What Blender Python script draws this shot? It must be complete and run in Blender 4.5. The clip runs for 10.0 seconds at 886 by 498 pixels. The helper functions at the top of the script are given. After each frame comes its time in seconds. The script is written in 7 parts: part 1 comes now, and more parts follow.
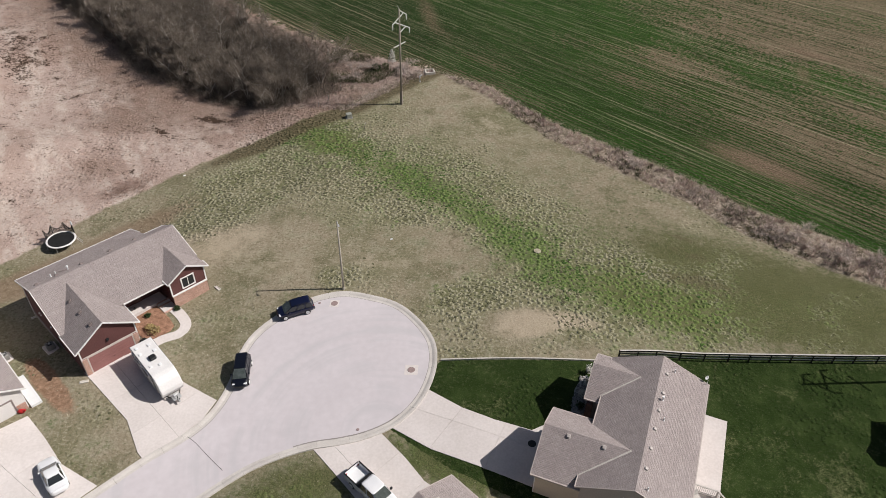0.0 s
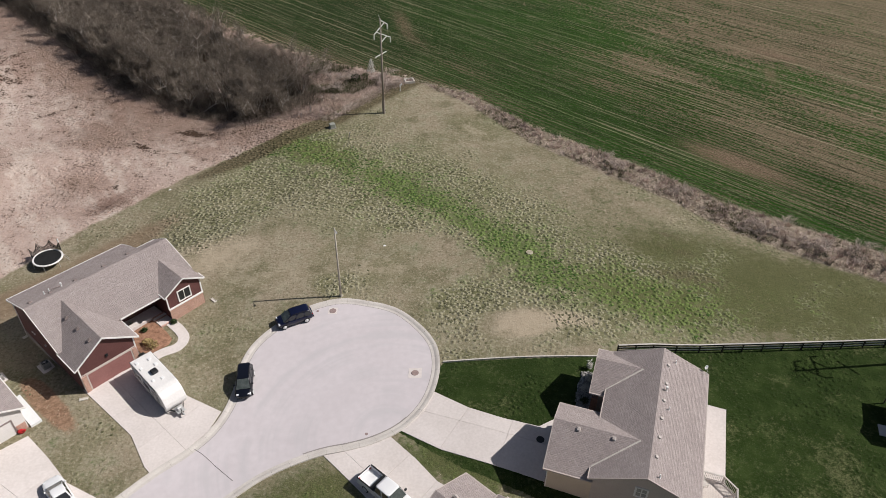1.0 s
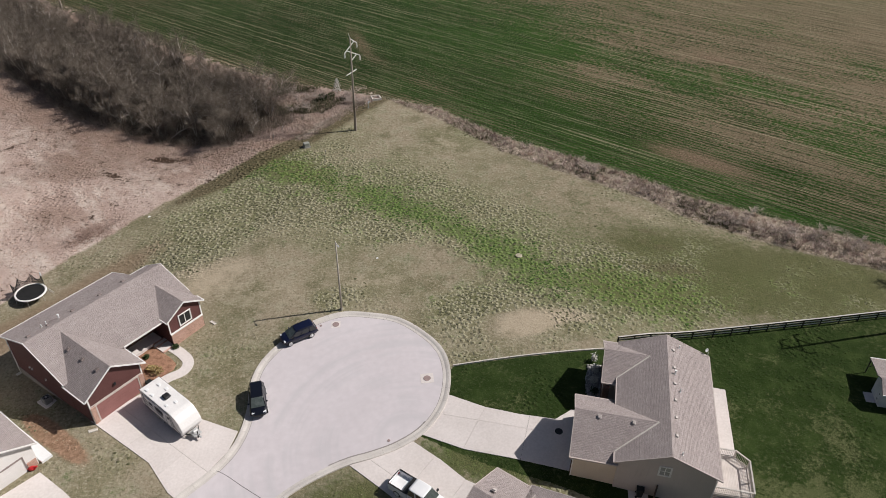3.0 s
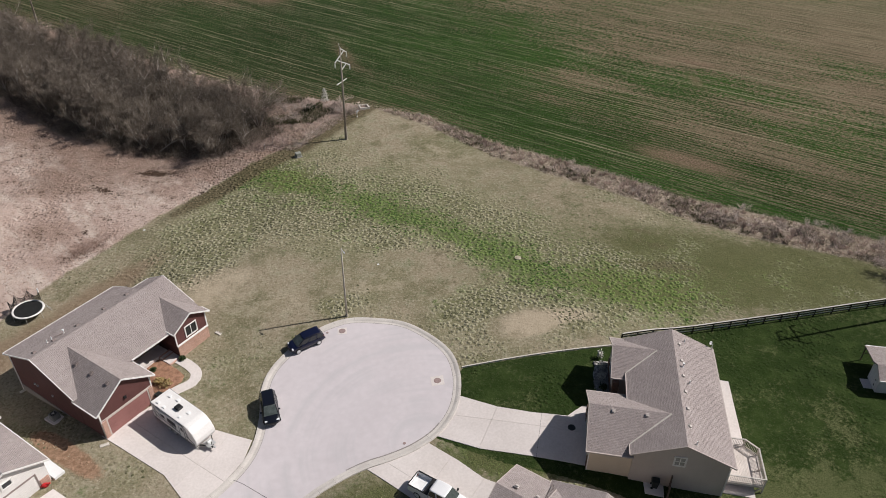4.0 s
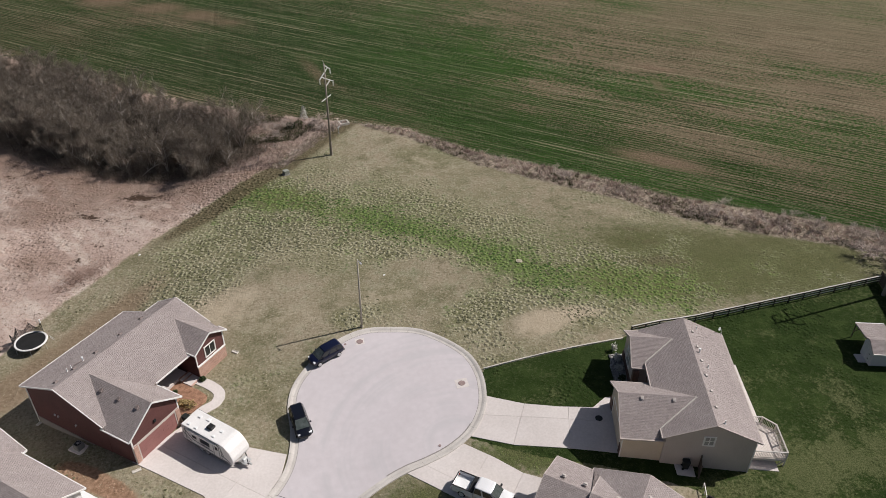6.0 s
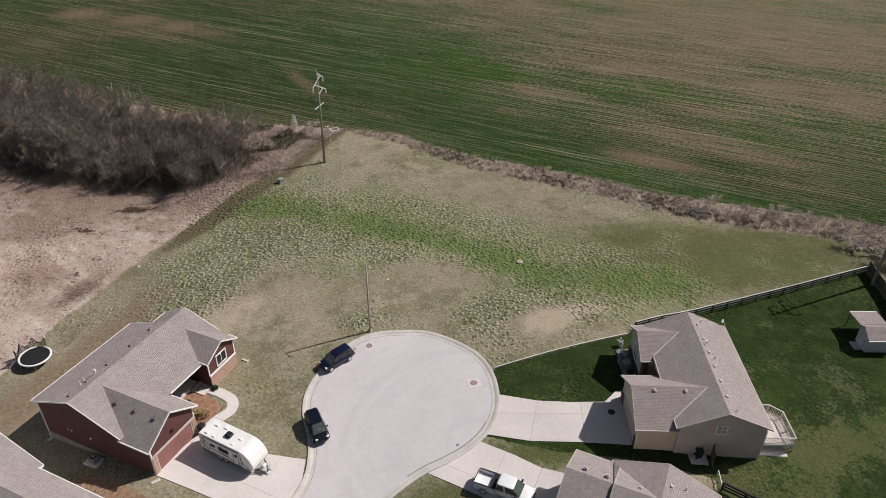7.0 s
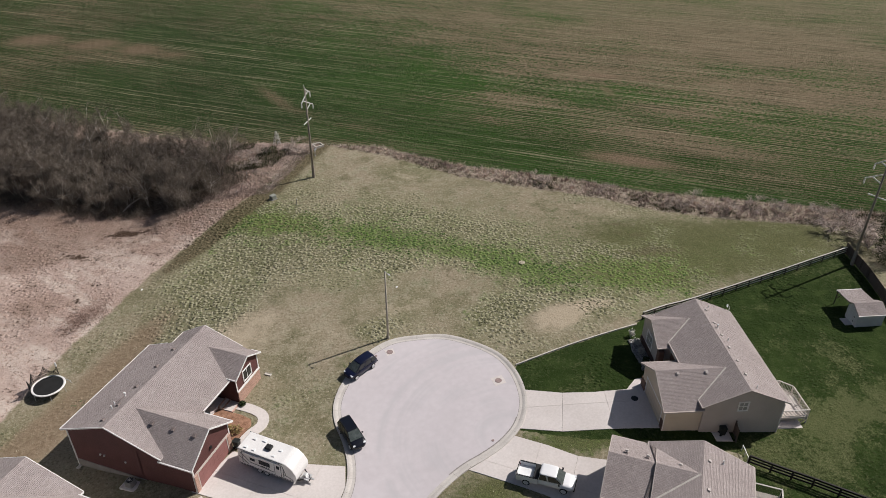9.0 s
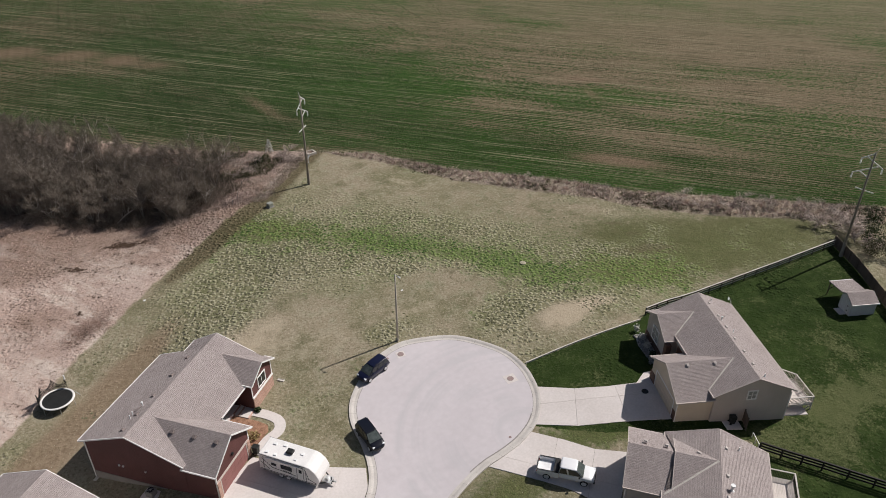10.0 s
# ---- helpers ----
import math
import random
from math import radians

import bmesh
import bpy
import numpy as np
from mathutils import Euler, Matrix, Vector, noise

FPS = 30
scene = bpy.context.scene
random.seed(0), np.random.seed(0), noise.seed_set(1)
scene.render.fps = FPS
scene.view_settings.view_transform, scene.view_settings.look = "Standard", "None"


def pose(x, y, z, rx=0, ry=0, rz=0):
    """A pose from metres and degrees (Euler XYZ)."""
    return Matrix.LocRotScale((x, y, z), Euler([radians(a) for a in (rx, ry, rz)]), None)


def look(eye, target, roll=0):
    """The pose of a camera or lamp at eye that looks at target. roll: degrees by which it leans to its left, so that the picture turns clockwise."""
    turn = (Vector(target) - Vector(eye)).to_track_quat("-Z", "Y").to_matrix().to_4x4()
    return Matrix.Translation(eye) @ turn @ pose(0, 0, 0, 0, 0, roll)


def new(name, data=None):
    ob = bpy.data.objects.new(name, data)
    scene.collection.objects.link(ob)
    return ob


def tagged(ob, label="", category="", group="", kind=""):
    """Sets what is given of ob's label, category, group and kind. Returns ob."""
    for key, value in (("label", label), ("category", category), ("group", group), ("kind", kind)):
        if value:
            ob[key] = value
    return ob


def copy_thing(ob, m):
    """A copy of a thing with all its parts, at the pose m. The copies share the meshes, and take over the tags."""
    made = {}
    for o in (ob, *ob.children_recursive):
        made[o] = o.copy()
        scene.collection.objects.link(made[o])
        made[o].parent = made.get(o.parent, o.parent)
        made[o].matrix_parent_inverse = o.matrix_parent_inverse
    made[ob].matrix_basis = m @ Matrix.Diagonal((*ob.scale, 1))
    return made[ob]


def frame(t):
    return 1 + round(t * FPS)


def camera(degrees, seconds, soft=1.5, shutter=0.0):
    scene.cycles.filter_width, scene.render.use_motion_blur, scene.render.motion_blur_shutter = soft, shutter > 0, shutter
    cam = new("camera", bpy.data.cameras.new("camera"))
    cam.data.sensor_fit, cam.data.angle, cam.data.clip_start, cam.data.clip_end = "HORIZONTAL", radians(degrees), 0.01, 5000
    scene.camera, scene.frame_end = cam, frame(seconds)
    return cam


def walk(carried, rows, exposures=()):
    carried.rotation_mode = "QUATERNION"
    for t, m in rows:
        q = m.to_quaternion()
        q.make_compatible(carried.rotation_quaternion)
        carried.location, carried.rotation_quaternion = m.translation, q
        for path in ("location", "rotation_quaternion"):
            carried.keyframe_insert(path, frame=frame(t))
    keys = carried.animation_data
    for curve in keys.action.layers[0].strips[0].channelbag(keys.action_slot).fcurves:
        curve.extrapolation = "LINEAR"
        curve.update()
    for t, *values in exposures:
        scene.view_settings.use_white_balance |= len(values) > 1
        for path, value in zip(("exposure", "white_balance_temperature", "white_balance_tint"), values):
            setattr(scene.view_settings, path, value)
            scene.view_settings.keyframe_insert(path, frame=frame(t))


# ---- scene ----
cam = camera(63.2, 10.0, soft=0.65)
PATH = [
    (0, (-0.345, 1.644, 59.227), (-0.439, 3.201, 57.975), 0.8),
    (0.5, (-2.01, 0.925, 59.095), (-2.057, 2.494, 57.856), 0.9),
    (1, (-3.855, 0.192, 59.025), (-3.857, 1.773, 57.799), 0.9),
    (1.5, (-5.558, -0.563, 58.869), (-5.519, 1.029, 57.659), 1.0),
    (2, (-7.496, -1.139, 58.903), (-7.409, 0.458, 57.703), 1.0),
    (2.5, (-9.327, -1.548, 59.0), (-9.197, 0.053, 57.809), 1.0),
    (4, (-15.108, -2.681, 58.85), (-14.859, -1.069, 57.693), 0.9),
    (4.5, (-17.306, -2.946, 58.86), (-17.016, -1.333, 57.714), 0.9),
    (5, (-19.335, -3.127, 58.867), (-19.006, -1.515, 57.729), 0.8),
    (5.5, (-21.499, -3.224, 58.907), (-21.131, -1.614, 57.778), 0.8),
    (7, (-27.975, -3.382, 59.044), (-27.493, -1.785, 57.941), 0.6),
    (7.5, (-30.214, -3.32, 59.058), (-29.693, -1.729, 57.964), 0.5),
    (8, (-32.274, -3.26, 59.147), (-31.719, -1.676, 58.06), 0.3),
    (8.5, (-34.534, -3.129, 59.124), (-33.94, -1.552, 58.046), 0.2),
    (9, (-36.742, -2.935, 59.159), (-36.112, -1.367, 58.089), 0.1),
    (9.5, (-39.136, -2.658, 59.179), (-38.466, -1.101, 58.117), 0.1),
    (10, (-41.4, -2.365, 59.228), (-40.694, -0.818, 58.174), -0.0),
]
walk(cam, [(t, look(eye, target, roll)) for t, eye, target, roll in PATH])

# ---- light ----
SUN_DIR = Vector((10.4, 1.0, 10.3)).normalized()
world = bpy.data.worlds.new("sky")
scene.world = world
world.use_nodes = True
wn = world.node_tree.nodes
sky = wn.new("ShaderNodeTexSky")
sky.sky_type, sky.sun_disc = "NISHITA", False
sky.sun_elevation = math.asin(SUN_DIR.z)
sky.sun_rotation = math.atan2(SUN_DIR.x, SUN_DIR.y)
sky.air_density, sky.dust_density = 1.0, 2.2
bg = wn["Background"]
bg.inputs["Strength"].default_value = 0.046
world.node_tree.links.new(sky.outputs[0], bg.inputs["Color"])
sun_data = bpy.data.lights.new("sun", "SUN")
sun_data.energy, sun_data.angle, sun_data.color = 4.7, radians(0.53), (1.0, 0.955, 0.915)
sun = new("sun", sun_data)
sun.matrix_world = look(SUN_DIR * 200, (0, 0, 0))

# ---- lie of the land ----
CONTROL = np.array([(-16, 66, .05), (-17, 64, -.15), (-6.6, 54.2, -.1), (-8, 45.5, .05), (-15.3, 43, -.3), (-24, 53, -.95), (-27.3, 50, -1.3),
                    (-31, 44, -1.2), (-41, 51.5, -.75), (-35.6, 62.3, -.3), (-53, 61.8, -2.4), (-57.6, 75.4, -3.0),
                    (-53, 88.6, -1.9), (-42, 96.5, -.95), (-49, 108.4, -2.2), (-23, 109.4, 0), (-14.5, 114.7, .3),
                    (5.7, 39.7, 1.2), (6, 46, 1.15), (18.6, 36.4, .45), (22.4, 35.4, -.25), (25.2, 45.6, -.75), (7, 57.3, .5), (25, 81, .15),
                    (52.7, 57.1, -.2), (42, 47, -.5), (56, 152, -.2), (-10, 39, .0), (11.5, 37, .8), (-16, 72, .1), (0, 76, 0),
                    (-75, 118, -2.4), (-30, 38, -1.0), (15, 30, -1.0), (0, 47.5, .9)])


def gzs(x, y):
    """Ground heights for arrays of places."""
    x, y = np.asarray(x, float), np.asarray(y, float)
    top, low = np.zeros(x.shape), np.full(x.shape, 0.03)
    for a, b, c in CONTROL:
        w = np.exp(-((x - a) ** 2 + (y - b) ** 2) / (2 * 6.5 ** 2))
        top, low = top + w * c, low + w
    return top / low


def gz(x, y):
    return float(gzs(x, y))


# ---- materials ----
def mat(name, c1, c2, scale=1.0, rough=0.8, bump=0.2, fine=25.0, metal=0.0, coord="Object", spec=0.3, random=0.0, stretch=(1, 1, 1), coat=0.0):
    """Two colours mixed by coarse and fine noise, with fine relief; random shifts the value from object to object."""
    m = bpy.data.materials.new(name)
    m.use_nodes = True
    n, l = m.node_tree.nodes, m.node_tree.links
    p = n["Principled BSDF"]
    p.inputs["Roughness"].default_value, p.inputs["Metallic"].default_value = rough, metal
    p.inputs["Specular IOR Level"].default_value = spec
    p.inputs["Coat Weight"].default_value = coat
    p.inputs["Coat Roughness"].default_value = 0.05
    p.inputs["Diffuse Roughness"].default_value = 0.2 if rough > 0.8 else 0.0
    tc = n.new("ShaderNodeTexCoord")
    mp = n.new("ShaderNodeMapping")
    mp.inputs["Scale"].default_value = stretch
    l.new(tc.outputs[coord], mp.inputs["Vector"])
    a, b = n.new("ShaderNodeTexNoise"), n.new("ShaderNodeTexNoise")
    a.inputs["Scale"].default_value, a.inputs["Detail"].default_value = scale, 6
    b.inputs["Scale"].default_value, b.inputs["Detail"].default_value = fine, 4
    for t in (a, b):
        l.new(mp.outputs[0], t.inputs["Vector"])
    add = n.new("ShaderNodeMath")
    add.operation = "MULTIPLY_ADD"
    add.inputs[1].default_value = 0.5
    l.new(b.outputs[0], add.inputs[0])
    half = n.new("ShaderNodeMath")
    half.operation = "MULTIPLY"
    half.inputs[1].default_value = 0.5
    l.new(a.outputs[0], half.inputs[0])
    l.new(half.outputs[0], add.inputs[2])
    ramp = n.new("ShaderNodeValToRGB")
    ramp.color_ramp.elements[0].position, ramp.color_ramp.elements[1].position = 0.36, 0.64
    ramp.color_ramp.elements[0].color, ramp.color_ramp.elements[1].color = (*c1, 1), (*c2, 1)
    l.new(add.outputs[0], ramp.inputs[0])
    out = ramp.outputs[0]
    if random:
        info = n.new("ShaderNodeObjectInfo")
        isl = n.new("ShaderNodeNewGeometry")
        s = n.new("ShaderNodeMath")
        s.operation = "ADD"
        l.new(info.outputs["Random"], s.inputs[0])
        l.new(isl.outputs["Random Per Island"], s.inputs[1])
        r = n.new("ShaderNodeMapRange")
        r.inputs["From Max"].default_value = 2.0
        r.inputs["To Min"].default_value, r.inputs["To Max"].default_value = 1 - random, 1 + random
        l.new(s.outputs[0], r.inputs[0])
        h = n.new("ShaderNodeHueSaturation")
        l.new(r.outputs[0], h.inputs["Value"])
        l.new(out, h.inputs["Color"])
        out = h.outputs[0]
    l.new(out, p.inputs["Base Color"])
    if bump:
        bp = n.new("ShaderNodeBump")
        bp.inputs["Strength"].default_value, bp.inputs["Distance"].default_value = bump, 0.02
        l.new(b.outputs[0], bp.inputs["Height"])
        l.new(bp.outputs[0], p.inputs["Normal"])
    return m


def shingle_mat(name, c1, c2):
    """Asphalt shingles in courses, laid out in metres along the roof's UV map."""
    m = mat(name, c1, c2, scale=0.5, fine=2.6, rough=0.95, bump=0.0, spec=0.1)
    n, l = m.node_tree.nodes, m.node_tree.links
    p = n["Principled BSDF"]
    p.inputs["Diffuse Roughness"].default_value = 0.1
    old = p.inputs["Base Color"].links[0].from_socket
    uv = n.new("ShaderNodeUVMap")
    br = n.new("ShaderNodeTexBrick")
    br.inputs["Scale"].default_value = 1.0
    br.inputs["Brick Width"].default_value, br.inputs["Row Height"].default_value = 0.26, 0.15
    br.inputs["Mortar Size"].default_value, br.inputs["Mortar Smooth"].default_value = 0.014, 0.3
    br.inputs["Color1"].default_value, br.inputs["Color2"].default_value = (0.62, 0.60, 0.58, 1), (1.32, 1.28, 1.24, 1)
    br.inputs["Mortar"].default_value = (0.22, 0.20, 0.19, 1)
    l.new(uv.outputs[0], br.inputs["Vector"])
    mx = n.new("ShaderNodeMix")
    mx.data_type, mx.blend_type = "RGBA", "MULTIPLY"
    mx.inputs[0].default_value = 0.26
    l.new(old, mx.inputs[6])
    l.new(br.outputs["Color"], mx.inputs[7])
    l.new(mx.outputs[2], p.inputs["Base Color"])
    bp = n.new("ShaderNodeBump")
    bp.inputs["Strength"].default_value, bp.inputs["Distance"].default_value = 1.0, 0.14
    l.new(br.outputs["Color"], bp.inputs["Height"])
    l.new(bp.outputs[0], p.inputs["Normal"])
    return m


def siding_mat(name, c1, c2, pitch=0.15, brick=False):
    """Lap siding (or small brickwork) by height."""
    m = mat(name, c1, c2, scale=0.6, fine=14.0, rough=0.7, bump=0.0)
    n, l = m.node_tree.nodes, m.node_tree.links
    p = n["Principled BSDF"]
    tc = n.new("ShaderNodeTexCoord")
    sep = n.new("ShaderNodeSeparateXYZ")
    l.new(tc.outputs["Object"], sep.inputs[0])
    bp = n.new("ShaderNodeBump")
    bp.inputs["Distance"].default_value = 0.02
    if brick:
        add = n.new("ShaderNodeMath")
        l.new(sep.outputs[0], add.inputs[0])
        l.new(sep.outputs[1], add.inputs[1])
        cb = n.new("ShaderNodeCombineXYZ")
        l.new(add.outputs[0], cb.inputs[0])
        l.new(sep.outputs[2], cb.inputs[1])
        br = n.new("ShaderNodeTexBrick")
        br.inputs["Scale"].default_value = 1.0
        br.inputs["Brick Width"].default_value, br.inputs["Row Height"].default_value = 0.22, 0.075
        br.inputs["Mortar Size"].default_value = 0.008
        br.inputs["Color1"].default_value, br.inputs["Color2"].default_value = (0.7, 0.66, 0.62, 1), (1.25, 1.2, 1.15, 1)
        br.inputs["Mortar"].default_value = (1.35, 1.4, 1.45, 1)
        l.new(cb.outputs[0], br.inputs["Vector"])
        old = p.inputs["Base Color"].links[0].from_socket
        mx = n.new("ShaderNodeMix")
        mx.data_type, mx.blend_type = "RGBA", "MULTIPLY"
        mx.inputs[0].default_value = 0.8
        l.new(old, mx.inputs[6])
        l.new(br.outputs["Color"], mx.inputs[7])
        l.new(mx.outputs[2], p.inputs["Base Color"])
        l.new(br.outputs["Fac"], bp.inputs["Height"])
        bp.invert = True
        bp.inputs["Strength"].default_value = 0.5
    else:
        fr = n.new("ShaderNodeMath")
        fr.operation = "FRACT"
        dv = n.new("ShaderNodeMath")
        dv.operation = "DIVIDE"
        dv.inputs[1].default_value = pitch
        l.new(sep.outputs[2], dv.inputs[0])
        l.new(dv.outputs[0], fr.inputs[0])
        l.new(fr.outputs[0], bp.inputs["Height"])
        bp.invert = True
        bp.inputs["Strength"].default_value = 0.8
    l.new(bp.outputs[0], p.inputs["Normal"])
    return m


M = dict(
    road=mat("road_concrete", (0.545, 0.50, 0.512), (0.605, 0.558, 0.572), scale=0.12, fine=1.4, rough=0.9, bump=0.1, coord="Object"),
    concrete=mat("drive_concrete", (0.58, 0.528, 0.50), (0.68, 0.625, 0.60), scale=0.3, fine=4.0, rough=0.9, bump=0.1, random=0.05),
    curb=mat("curb_concrete", (0.50, 0.46, 0.43), (0.62, 0.58, 0.54), scale=0.8, fine=9.0, rough=0.9, bump=0.1, random=0.04),
    tar=mat("crack_tar", (0.10, 0.09, 0.09), (0.22, 0.2, 0.2), scale=2.0, fine=15, rough=0.9),
    joint=mat("joint_filler", (0.22, 0.2, 0.19), (0.34, 0.31, 0.29), scale=2.0, fine=12, rough=0.95),
    shingle=shingle_mat("shingles_brown_grey", (0.350, 0.302, 0.292), (0.412, 0.360, 0.350)),
    white=mat("white_trim", (0.72, 0.70, 0.68), (0.82, 0.80, 0.78), scale=3, rough=0.5, bump=0.0),
    tan_trim=mat("tan_trim", (0.42, 0.36, 0.33), (0.52, 0.455, 0.425), scale=3, rough=0.6, bump=0.0),
    red_siding=siding_mat("red_siding", (0.094, 0.040, 0.037), (0.128, 0.054, 0.050)),
    red_door=siding_mat("red_garage_door", (0.25, 0.115, 0.105), (0.315, 0.15, 0.138), pitch=0.5),
    brick=siding_mat("brick", (0.40, 0.245, 0.195), (0.50, 0.335, 0.275), brick=True),
    brown_brick=siding_mat("brown_brick", (0.20, 0.10, 0.075), (0.29, 0.16, 0.125), brick=True),
    tan_siding=siding_mat("tan_siding", (0.48, 0.42, 0.38), (0.56, 0.495, 0.455)),
    tan_door=siding_mat("tan_garage_door", (0.52, 0.43, 0.34), (0.60, 0.51, 0.41), pitch=0.5),
    brown_stone=siding_mat("brown_stone", (0.10, 0.055, 0.04), (0.17, 0.10, 0.08), brick=True),
    cream_siding=siding_mat("cream_siding", (0.58, 0.49, 0.39), (0.66, 0.565, 0.46)),
    pale_vent=mat("pale_vent", (0.42, 0.37, 0.35), (0.55, 0.5, 0.47), rough=0.6, bump=0),
    blind_glass=mat("blind_glass", (0.30, 0.29, 0.28), (0.42, 0.41, 0.40), scale=2, rough=0.1, bump=0, spec=0.6),
    white_siding=siding_mat("white_siding", (0.66, 0.63, 0.61), (0.76, 0.73, 0.71)),
    soffit=mat("soffit", (0.5, 0.47, 0.45), (0.6, 0.57, 0.55), rough=0.7, bump=0),
    foundation=mat("foundation", (0.22, 0.20, 0.185), (0.30, 0.275, 0.26), rough=0.9),
    vent=mat("vent_metal", (0.20, 0.16, 0.15), (0.30, 0.25, 0.235), rough=0.6, bump=0),
    pipe=mat("pipe_white", (0.7, 0.7, 0.7), (0.8, 0.8, 0.8), rough=0.4, bump=0),
    glass=mat("window_glass", (0.02, 0.022, 0.025), (0.03, 0.033, 0.036), rough=0.06, bump=0, spec=0.7),
    # uneven grey-green puts the reflected sky into the glass colour
    screen=mat("windscreen_glass", (0.04, 0.05, 0.047), (0.10, 0.115, 0.11), scale=2, rough=0.06, bump=0, spec=0.7),
    pane_glass=mat("pane_glass", (0.05, 0.06, 0.06), (0.10, 0.11, 0.11), rough=0.08, bump=0, spec=0.6),
    wood_pole=mat("pole_wood", (0.215, 0.185, 0.155), (0.37, 0.325, 0.28), scale=1.0, fine=20, rough=0.9, stretch=(3, 3, 0.3)),
    grey_pole=mat("lamp_pole", (0.34, 0.31, 0.26), (0.46, 0.42, 0.36), scale=1.0, fine=8, rough=0.7, bump=0.1),
    galv=mat("galvanised", (0.5, 0.5, 0.5), (0.66, 0.66, 0.65), rough=0.45, metal=0.6, bump=0.05),
    insulator=mat("insulator_pale", (0.55, 0.55, 0.54), (0.68, 0.68, 0.66), rough=0.35, bump=0),
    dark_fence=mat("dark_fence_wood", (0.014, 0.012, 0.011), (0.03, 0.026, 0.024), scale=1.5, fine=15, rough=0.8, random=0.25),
    rail_top=mat("weathered_and_sunlit_top", (0.46, 0.43, 0.40), (0.62, 0.585, 0.55), scale=1.5, fine=15, rough=0.9, random=0.15),
    fence_wood=mat("fence_wood", (0.10, 0.075, 0.06), (0.17, 0.13, 0.11), scale=1.2, fine=12, rough=0.9, random=0.3, stretch=(3, 3, 0.5)),
    deck=mat("deck_boards", (0.56, 0.50, 0.46), (0.70, 0.64, 0.60), scale=1, fine=12, rough=0.85, random=0.12),
    navy=mat("navy_paint", (0.004, 0.006, 0.022), (0.006, 0.008, 0.03), rough=0.3, bump=0, spec=0.35, coat=0.5),
    black_paint=mat("black_paint", (0.004, 0.005, 0.010), (0.006, 0.007, 0.013), rough=0.3, bump=0, spec=0.35, coat=0.5),
    white_paint=mat("white_paint", (0.74, 0.74, 0.75), (0.80, 0.80, 0.81), rough=0.3, bump=0, coat=0.8),
    rv_white=mat("rv_shell", (0.68, 0.66, 0.645), (0.78, 0.76, 0.745), scale=0.8, fine=6, rough=0.45, bump=0.03),
    decal=mat("decal_grey", (0.10, 0.10, 0.11), (0.14, 0.14, 0.15), rough=0.5, bump=0),
    tyre=mat("tyre", (0.012, 0.012, 0.012), (0.022, 0.022, 0.022), rough=0.85, bump=0.1),
    rim=mat("alloy_rim", (0.55, 0.55, 0.56), (0.68, 0.68, 0.68), rough=0.35, metal=0.2, bump=0),
    lens=mat("lamp_lens", (0.7, 0.72, 0.74), (0.8, 0.82, 0.84), rough=0.15, bump=0, spec=0.7),
    red_lens=mat("red_lens", (0.32, 0.012, 0.01), (0.4, 0.02, 0.015), rough=0.2, bump=0),
    black=mat("black_plastic", (0.013, 0.013, 0.014), (0.024, 0.024, 0.025), rough=0.55, bump=0.05),
    bin_black=mat("bin_plastic", (0.015, 0.017, 0.016), (0.025, 0.027, 0.026), rough=0.5, bump=0.05),
    iron=mat("cast_iron", (0.23, 0.165, 0.155), (0.33, 0.25, 0.235), scale=4, fine=30, rough=0.8, bump=0.4),
    mulch=mat("bark_mulch", (0.17, 0.085, 0.052), (0.44, 0.255, 0.17), scale=2.0, fine=14, rough=1.0, bump=1.0),
    rock=mat("landscape_rock", (0.16, 0.155, 0.15), (0.42, 0.40, 0.38), scale=4, fine=18, rough=0.9, bump=0.6, random=0.4),
    bark=mat("bark", (0.24, 0.205, 0.18), (0.46, 0.41, 0.365), scale=1.5, fine=10, rough=0.95, random=0.2),
    pale_bark=mat("pale_bark", (0.36, 0.32, 0.28), (0.56, 0.51, 0.46), scale=1.0, fine=6, rough=1.0, bump=0, random=0.3),
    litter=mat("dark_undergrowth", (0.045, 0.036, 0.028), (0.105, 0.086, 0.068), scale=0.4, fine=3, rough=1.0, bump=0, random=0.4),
    twig=mat("twigs", (0.115, 0.094, 0.074), (0.25, 0.21, 0.172), scale=0.5, fine=3, rough=1.0, bump=0, random=0.35),
    pale_wood=mat("dead_limb", (0.40, 0.36, 0.32), (0.56, 0.51, 0.46), scale=1.5, fine=9, rough=0.95, random=0.2),
    brush=mat("brush_grey", (0.33, 0.265, 0.23), (0.52, 0.43, 0.38), scale=0.25, fine=2, rough=1.0, bump=0, random=0.45),
    cane=mat("mauve_cane", (0.25, 0.188, 0.165), (0.43, 0.34, 0.31), scale=0.25, fine=2, rough=1.0, bump=0, random=0.45),
    straw=mat("dry_grass", (0.46, 0.365, 0.315), (0.62, 0.515, 0.455), scale=0.16, fine=2.0, rough=1.0, bump=0, random=0.35, coord="Object"),
    beige=mat("beige_grass", (0.29, 0.245, 0.19), (0.45, 0.39, 0.315), scale=0.2, fine=2.0, rough=1.0, bump=0, random=0.4),
    wheat=mat("young_wheat", (0.028, 0.06, 0.014), (0.055, 0.095, 0.026), scale=0.2, fine=2.0, rough=1.0, bump=0, random=0.4),
    rust_grass=mat("rust_grass", (0.33, 0.225, 0.183), (0.50, 0.375, 0.318), scale=0.2, fine=2.0, rough=1.0, bump=0, random=0.35),
    tuft=mat("grass_tuft", (0.080, 0.080, 0.040), (0.175, 0.168, 0.095), scale=0.2, fine=2.0, rough=1.0, bump=0, random=0.4),
    deep_tuft=mat("deep_tuft", (0.026, 0.062, 0.010), (0.066, 0.112, 0.026), scale=0.3, fine=2.0, rough=1.0, bump=0, random=0.4),
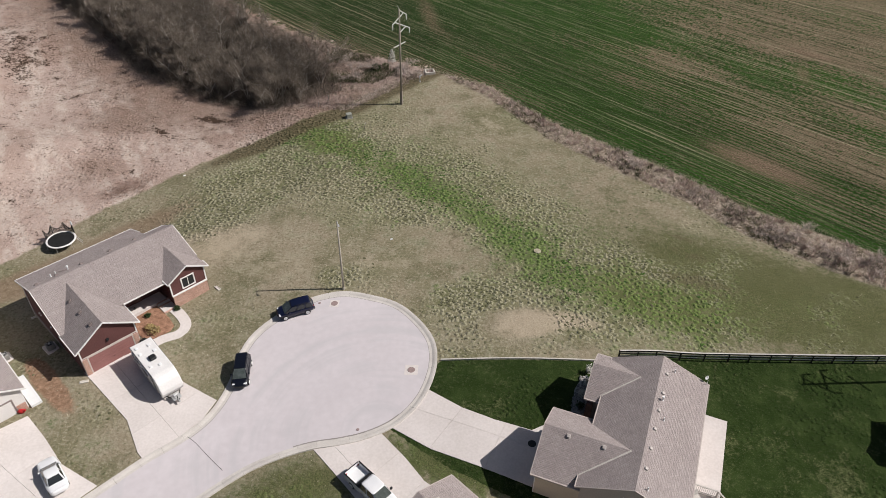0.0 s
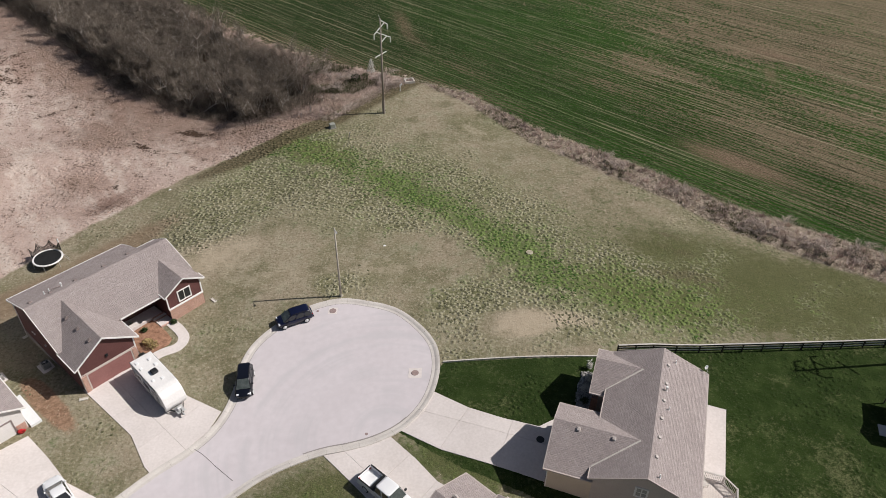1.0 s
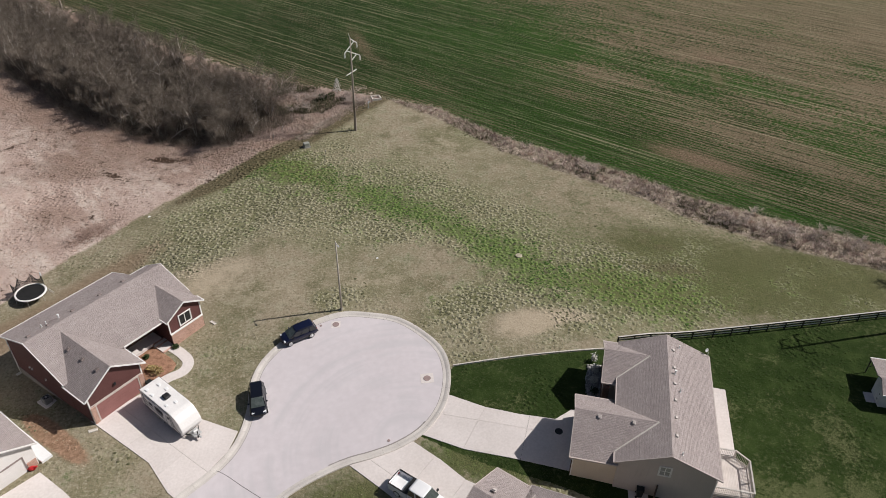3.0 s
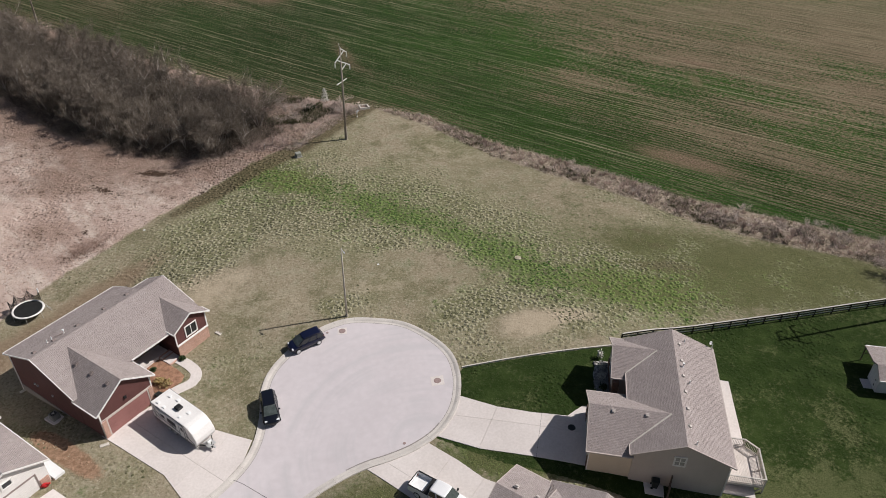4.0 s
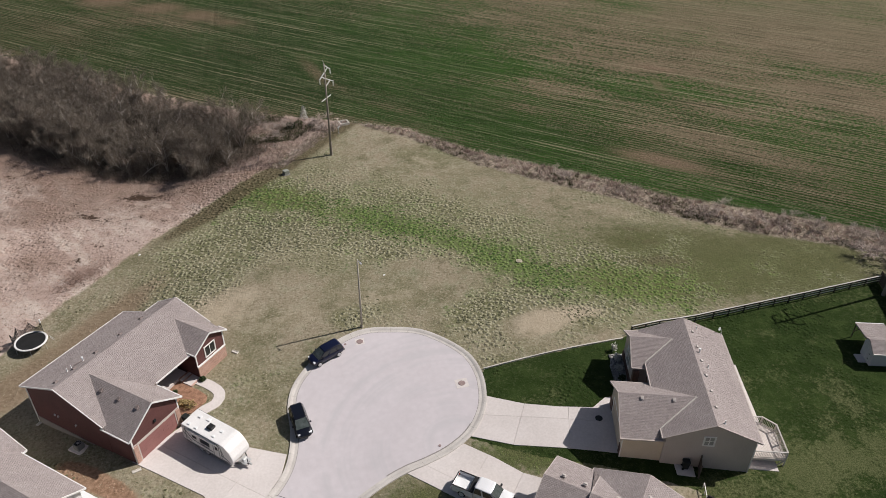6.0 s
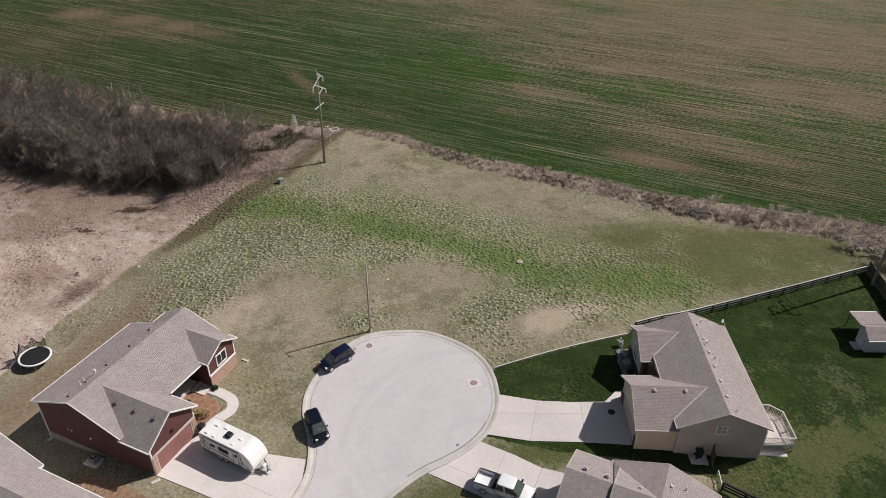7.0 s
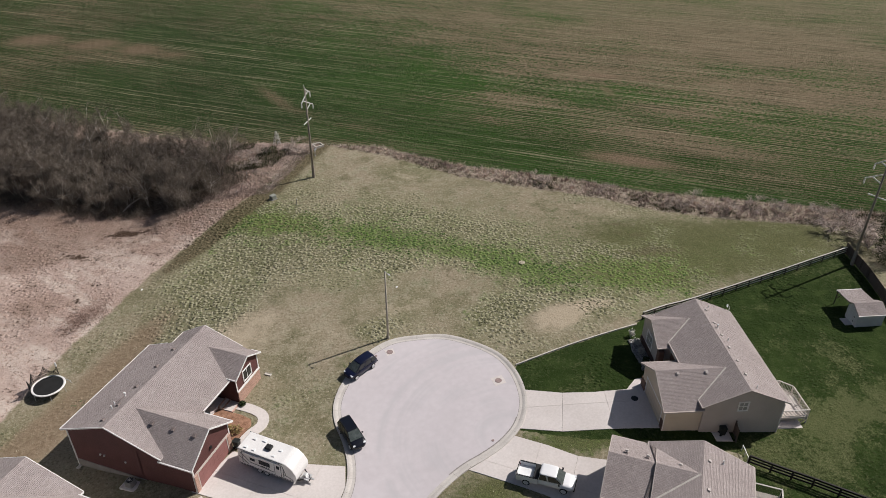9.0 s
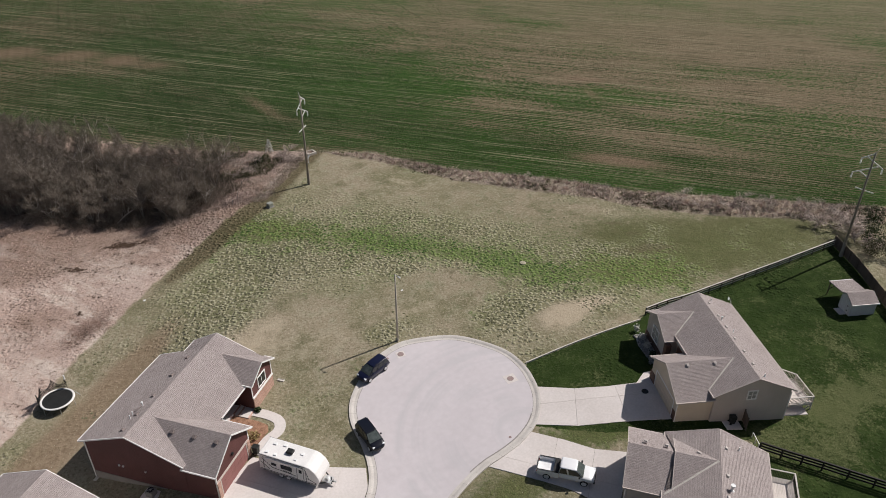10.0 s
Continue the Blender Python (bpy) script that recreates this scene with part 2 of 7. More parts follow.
    green_tuft=mat("green_tuft", (0.042, 0.105, 0.013), (0.10, 0.175, 0.032), scale=0.3, fine=2.0, rough=1.0, bump=0, random=0.4),
    lawn_blade=mat("lawn_blade", (0.027, 0.043, 0.012), (0.085, 0.098, 0.038), scale=0.3, fine=2.0, rough=1.0, bump=0, random=0.4),
    stubble=mat("grass_stubble", (0.29, 0.26, 0.185), (0.48, 0.435, 0.335), scale=0.2, fine=2.0, rough=1.0, bump=0, random=0.35),
    golden=mat("golden_grass", (0.36, 0.26, 0.115), (0.52, 0.41, 0.20), scale=2, fine=8, rough=1.0, bump=0, random=0.3),
    shrub=mat("evergreen_shrub", (0.02, 0.035, 0.012), (0.05, 0.07, 0.025), scale=2, fine=8, rough=0.95, random=0.35),
    blossom=mat("pale_shrub", (0.5, 0.48, 0.44), (0.7, 0.68, 0.64), scale=2, fine=8, rough=0.95, random=0.2),
    mesh_net=mat("safety_net", (0.01, 0.01, 0.01), (0.02, 0.02, 0.02), rough=0.8, bump=0),
    red_plastic=mat("red_plastic", (0.45, 0.02, 0.025), (0.55, 0.03, 0.035), rough=0.45, bump=0),
    ac_grey=mat("ac_metal", (0.22, 0.21, 0.2), (0.32, 0.31, 0.3), rough=0.55, metal=0.3, bump=0.1),
    util_green=mat("utility_box", (0.22, 0.23, 0.2), (0.30, 0.31, 0.28), rough=0.6, bump=0.05),
    limestone=mat("pale_stone", (0.5, 0.46, 0.41), (0.64, 0.60, 0.55), scale=2, fine=12, rough=0.95, random=0.15),
)


def scrub_marks(m, cx, cy):
    """Faint grey arcs where tyres turn round a centre."""
    n, l = m.node_tree.nodes, m.node_tree.links
    p = n["Principled BSDF"]
    old = p.inputs["Base Color"].links[0].from_socket
    tc, sub, ln = n.new("ShaderNodeTexCoord"), n.new("ShaderNodeVectorMath"), n.new("ShaderNodeVectorMath")
    sub.operation, ln.operation = "SUBTRACT", "LENGTH"
    sub.inputs[1].default_value = (cx, cy, 0)
    l.new(tc.outputs["Object"], sub.inputs[0])
    l.new(sub.outputs[0], ln.inputs[0])
    rings, patch = n.new("ShaderNodeTexNoise"), n.new("ShaderNodeTexNoise")
    rings.noise_dimensions = "1D"
    rings.inputs["Scale"].default_value, rings.inputs["Detail"].default_value = 0.55, 4
    l.new(ln.outputs["Value"], rings.inputs["W"])
    patch.inputs["Scale"].default_value, patch.inputs["Detail"].default_value = 0.16, 5
    l.new(tc.outputs["Object"], patch.inputs["Vector"])
    mul = n.new("ShaderNodeMath")
    mul.operation = "MULTIPLY"
    l.new(rings.outputs[0], mul.inputs[0])
    l.new(patch.outputs[0], mul.inputs[1])
    rg = n.new("ShaderNodeMapRange")
    rg.inputs["From Min"].default_value, rg.inputs["From Max"].default_value, rg.inputs["To Max"].default_value = 0.24, 0.36, 0.6
    l.new(mul.outputs[0], rg.inputs[0])
    mx = n.new("ShaderNodeMix")
    mx.data_type = "RGBA"
    mx.inputs[7].default_value = (0.50, 0.475, 0.485, 1)
    l.new(rg.outputs[0], mx.inputs[0])
    l.new(old, mx.inputs[6])
    l.new(mx.outputs[2], p.inputs["Base Color"])


scrub_marks(M["road"], -9.5, 46.0)


# ---- mesh helpers ----
def link(name, bm, material, parent=None, label="", smooth=False, kind=""):
    me = bpy.data.meshes.new(name)
    bm.to_mesh(me)
    bm.free()
    for m in (material if isinstance(material, (list, tuple)) else [material]):
        me.materials.append(m)
    if smooth:
        for f in me.polygons:
            f.use_smooth = True
    ob = new(name, me)
    if parent is not None:
        ob.parent = parent
    return tagged(ob, label=label, kind=kind)


def part(name, bm, material, parent, label="", smooth=False):
    return link(name, bm, material, parent, label, smooth)


def empty(name, m, label, category, group=""):
    ob = new(name)
    ob.empty_display_size = 0.3
    ob.matrix_world = m
    return tagged(ob, label, category, group)


def box(bm, x0, x1, y0, y1, z0, z1, bevel=0.0):
    vs = [bm.verts.new(p) for p in ((x0, y0, z0), (x1, y0, z0), (x1, y1, z0), (x0, y1, z0), (x0, y0, z1), (x1, y0, z1), (x1, y1, z1), (x0, y1, z1))]
    fs = [bm.faces.new([vs[i] for i in f]) for f in ((3, 2, 1, 0), (4, 5, 6, 7), (0, 1, 5, 4), (1, 2, 6, 5), (2, 3, 7, 6), (3, 0, 4, 7))]
    if bevel:
        es = {e for f in fs for e in f.edges}
        bmesh.ops.bevel(bm, geom=list(es), offset=bevel, segments=1, affect="EDGES", profile=0.5)
    return bm


def bx(x0, x1, y0, y1, z0, z1, bevel=0.0):
    return box(bmesh.new(), x0, x1, y0, y1, z0, z1, bevel)


def beam(bm, a, b, w, h=None, up=(0, 0, 1)):
    """A square-edged bar from a to b, w wide and h high."""
    a, b = Vector(a), Vector(b)
    h = h or w
    d = (b - a).normalized()
    s = d.cross(Vector(up))
    if s.length < 1e-4:
        s = d.cross(Vector((1, 0, 0)))
    s.normalize()
    u = s.cross(d).normalized()
    vs = []
    for p in (a, b):
        for i, j in ((-1, -1), (1, -1), (1, 1), (-1, 1)):
            vs.append(bm.verts.new(p + s * (i * w / 2) + u * (j * h / 2)))
    for f in ((0, 1, 2, 3), (7, 6, 5, 4), (0, 4, 5, 1), (1, 5, 6, 2), (2, 6, 7, 3), (3, 7, 4, 0)):
        bm.faces.new([vs[i] for i in f])
    return bm


def tube(bm, pts, radii, sides=8, cap=True):
    """A round tube along pts."""
    pts = [Vector(p) for p in pts]
    rings = []
    for i, p in enumerate(pts):
        d = (pts[min(i + 1, len(pts) - 1)] - pts[max(i - 1, 0)]).normalized()
        s = d.cross(Vector((0, 0, 1)))
        if s.length < 1e-3:
            s = d.cross(Vector((1, 0, 0)))
        s.normalize()
        u = s.cross(d)
        r = radii[i] if isinstance(radii, (list, tuple)) else radii
        rings.append([bm.verts.new(p + s * (r * math.cos(k * math.tau / sides)) + u * (r * math.sin(k * math.tau / sides))) for k in range(sides)])
    for a, b in zip(rings, rings[1:]):
        for k in range(sides):
            bm.faces.new((a[k], a[(k + 1) % sides], b[(k + 1) % sides], b[k]))
    if cap and sides > 2:
        bm.faces.new(rings[0][::-1])
        bm.faces.new(rings[-1])
    return bm


def prism(bm, pts, z0, z1):
    """An upright prism on a flat outline."""
    lo = [bm.verts.new((x, y, z0)) for x, y in pts]
    hi = [bm.verts.new((x, y, z1)) for x, y in pts]
    bm.faces.new(lo[::-1])
    bm.faces.new(hi)
    for i in range(len(pts)):
        j = (i + 1) % len(pts)
        bm.faces.new((lo[i], lo[j], hi[j], hi[i]))
    return bm


def drape(pts, top, depth=0.25, cell=1.5):
    """A slab with the outline pts that follows the land, its upper face that much above it."""
    bm = bmesh.new()
    vs = [bm.verts.new((x, y, 0)) for x, y in pts]
    f = bm.faces.new(vs)
    if f.normal.z < 0 or sum(a[0] * b[1] - b[0] * a[1] for a, b in zip(pts, list(pts[1:]) + [pts[0]])) < 0:
        bmesh.ops.reverse_faces(bm, faces=[f])
    bmesh.ops.triangulate(bm, faces=list(bm.faces))
    xs, ys = [p[0] for p in pts], [p[1] for p in pts]
    for lo, hi, no in ((min(xs), max(xs), (1, 0, 0)), (min(ys), max(ys), (0, 1, 0))):
        k = math.floor(lo / cell) + 1
        while k * cell < hi:
            co = (k * cell, 0, 0) if no[0] else (0, k * cell, 0)
            bmesh.ops.bisect_plane(bm, geom=list(bm.verts) + list(bm.edges) + list(bm.faces), plane_co=co, plane_no=no)
            k += 1
    rim = [e for e in bm.edges if e.is_boundary]
    ext = bmesh.ops.extrude_edge_only(bm, edges=rim)
    low = {v for v in ext["geom"] if isinstance(v, bmesh.types.BMVert)}
    for v in bm.verts:
        v.co.z = gz(v.co.x, v.co.y) + top - (depth if v in low else 0)
    bmesh.ops.recalc_face_normals(bm, faces=list(bm.faces))
    return bm


def clip(pts, p, n):
    """The part of an outline on the side of p that n points to."""
    out = []
    for a, b in zip(pts, list(pts[1:]) + [pts[0]]):
        da = (a[0] - p[0]) * n[0] + (a[1] - p[1]) * n[1]
        db = (b[0] - p[0]) * n[0] + (b[1] - p[1]) * n[1]
        if da >= 0:
            out.append(a)
        if da * db < 0:
            k = da / (da - db)
            out.append((a[0] + (b[0] - a[0]) * k, a[1] + (b[1] - a[1]) * k))
    return out


def curve(pts, steps=6, closed=False):
    """A smooth line (Catmull-Rom) through pts."""
    out, n = [], len(pts)
    for i in range(n if closed else n - 1):
        q = [pts[(i + k) % n] if closed else pts[min(max(i + k, 0), n - 1)] for k in (-1, 0, 1, 2)]
        for s in range(steps):
            t = s / steps
            out.append(tuple(0.5 * (2 * q[1][c] + (q[2][c] - q[0][c]) * t + (2 * q[0][c] - 5 * q[1][c] + 4 * q[2][c] - q[3][c]) * t * t
                             + (3 * q[1][c] - q[0][c] - 3 * q[2][c] + q[3][c]) * t ** 3) for c in (0, 1)))
    if not closed:
        out.append(tuple(pts[-1][:2]))
    return out


def offset(pts, d):
    """An open line moved d to its left."""
    out = []
    for i, p in enumerate(pts):
        a, b = pts[max(i - 1, 0)], pts[min(i + 1, len(pts) - 1)]
        tx, ty = b[0] - a[0], b[1] - a[1]
        L = math.hypot(tx, ty) or 1
        out.append((p[0] - ty / L * d, p[1] + tx / L * d))
    return out


def tri_mesh(name, tris, material, label, category="", parent=None, kind="stuff"):
    """One mesh from an array of loose triangles, shape (n, 3, 3)."""
    n = len(tris)
    me = bpy.data.meshes.new(name)
    me.vertices.add(n * 3)
    me.vertices.foreach_set("co", np.ascontiguousarray(tris, dtype=np.float32).ravel())
    me.loops.add(n * 3)
    me.loops.foreach_set("vertex_index", np.arange(n * 3, dtype=np.int32))
    me.polygons.add(n)
    me.polygons.foreach_set("loop_start", np.arange(0, n * 3, 3, dtype=np.int32))
    me.update(calc_edges=True)
    me.materials.append(material)
    ob = new(name, me)
    if parent is not None:
        ob.parent = parent
    return tagged(ob, label, category, "", kind)


def seg_dist(x, y, line):
    """Distance from places to a polyline, and the sign of the side (left is plus)."""
    best, side = np.full(x.shape, 1e9), np.ones(x.shape)
    for (ax, ay), (bx_, by_) in zip(line, line[1:]):
        dx, dy = bx_ - ax, by_ - ay
        t = np.clip(((x - ax) * dx + (y - ay) * dy) / (dx * dx + dy * dy), 0, 1)
        d = np.hypot(x - ax - t * dx, y - ay - t * dy)
        s = np.sign(dx * (y - ay) - dy * (x - ax))
        near = d < best
        best, side = np.where(near, d, best), np.where(near, s, side)
    return best, side


def poly_sd(x, y, pts):
    """Signed distance to a closed outline, plus inside."""
    d, _ = seg_dist(x, y, list(pts) + [pts[0]])
    inside = np.zeros(x.shape, bool)
    for (ax, ay), (bx_, by_) in zip(pts, list(pts[1:]) + [pts[0]]):
        if ay != by_:
            inside ^= ((ay > y) != (by_ > y)) & (x < (bx_ - ax) * (y - ay) / (by_ - ay) + ax)
    return np.where(inside, d, -d)


# ---- ground ----
TALL_EDGE = [(-110, 5), (-84, 40), (-70, 60), (-62.5, 71.5), (-58.1, 78.4), (-55.4, 82.3), (-49.1, 89), (-42, 97), (-37.4, 102), (-31.2, 108), (-24.6, 113.6), (-16.6, 123.7), (-11, 130)]
FIELD_EDGE = [(-400, 470), (-140, 234), (-92, 190), (-61, 162), (-41.6, 145.6), (-26.6, 135.8), (-11, 129), (1, 122.6), (11, 111), (23, 101.6), (30.6, 95.2), (37.6, 88.2), (45.2, 83.4), (52.6, 79), (63.6, 71.6), (92, 54), (300, -80)]
STRIP_EDGE = [(-16, 124.5), (-9.3, 127.7), (0.4, 118.4), (10.3, 105.6), (21.3, 95.4), (28.7, 89.4), (35, 82.2), (41.7, 77.1), (48.6, 73.1), (59.8, 67.1), (92, 46)]
LAWN = [(-3.98, 55.47), (5.3, 56), (14.2, 56.5), (18, 58.4), (28, 59.3), (56, 61), (54, 55.5), (48.5, 45.5), (36, 24), (22, 8), (4.93, 19.94), (12.18, 34.26), (4.52, 38.54), (-1.94, 41.66), (-8.53, 46.3), (-5.45, 49.68)]
CURB = curve([(-52, 17), (-45, 25.7), (-38.2, 33.9), (-34.6, 38.3), (-31.9, 41.6), (-29.3, 44.2), (-27.6, 46.57), (-26.7, 49.17), (-26.35, 52.3), (-26.4, 55.7), (-25.6, 58.7), (-23.6, 61.5), (-20.6, 64.3),
              (-16.5, 66.0), (-12.4, 65.5), (-9.2, 64.3), (-6.5, 61.7), (-4.59, 58.54), (-4.03, 55.17), (-4.46, 51.73), (-5.55, 48.89), (-7.53, 46.38),
              (-10.13, 44.74), (-12.75, 43.85), (-15.27, 43.29), (-17.99, 42.23), (-20.5, 40.85), (-22.8, 38.94), (-26.2, 35.37), (-31, 29.6), (-41, 17.5)], 8)
LIP = offset(CURB, -0.85)
WOODS = [(-150, 207), (-100, 161), (-77, 139), (-66, 128.5), (-54, 119.8), (-44, 115.6), (-33, 114.5), (-27.5, 119), (-31, 126.5), (-48, 142), (-71, 159.5), (-150, 233)]
DRIVES = dict(
    west=[(-42.3, 51.6), (-37.6, 55.4), (-36.1, 54.2), (-30.86, 51.1), (-26.9, 49.17), (-27.6, 46.57), (-29.3, 44.2), (-31.9, 41.6), (-32.6, 42.2), (-35.2, 45.9)],
    east=[(-4.68, 51.24), (-1, 48.9), (2.42, 47.45), (5.97, 46.38), (7.9, 47.5), (9.0, 47.35), (8.2, 46.4), (6.12, 39.93), (-3.79, 43.76), (-7.83, 46.14), (-5.55, 48.89)],
    south=[(-15.27, 43.29), (-12.75, 43.85), (-10.13, 44.74), (-8.83, 45.42), (-6.22, 42.78), (-4.12, 40.23), (-1.04, 38.03), (-6.5, 32.76), (-9.31, 37.14), (-10.97, 38.96)],
    corner=[(-45.4, 45.5), (-42.4, 43.1), (-39.3, 40.3), (-34.9, 38.3), (-38.2, 33.9), (-45, 34.5), (-51, 40.2)])


def axis(lo, hi, step, out, grow):
    v = list(np.arange(lo, hi + 1e-6, step))
    s, a = step, lo
    while a > -out:
        s *= grow
        a -= s
        v.insert(0, a)
    s, a = step, hi
    while a < out:
        s *= grow
        a += s
        v.append(a)
    return np.array(v)


gx, gy = axis(-72, 64, 0.5, 3000, 1.12), axis(26, 134, 0.5, 3500, 1.12)
GX, GY = np.meshgrid(gx, gy)
fx, fy = GX.ravel(), GY.ravel()
fz = gzs(fx, fy)


def side_dist(line):
    d, s = seg_dist(fx, fy, line)
    return d * s


def blob(cx, cy, rx, ry, turn=0.0):
    c, s = math.cos(radians(turn)), math.sin(radians(turn))
    u, v = (fx - cx) * c + (fy - cy) * s, -(fx - cx) * s + (fy - cy) * c
    return np.exp(-(u / rx) ** 2 - (v / ry) ** 2)


tall, field, lawn = side_dist(TALL_EDGE), side_dist(FIELD_EDGE), poly_sd(fx, fy, LAWN)
strip = poly_sd(fx, fy, STRIP_EDGE + [q for q in FIELD_EDGE if -12 < q[0] < 93][::-1])
woods = poly_sd(fx, fy, WOODS)
GREEN = [(-31, 105), (-27.8, 103.5), (-21.8, 100.3), (-15.5, 94.6), (-7.9, 89.4), (-3.3, 85.6), (0.5, 81.9), (5.1, 77.4), (8.2, 73.3), (12.1, 70.4), (16.9, 68.6), (24, 66)]


def spot(x, y, cx, cy, rx, ry, turn=0.0):
    c, s = math.cos(radians(turn)), math.sin(radians(turn))
    u, v = (x - cx) * c + (y - cy) * s, -(x - cx) * s + (y - cy) * c
    return np.exp(-(u / rx) ** 2 - (v / ry) ** 2)


def clumps(x, y):
    """How thickly the mown lot stands in tussocks, about 0 to 1."""
    d, _ = seg_dist(x, y, GREEN)
    v = 0.55 * np.exp(-(d / 6.5) ** 2) - 0.12
    for a in ((0.75, -24, 91, 10, 5, -12), (0.65, -13.7, 86.5, 7, 4, -30), (0.5, -6, 94, 8, 4, -40), (0.45, 4, 88.5, 8, 3.5, -40), (0.75, -1, 64.5, 3.5, 5), (0.65, 4.5, 66.5, 7, 2.4),
              (0.35, 12, 61.3, 5, 2.3), (0.7, -17, 69, 3.2, 2.2), (0.5, -35, 88, 7, 7, 45), (0.45, -38, 80, 6, 4), (0.12, 30, 74, 15, 5, -20), (-0.3, 40, 72, 12, 7), (0.16, -27, 62, 3, 7),
              (-0.8, 5, 61.8, 4.5, 2.2), (-0.7, -8, 74, 9, 4.5), (-0.3, -24, 76, 9, 3.5), (-0.5, -28, 69, 8, 4), (-0.5, 16, 93.5, 12, 4, -40), (-0.4, 22, 79.5, 5, 2.5, -20), (-0.5, 2, 107, 14, 4, -45)):
        v = v + a[0] * spot(x, y, *a[1:])
    return v


band, _ = seg_dist(fx, fy, GREEN)
along_ = np.clip((fx + 31) / 55, 0, 1)
lush = (0.62 + 0.2 * np.sin(along_ * 21)) * np.exp(-(band / 3.0) ** 2) + 0.36 * np.exp(-(band / 8.0) ** 2) + 0.75 * blob(-7.9, 89.6, 5, 1.8, -36) + 0.5 * blob(0.2, 82.2, 4, 1.6, -42) + 0.65 * blob(5.1, 77.4, 3.2, 2.4) + 0.35 * blob(13, 69.5, 7, 3, -20) + 0.45 * blob(22, 66, 8, 3.6, -18) + 0.4 * blob(34, 67, 9, 4.5) + 0.15 * blob(44, 66, 9, 5, -20) + 0.45 * blob(-27, 102, 6, 3, -30) + 0.7 * blob(-15.5, 38.5, 5, 2.5, 20) + 1.35 * blob(0.5, 41.6, 7, 2.6, -8) + 0.8 * blob(-5, 43.8, 3, 1.8)
bare = blob(6, 61.6, 5.2, 3.0, 10) + 0.6 * blob(12.5, 62.5, 4.5, 1.6, -10) - 1.3 * blob(26.8, 80.2, 2.4, 0.5, -30) - 0.8 * blob(27.8, 76.3, 3.4, 1.2, -30) - 0.95 * blob(27.5, 70.9, 6, 1.9, -15) - 0.9 * blob(-0.3, 60.6, 2.2, 1.6, 60) - 0.6 * blob(7.5, 58.8, 3.5, 0.8, 10) + 0.45 * blob(-37, 72, 9, 6) + 0.55 * blob(-33, 76, 9, 4, 20) + 0.5 * blob(-12, 72, 7, 3) + 0.5 * blob(28, 84, 8, 3, -35) + 0.45 * blob(2, 108, 9, 3, -50) + 0.4 * blob(-24, 70, 5, 3)
for rx_, ry_, rr in ((-2.1, 76.7, 1.8), (-14.5, 75.4, 1.3), (-4.5, 79.7, 1.2), (0.2, 72.0, 2.3)):
    bare -= 0.75 * np.exp(-((np.hypot(fx - rx_, fy - ry_) - rr) / 0.38) ** 2)
olive = 1.1 * blob(-27, 105, 8, 4.5, -30) + 0.6 * blob(-20, 98, 9, 3.5, -40) + 1.2 * blob(1, 41.6, 8, 2.6, -12) + 1.0 * blob(-16, 38.5, 8, 3.5, 30) + 1.35 * blob(34, 70, 18, 8.0, -18) + 0.9 * blob(48, 66, 10, 7) + 0.35 * blob(20, 88, 14, 8, -40) + 0.75 * blob(22, 67, 9, 4, -15)
dirt = 0.5 * blob(-45, 81, 10, 3.0, 48) + 0.6 * blob(-44.4, 48.6, 3.6, 1.6, -40) + 0.7 * blob(-52.5, 74.5, 10, 2.8, 50) + 0.5 * blob(-61, 66, 7, 3, 52) + 0.55 * blob(-57, 66, 5, 2.4, 50) + 0.3 * blob(23, 72.5, 5, 2.0, -20)
clay = 1.5 * blob(-45.2, 49.6, 4.8, 1.1, -40) + 0.7 * blob(-48.0, 52.2, 2.2, 0.9, -40)
swale = 1.15 * np.exp(-((tall + 1.9) / 2.2) ** 2) * np.clip((fy - 88) / 12, 0, 1)
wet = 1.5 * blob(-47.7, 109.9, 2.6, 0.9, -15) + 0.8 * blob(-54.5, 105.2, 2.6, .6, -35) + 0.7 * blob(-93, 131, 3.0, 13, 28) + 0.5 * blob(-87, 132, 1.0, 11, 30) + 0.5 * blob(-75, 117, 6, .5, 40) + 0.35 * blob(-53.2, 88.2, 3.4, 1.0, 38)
# shade beneath the trees, put into the ground colour
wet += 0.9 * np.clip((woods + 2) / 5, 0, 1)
rust = 1.5 * np.exp(-np.clip(-woods, 0, 60) / 12.0) + 0.6 * blob(-62, 108, 7, 5) + 0.5 * blob(-60, 92, 4, 6) + 0.4 * blob(-80, 100, 12, 6)
worn = 0.8 * blob(34, 42, 10, 8) + 1.7 * blob(22, 34, 13, 5) + 0.2 * blob(46, 50, 9, 7) - 1.4 * blob(54, 38, 14, 14) - 0.8 * blob(14, 58, 14, 4, -18)
def waves(k, seed):
    r, v = np.random.default_rng(seed), 0.0
    for i in range(7):
        a, p, f = r.uniform(0, math.tau), r.uniform(0, math.tau), k * r.uniform(0.5, 1.9)
        v = v + np.sin((fx * math.cos(a) + fy * math.sin(a)) * f + p)
    return v / 7


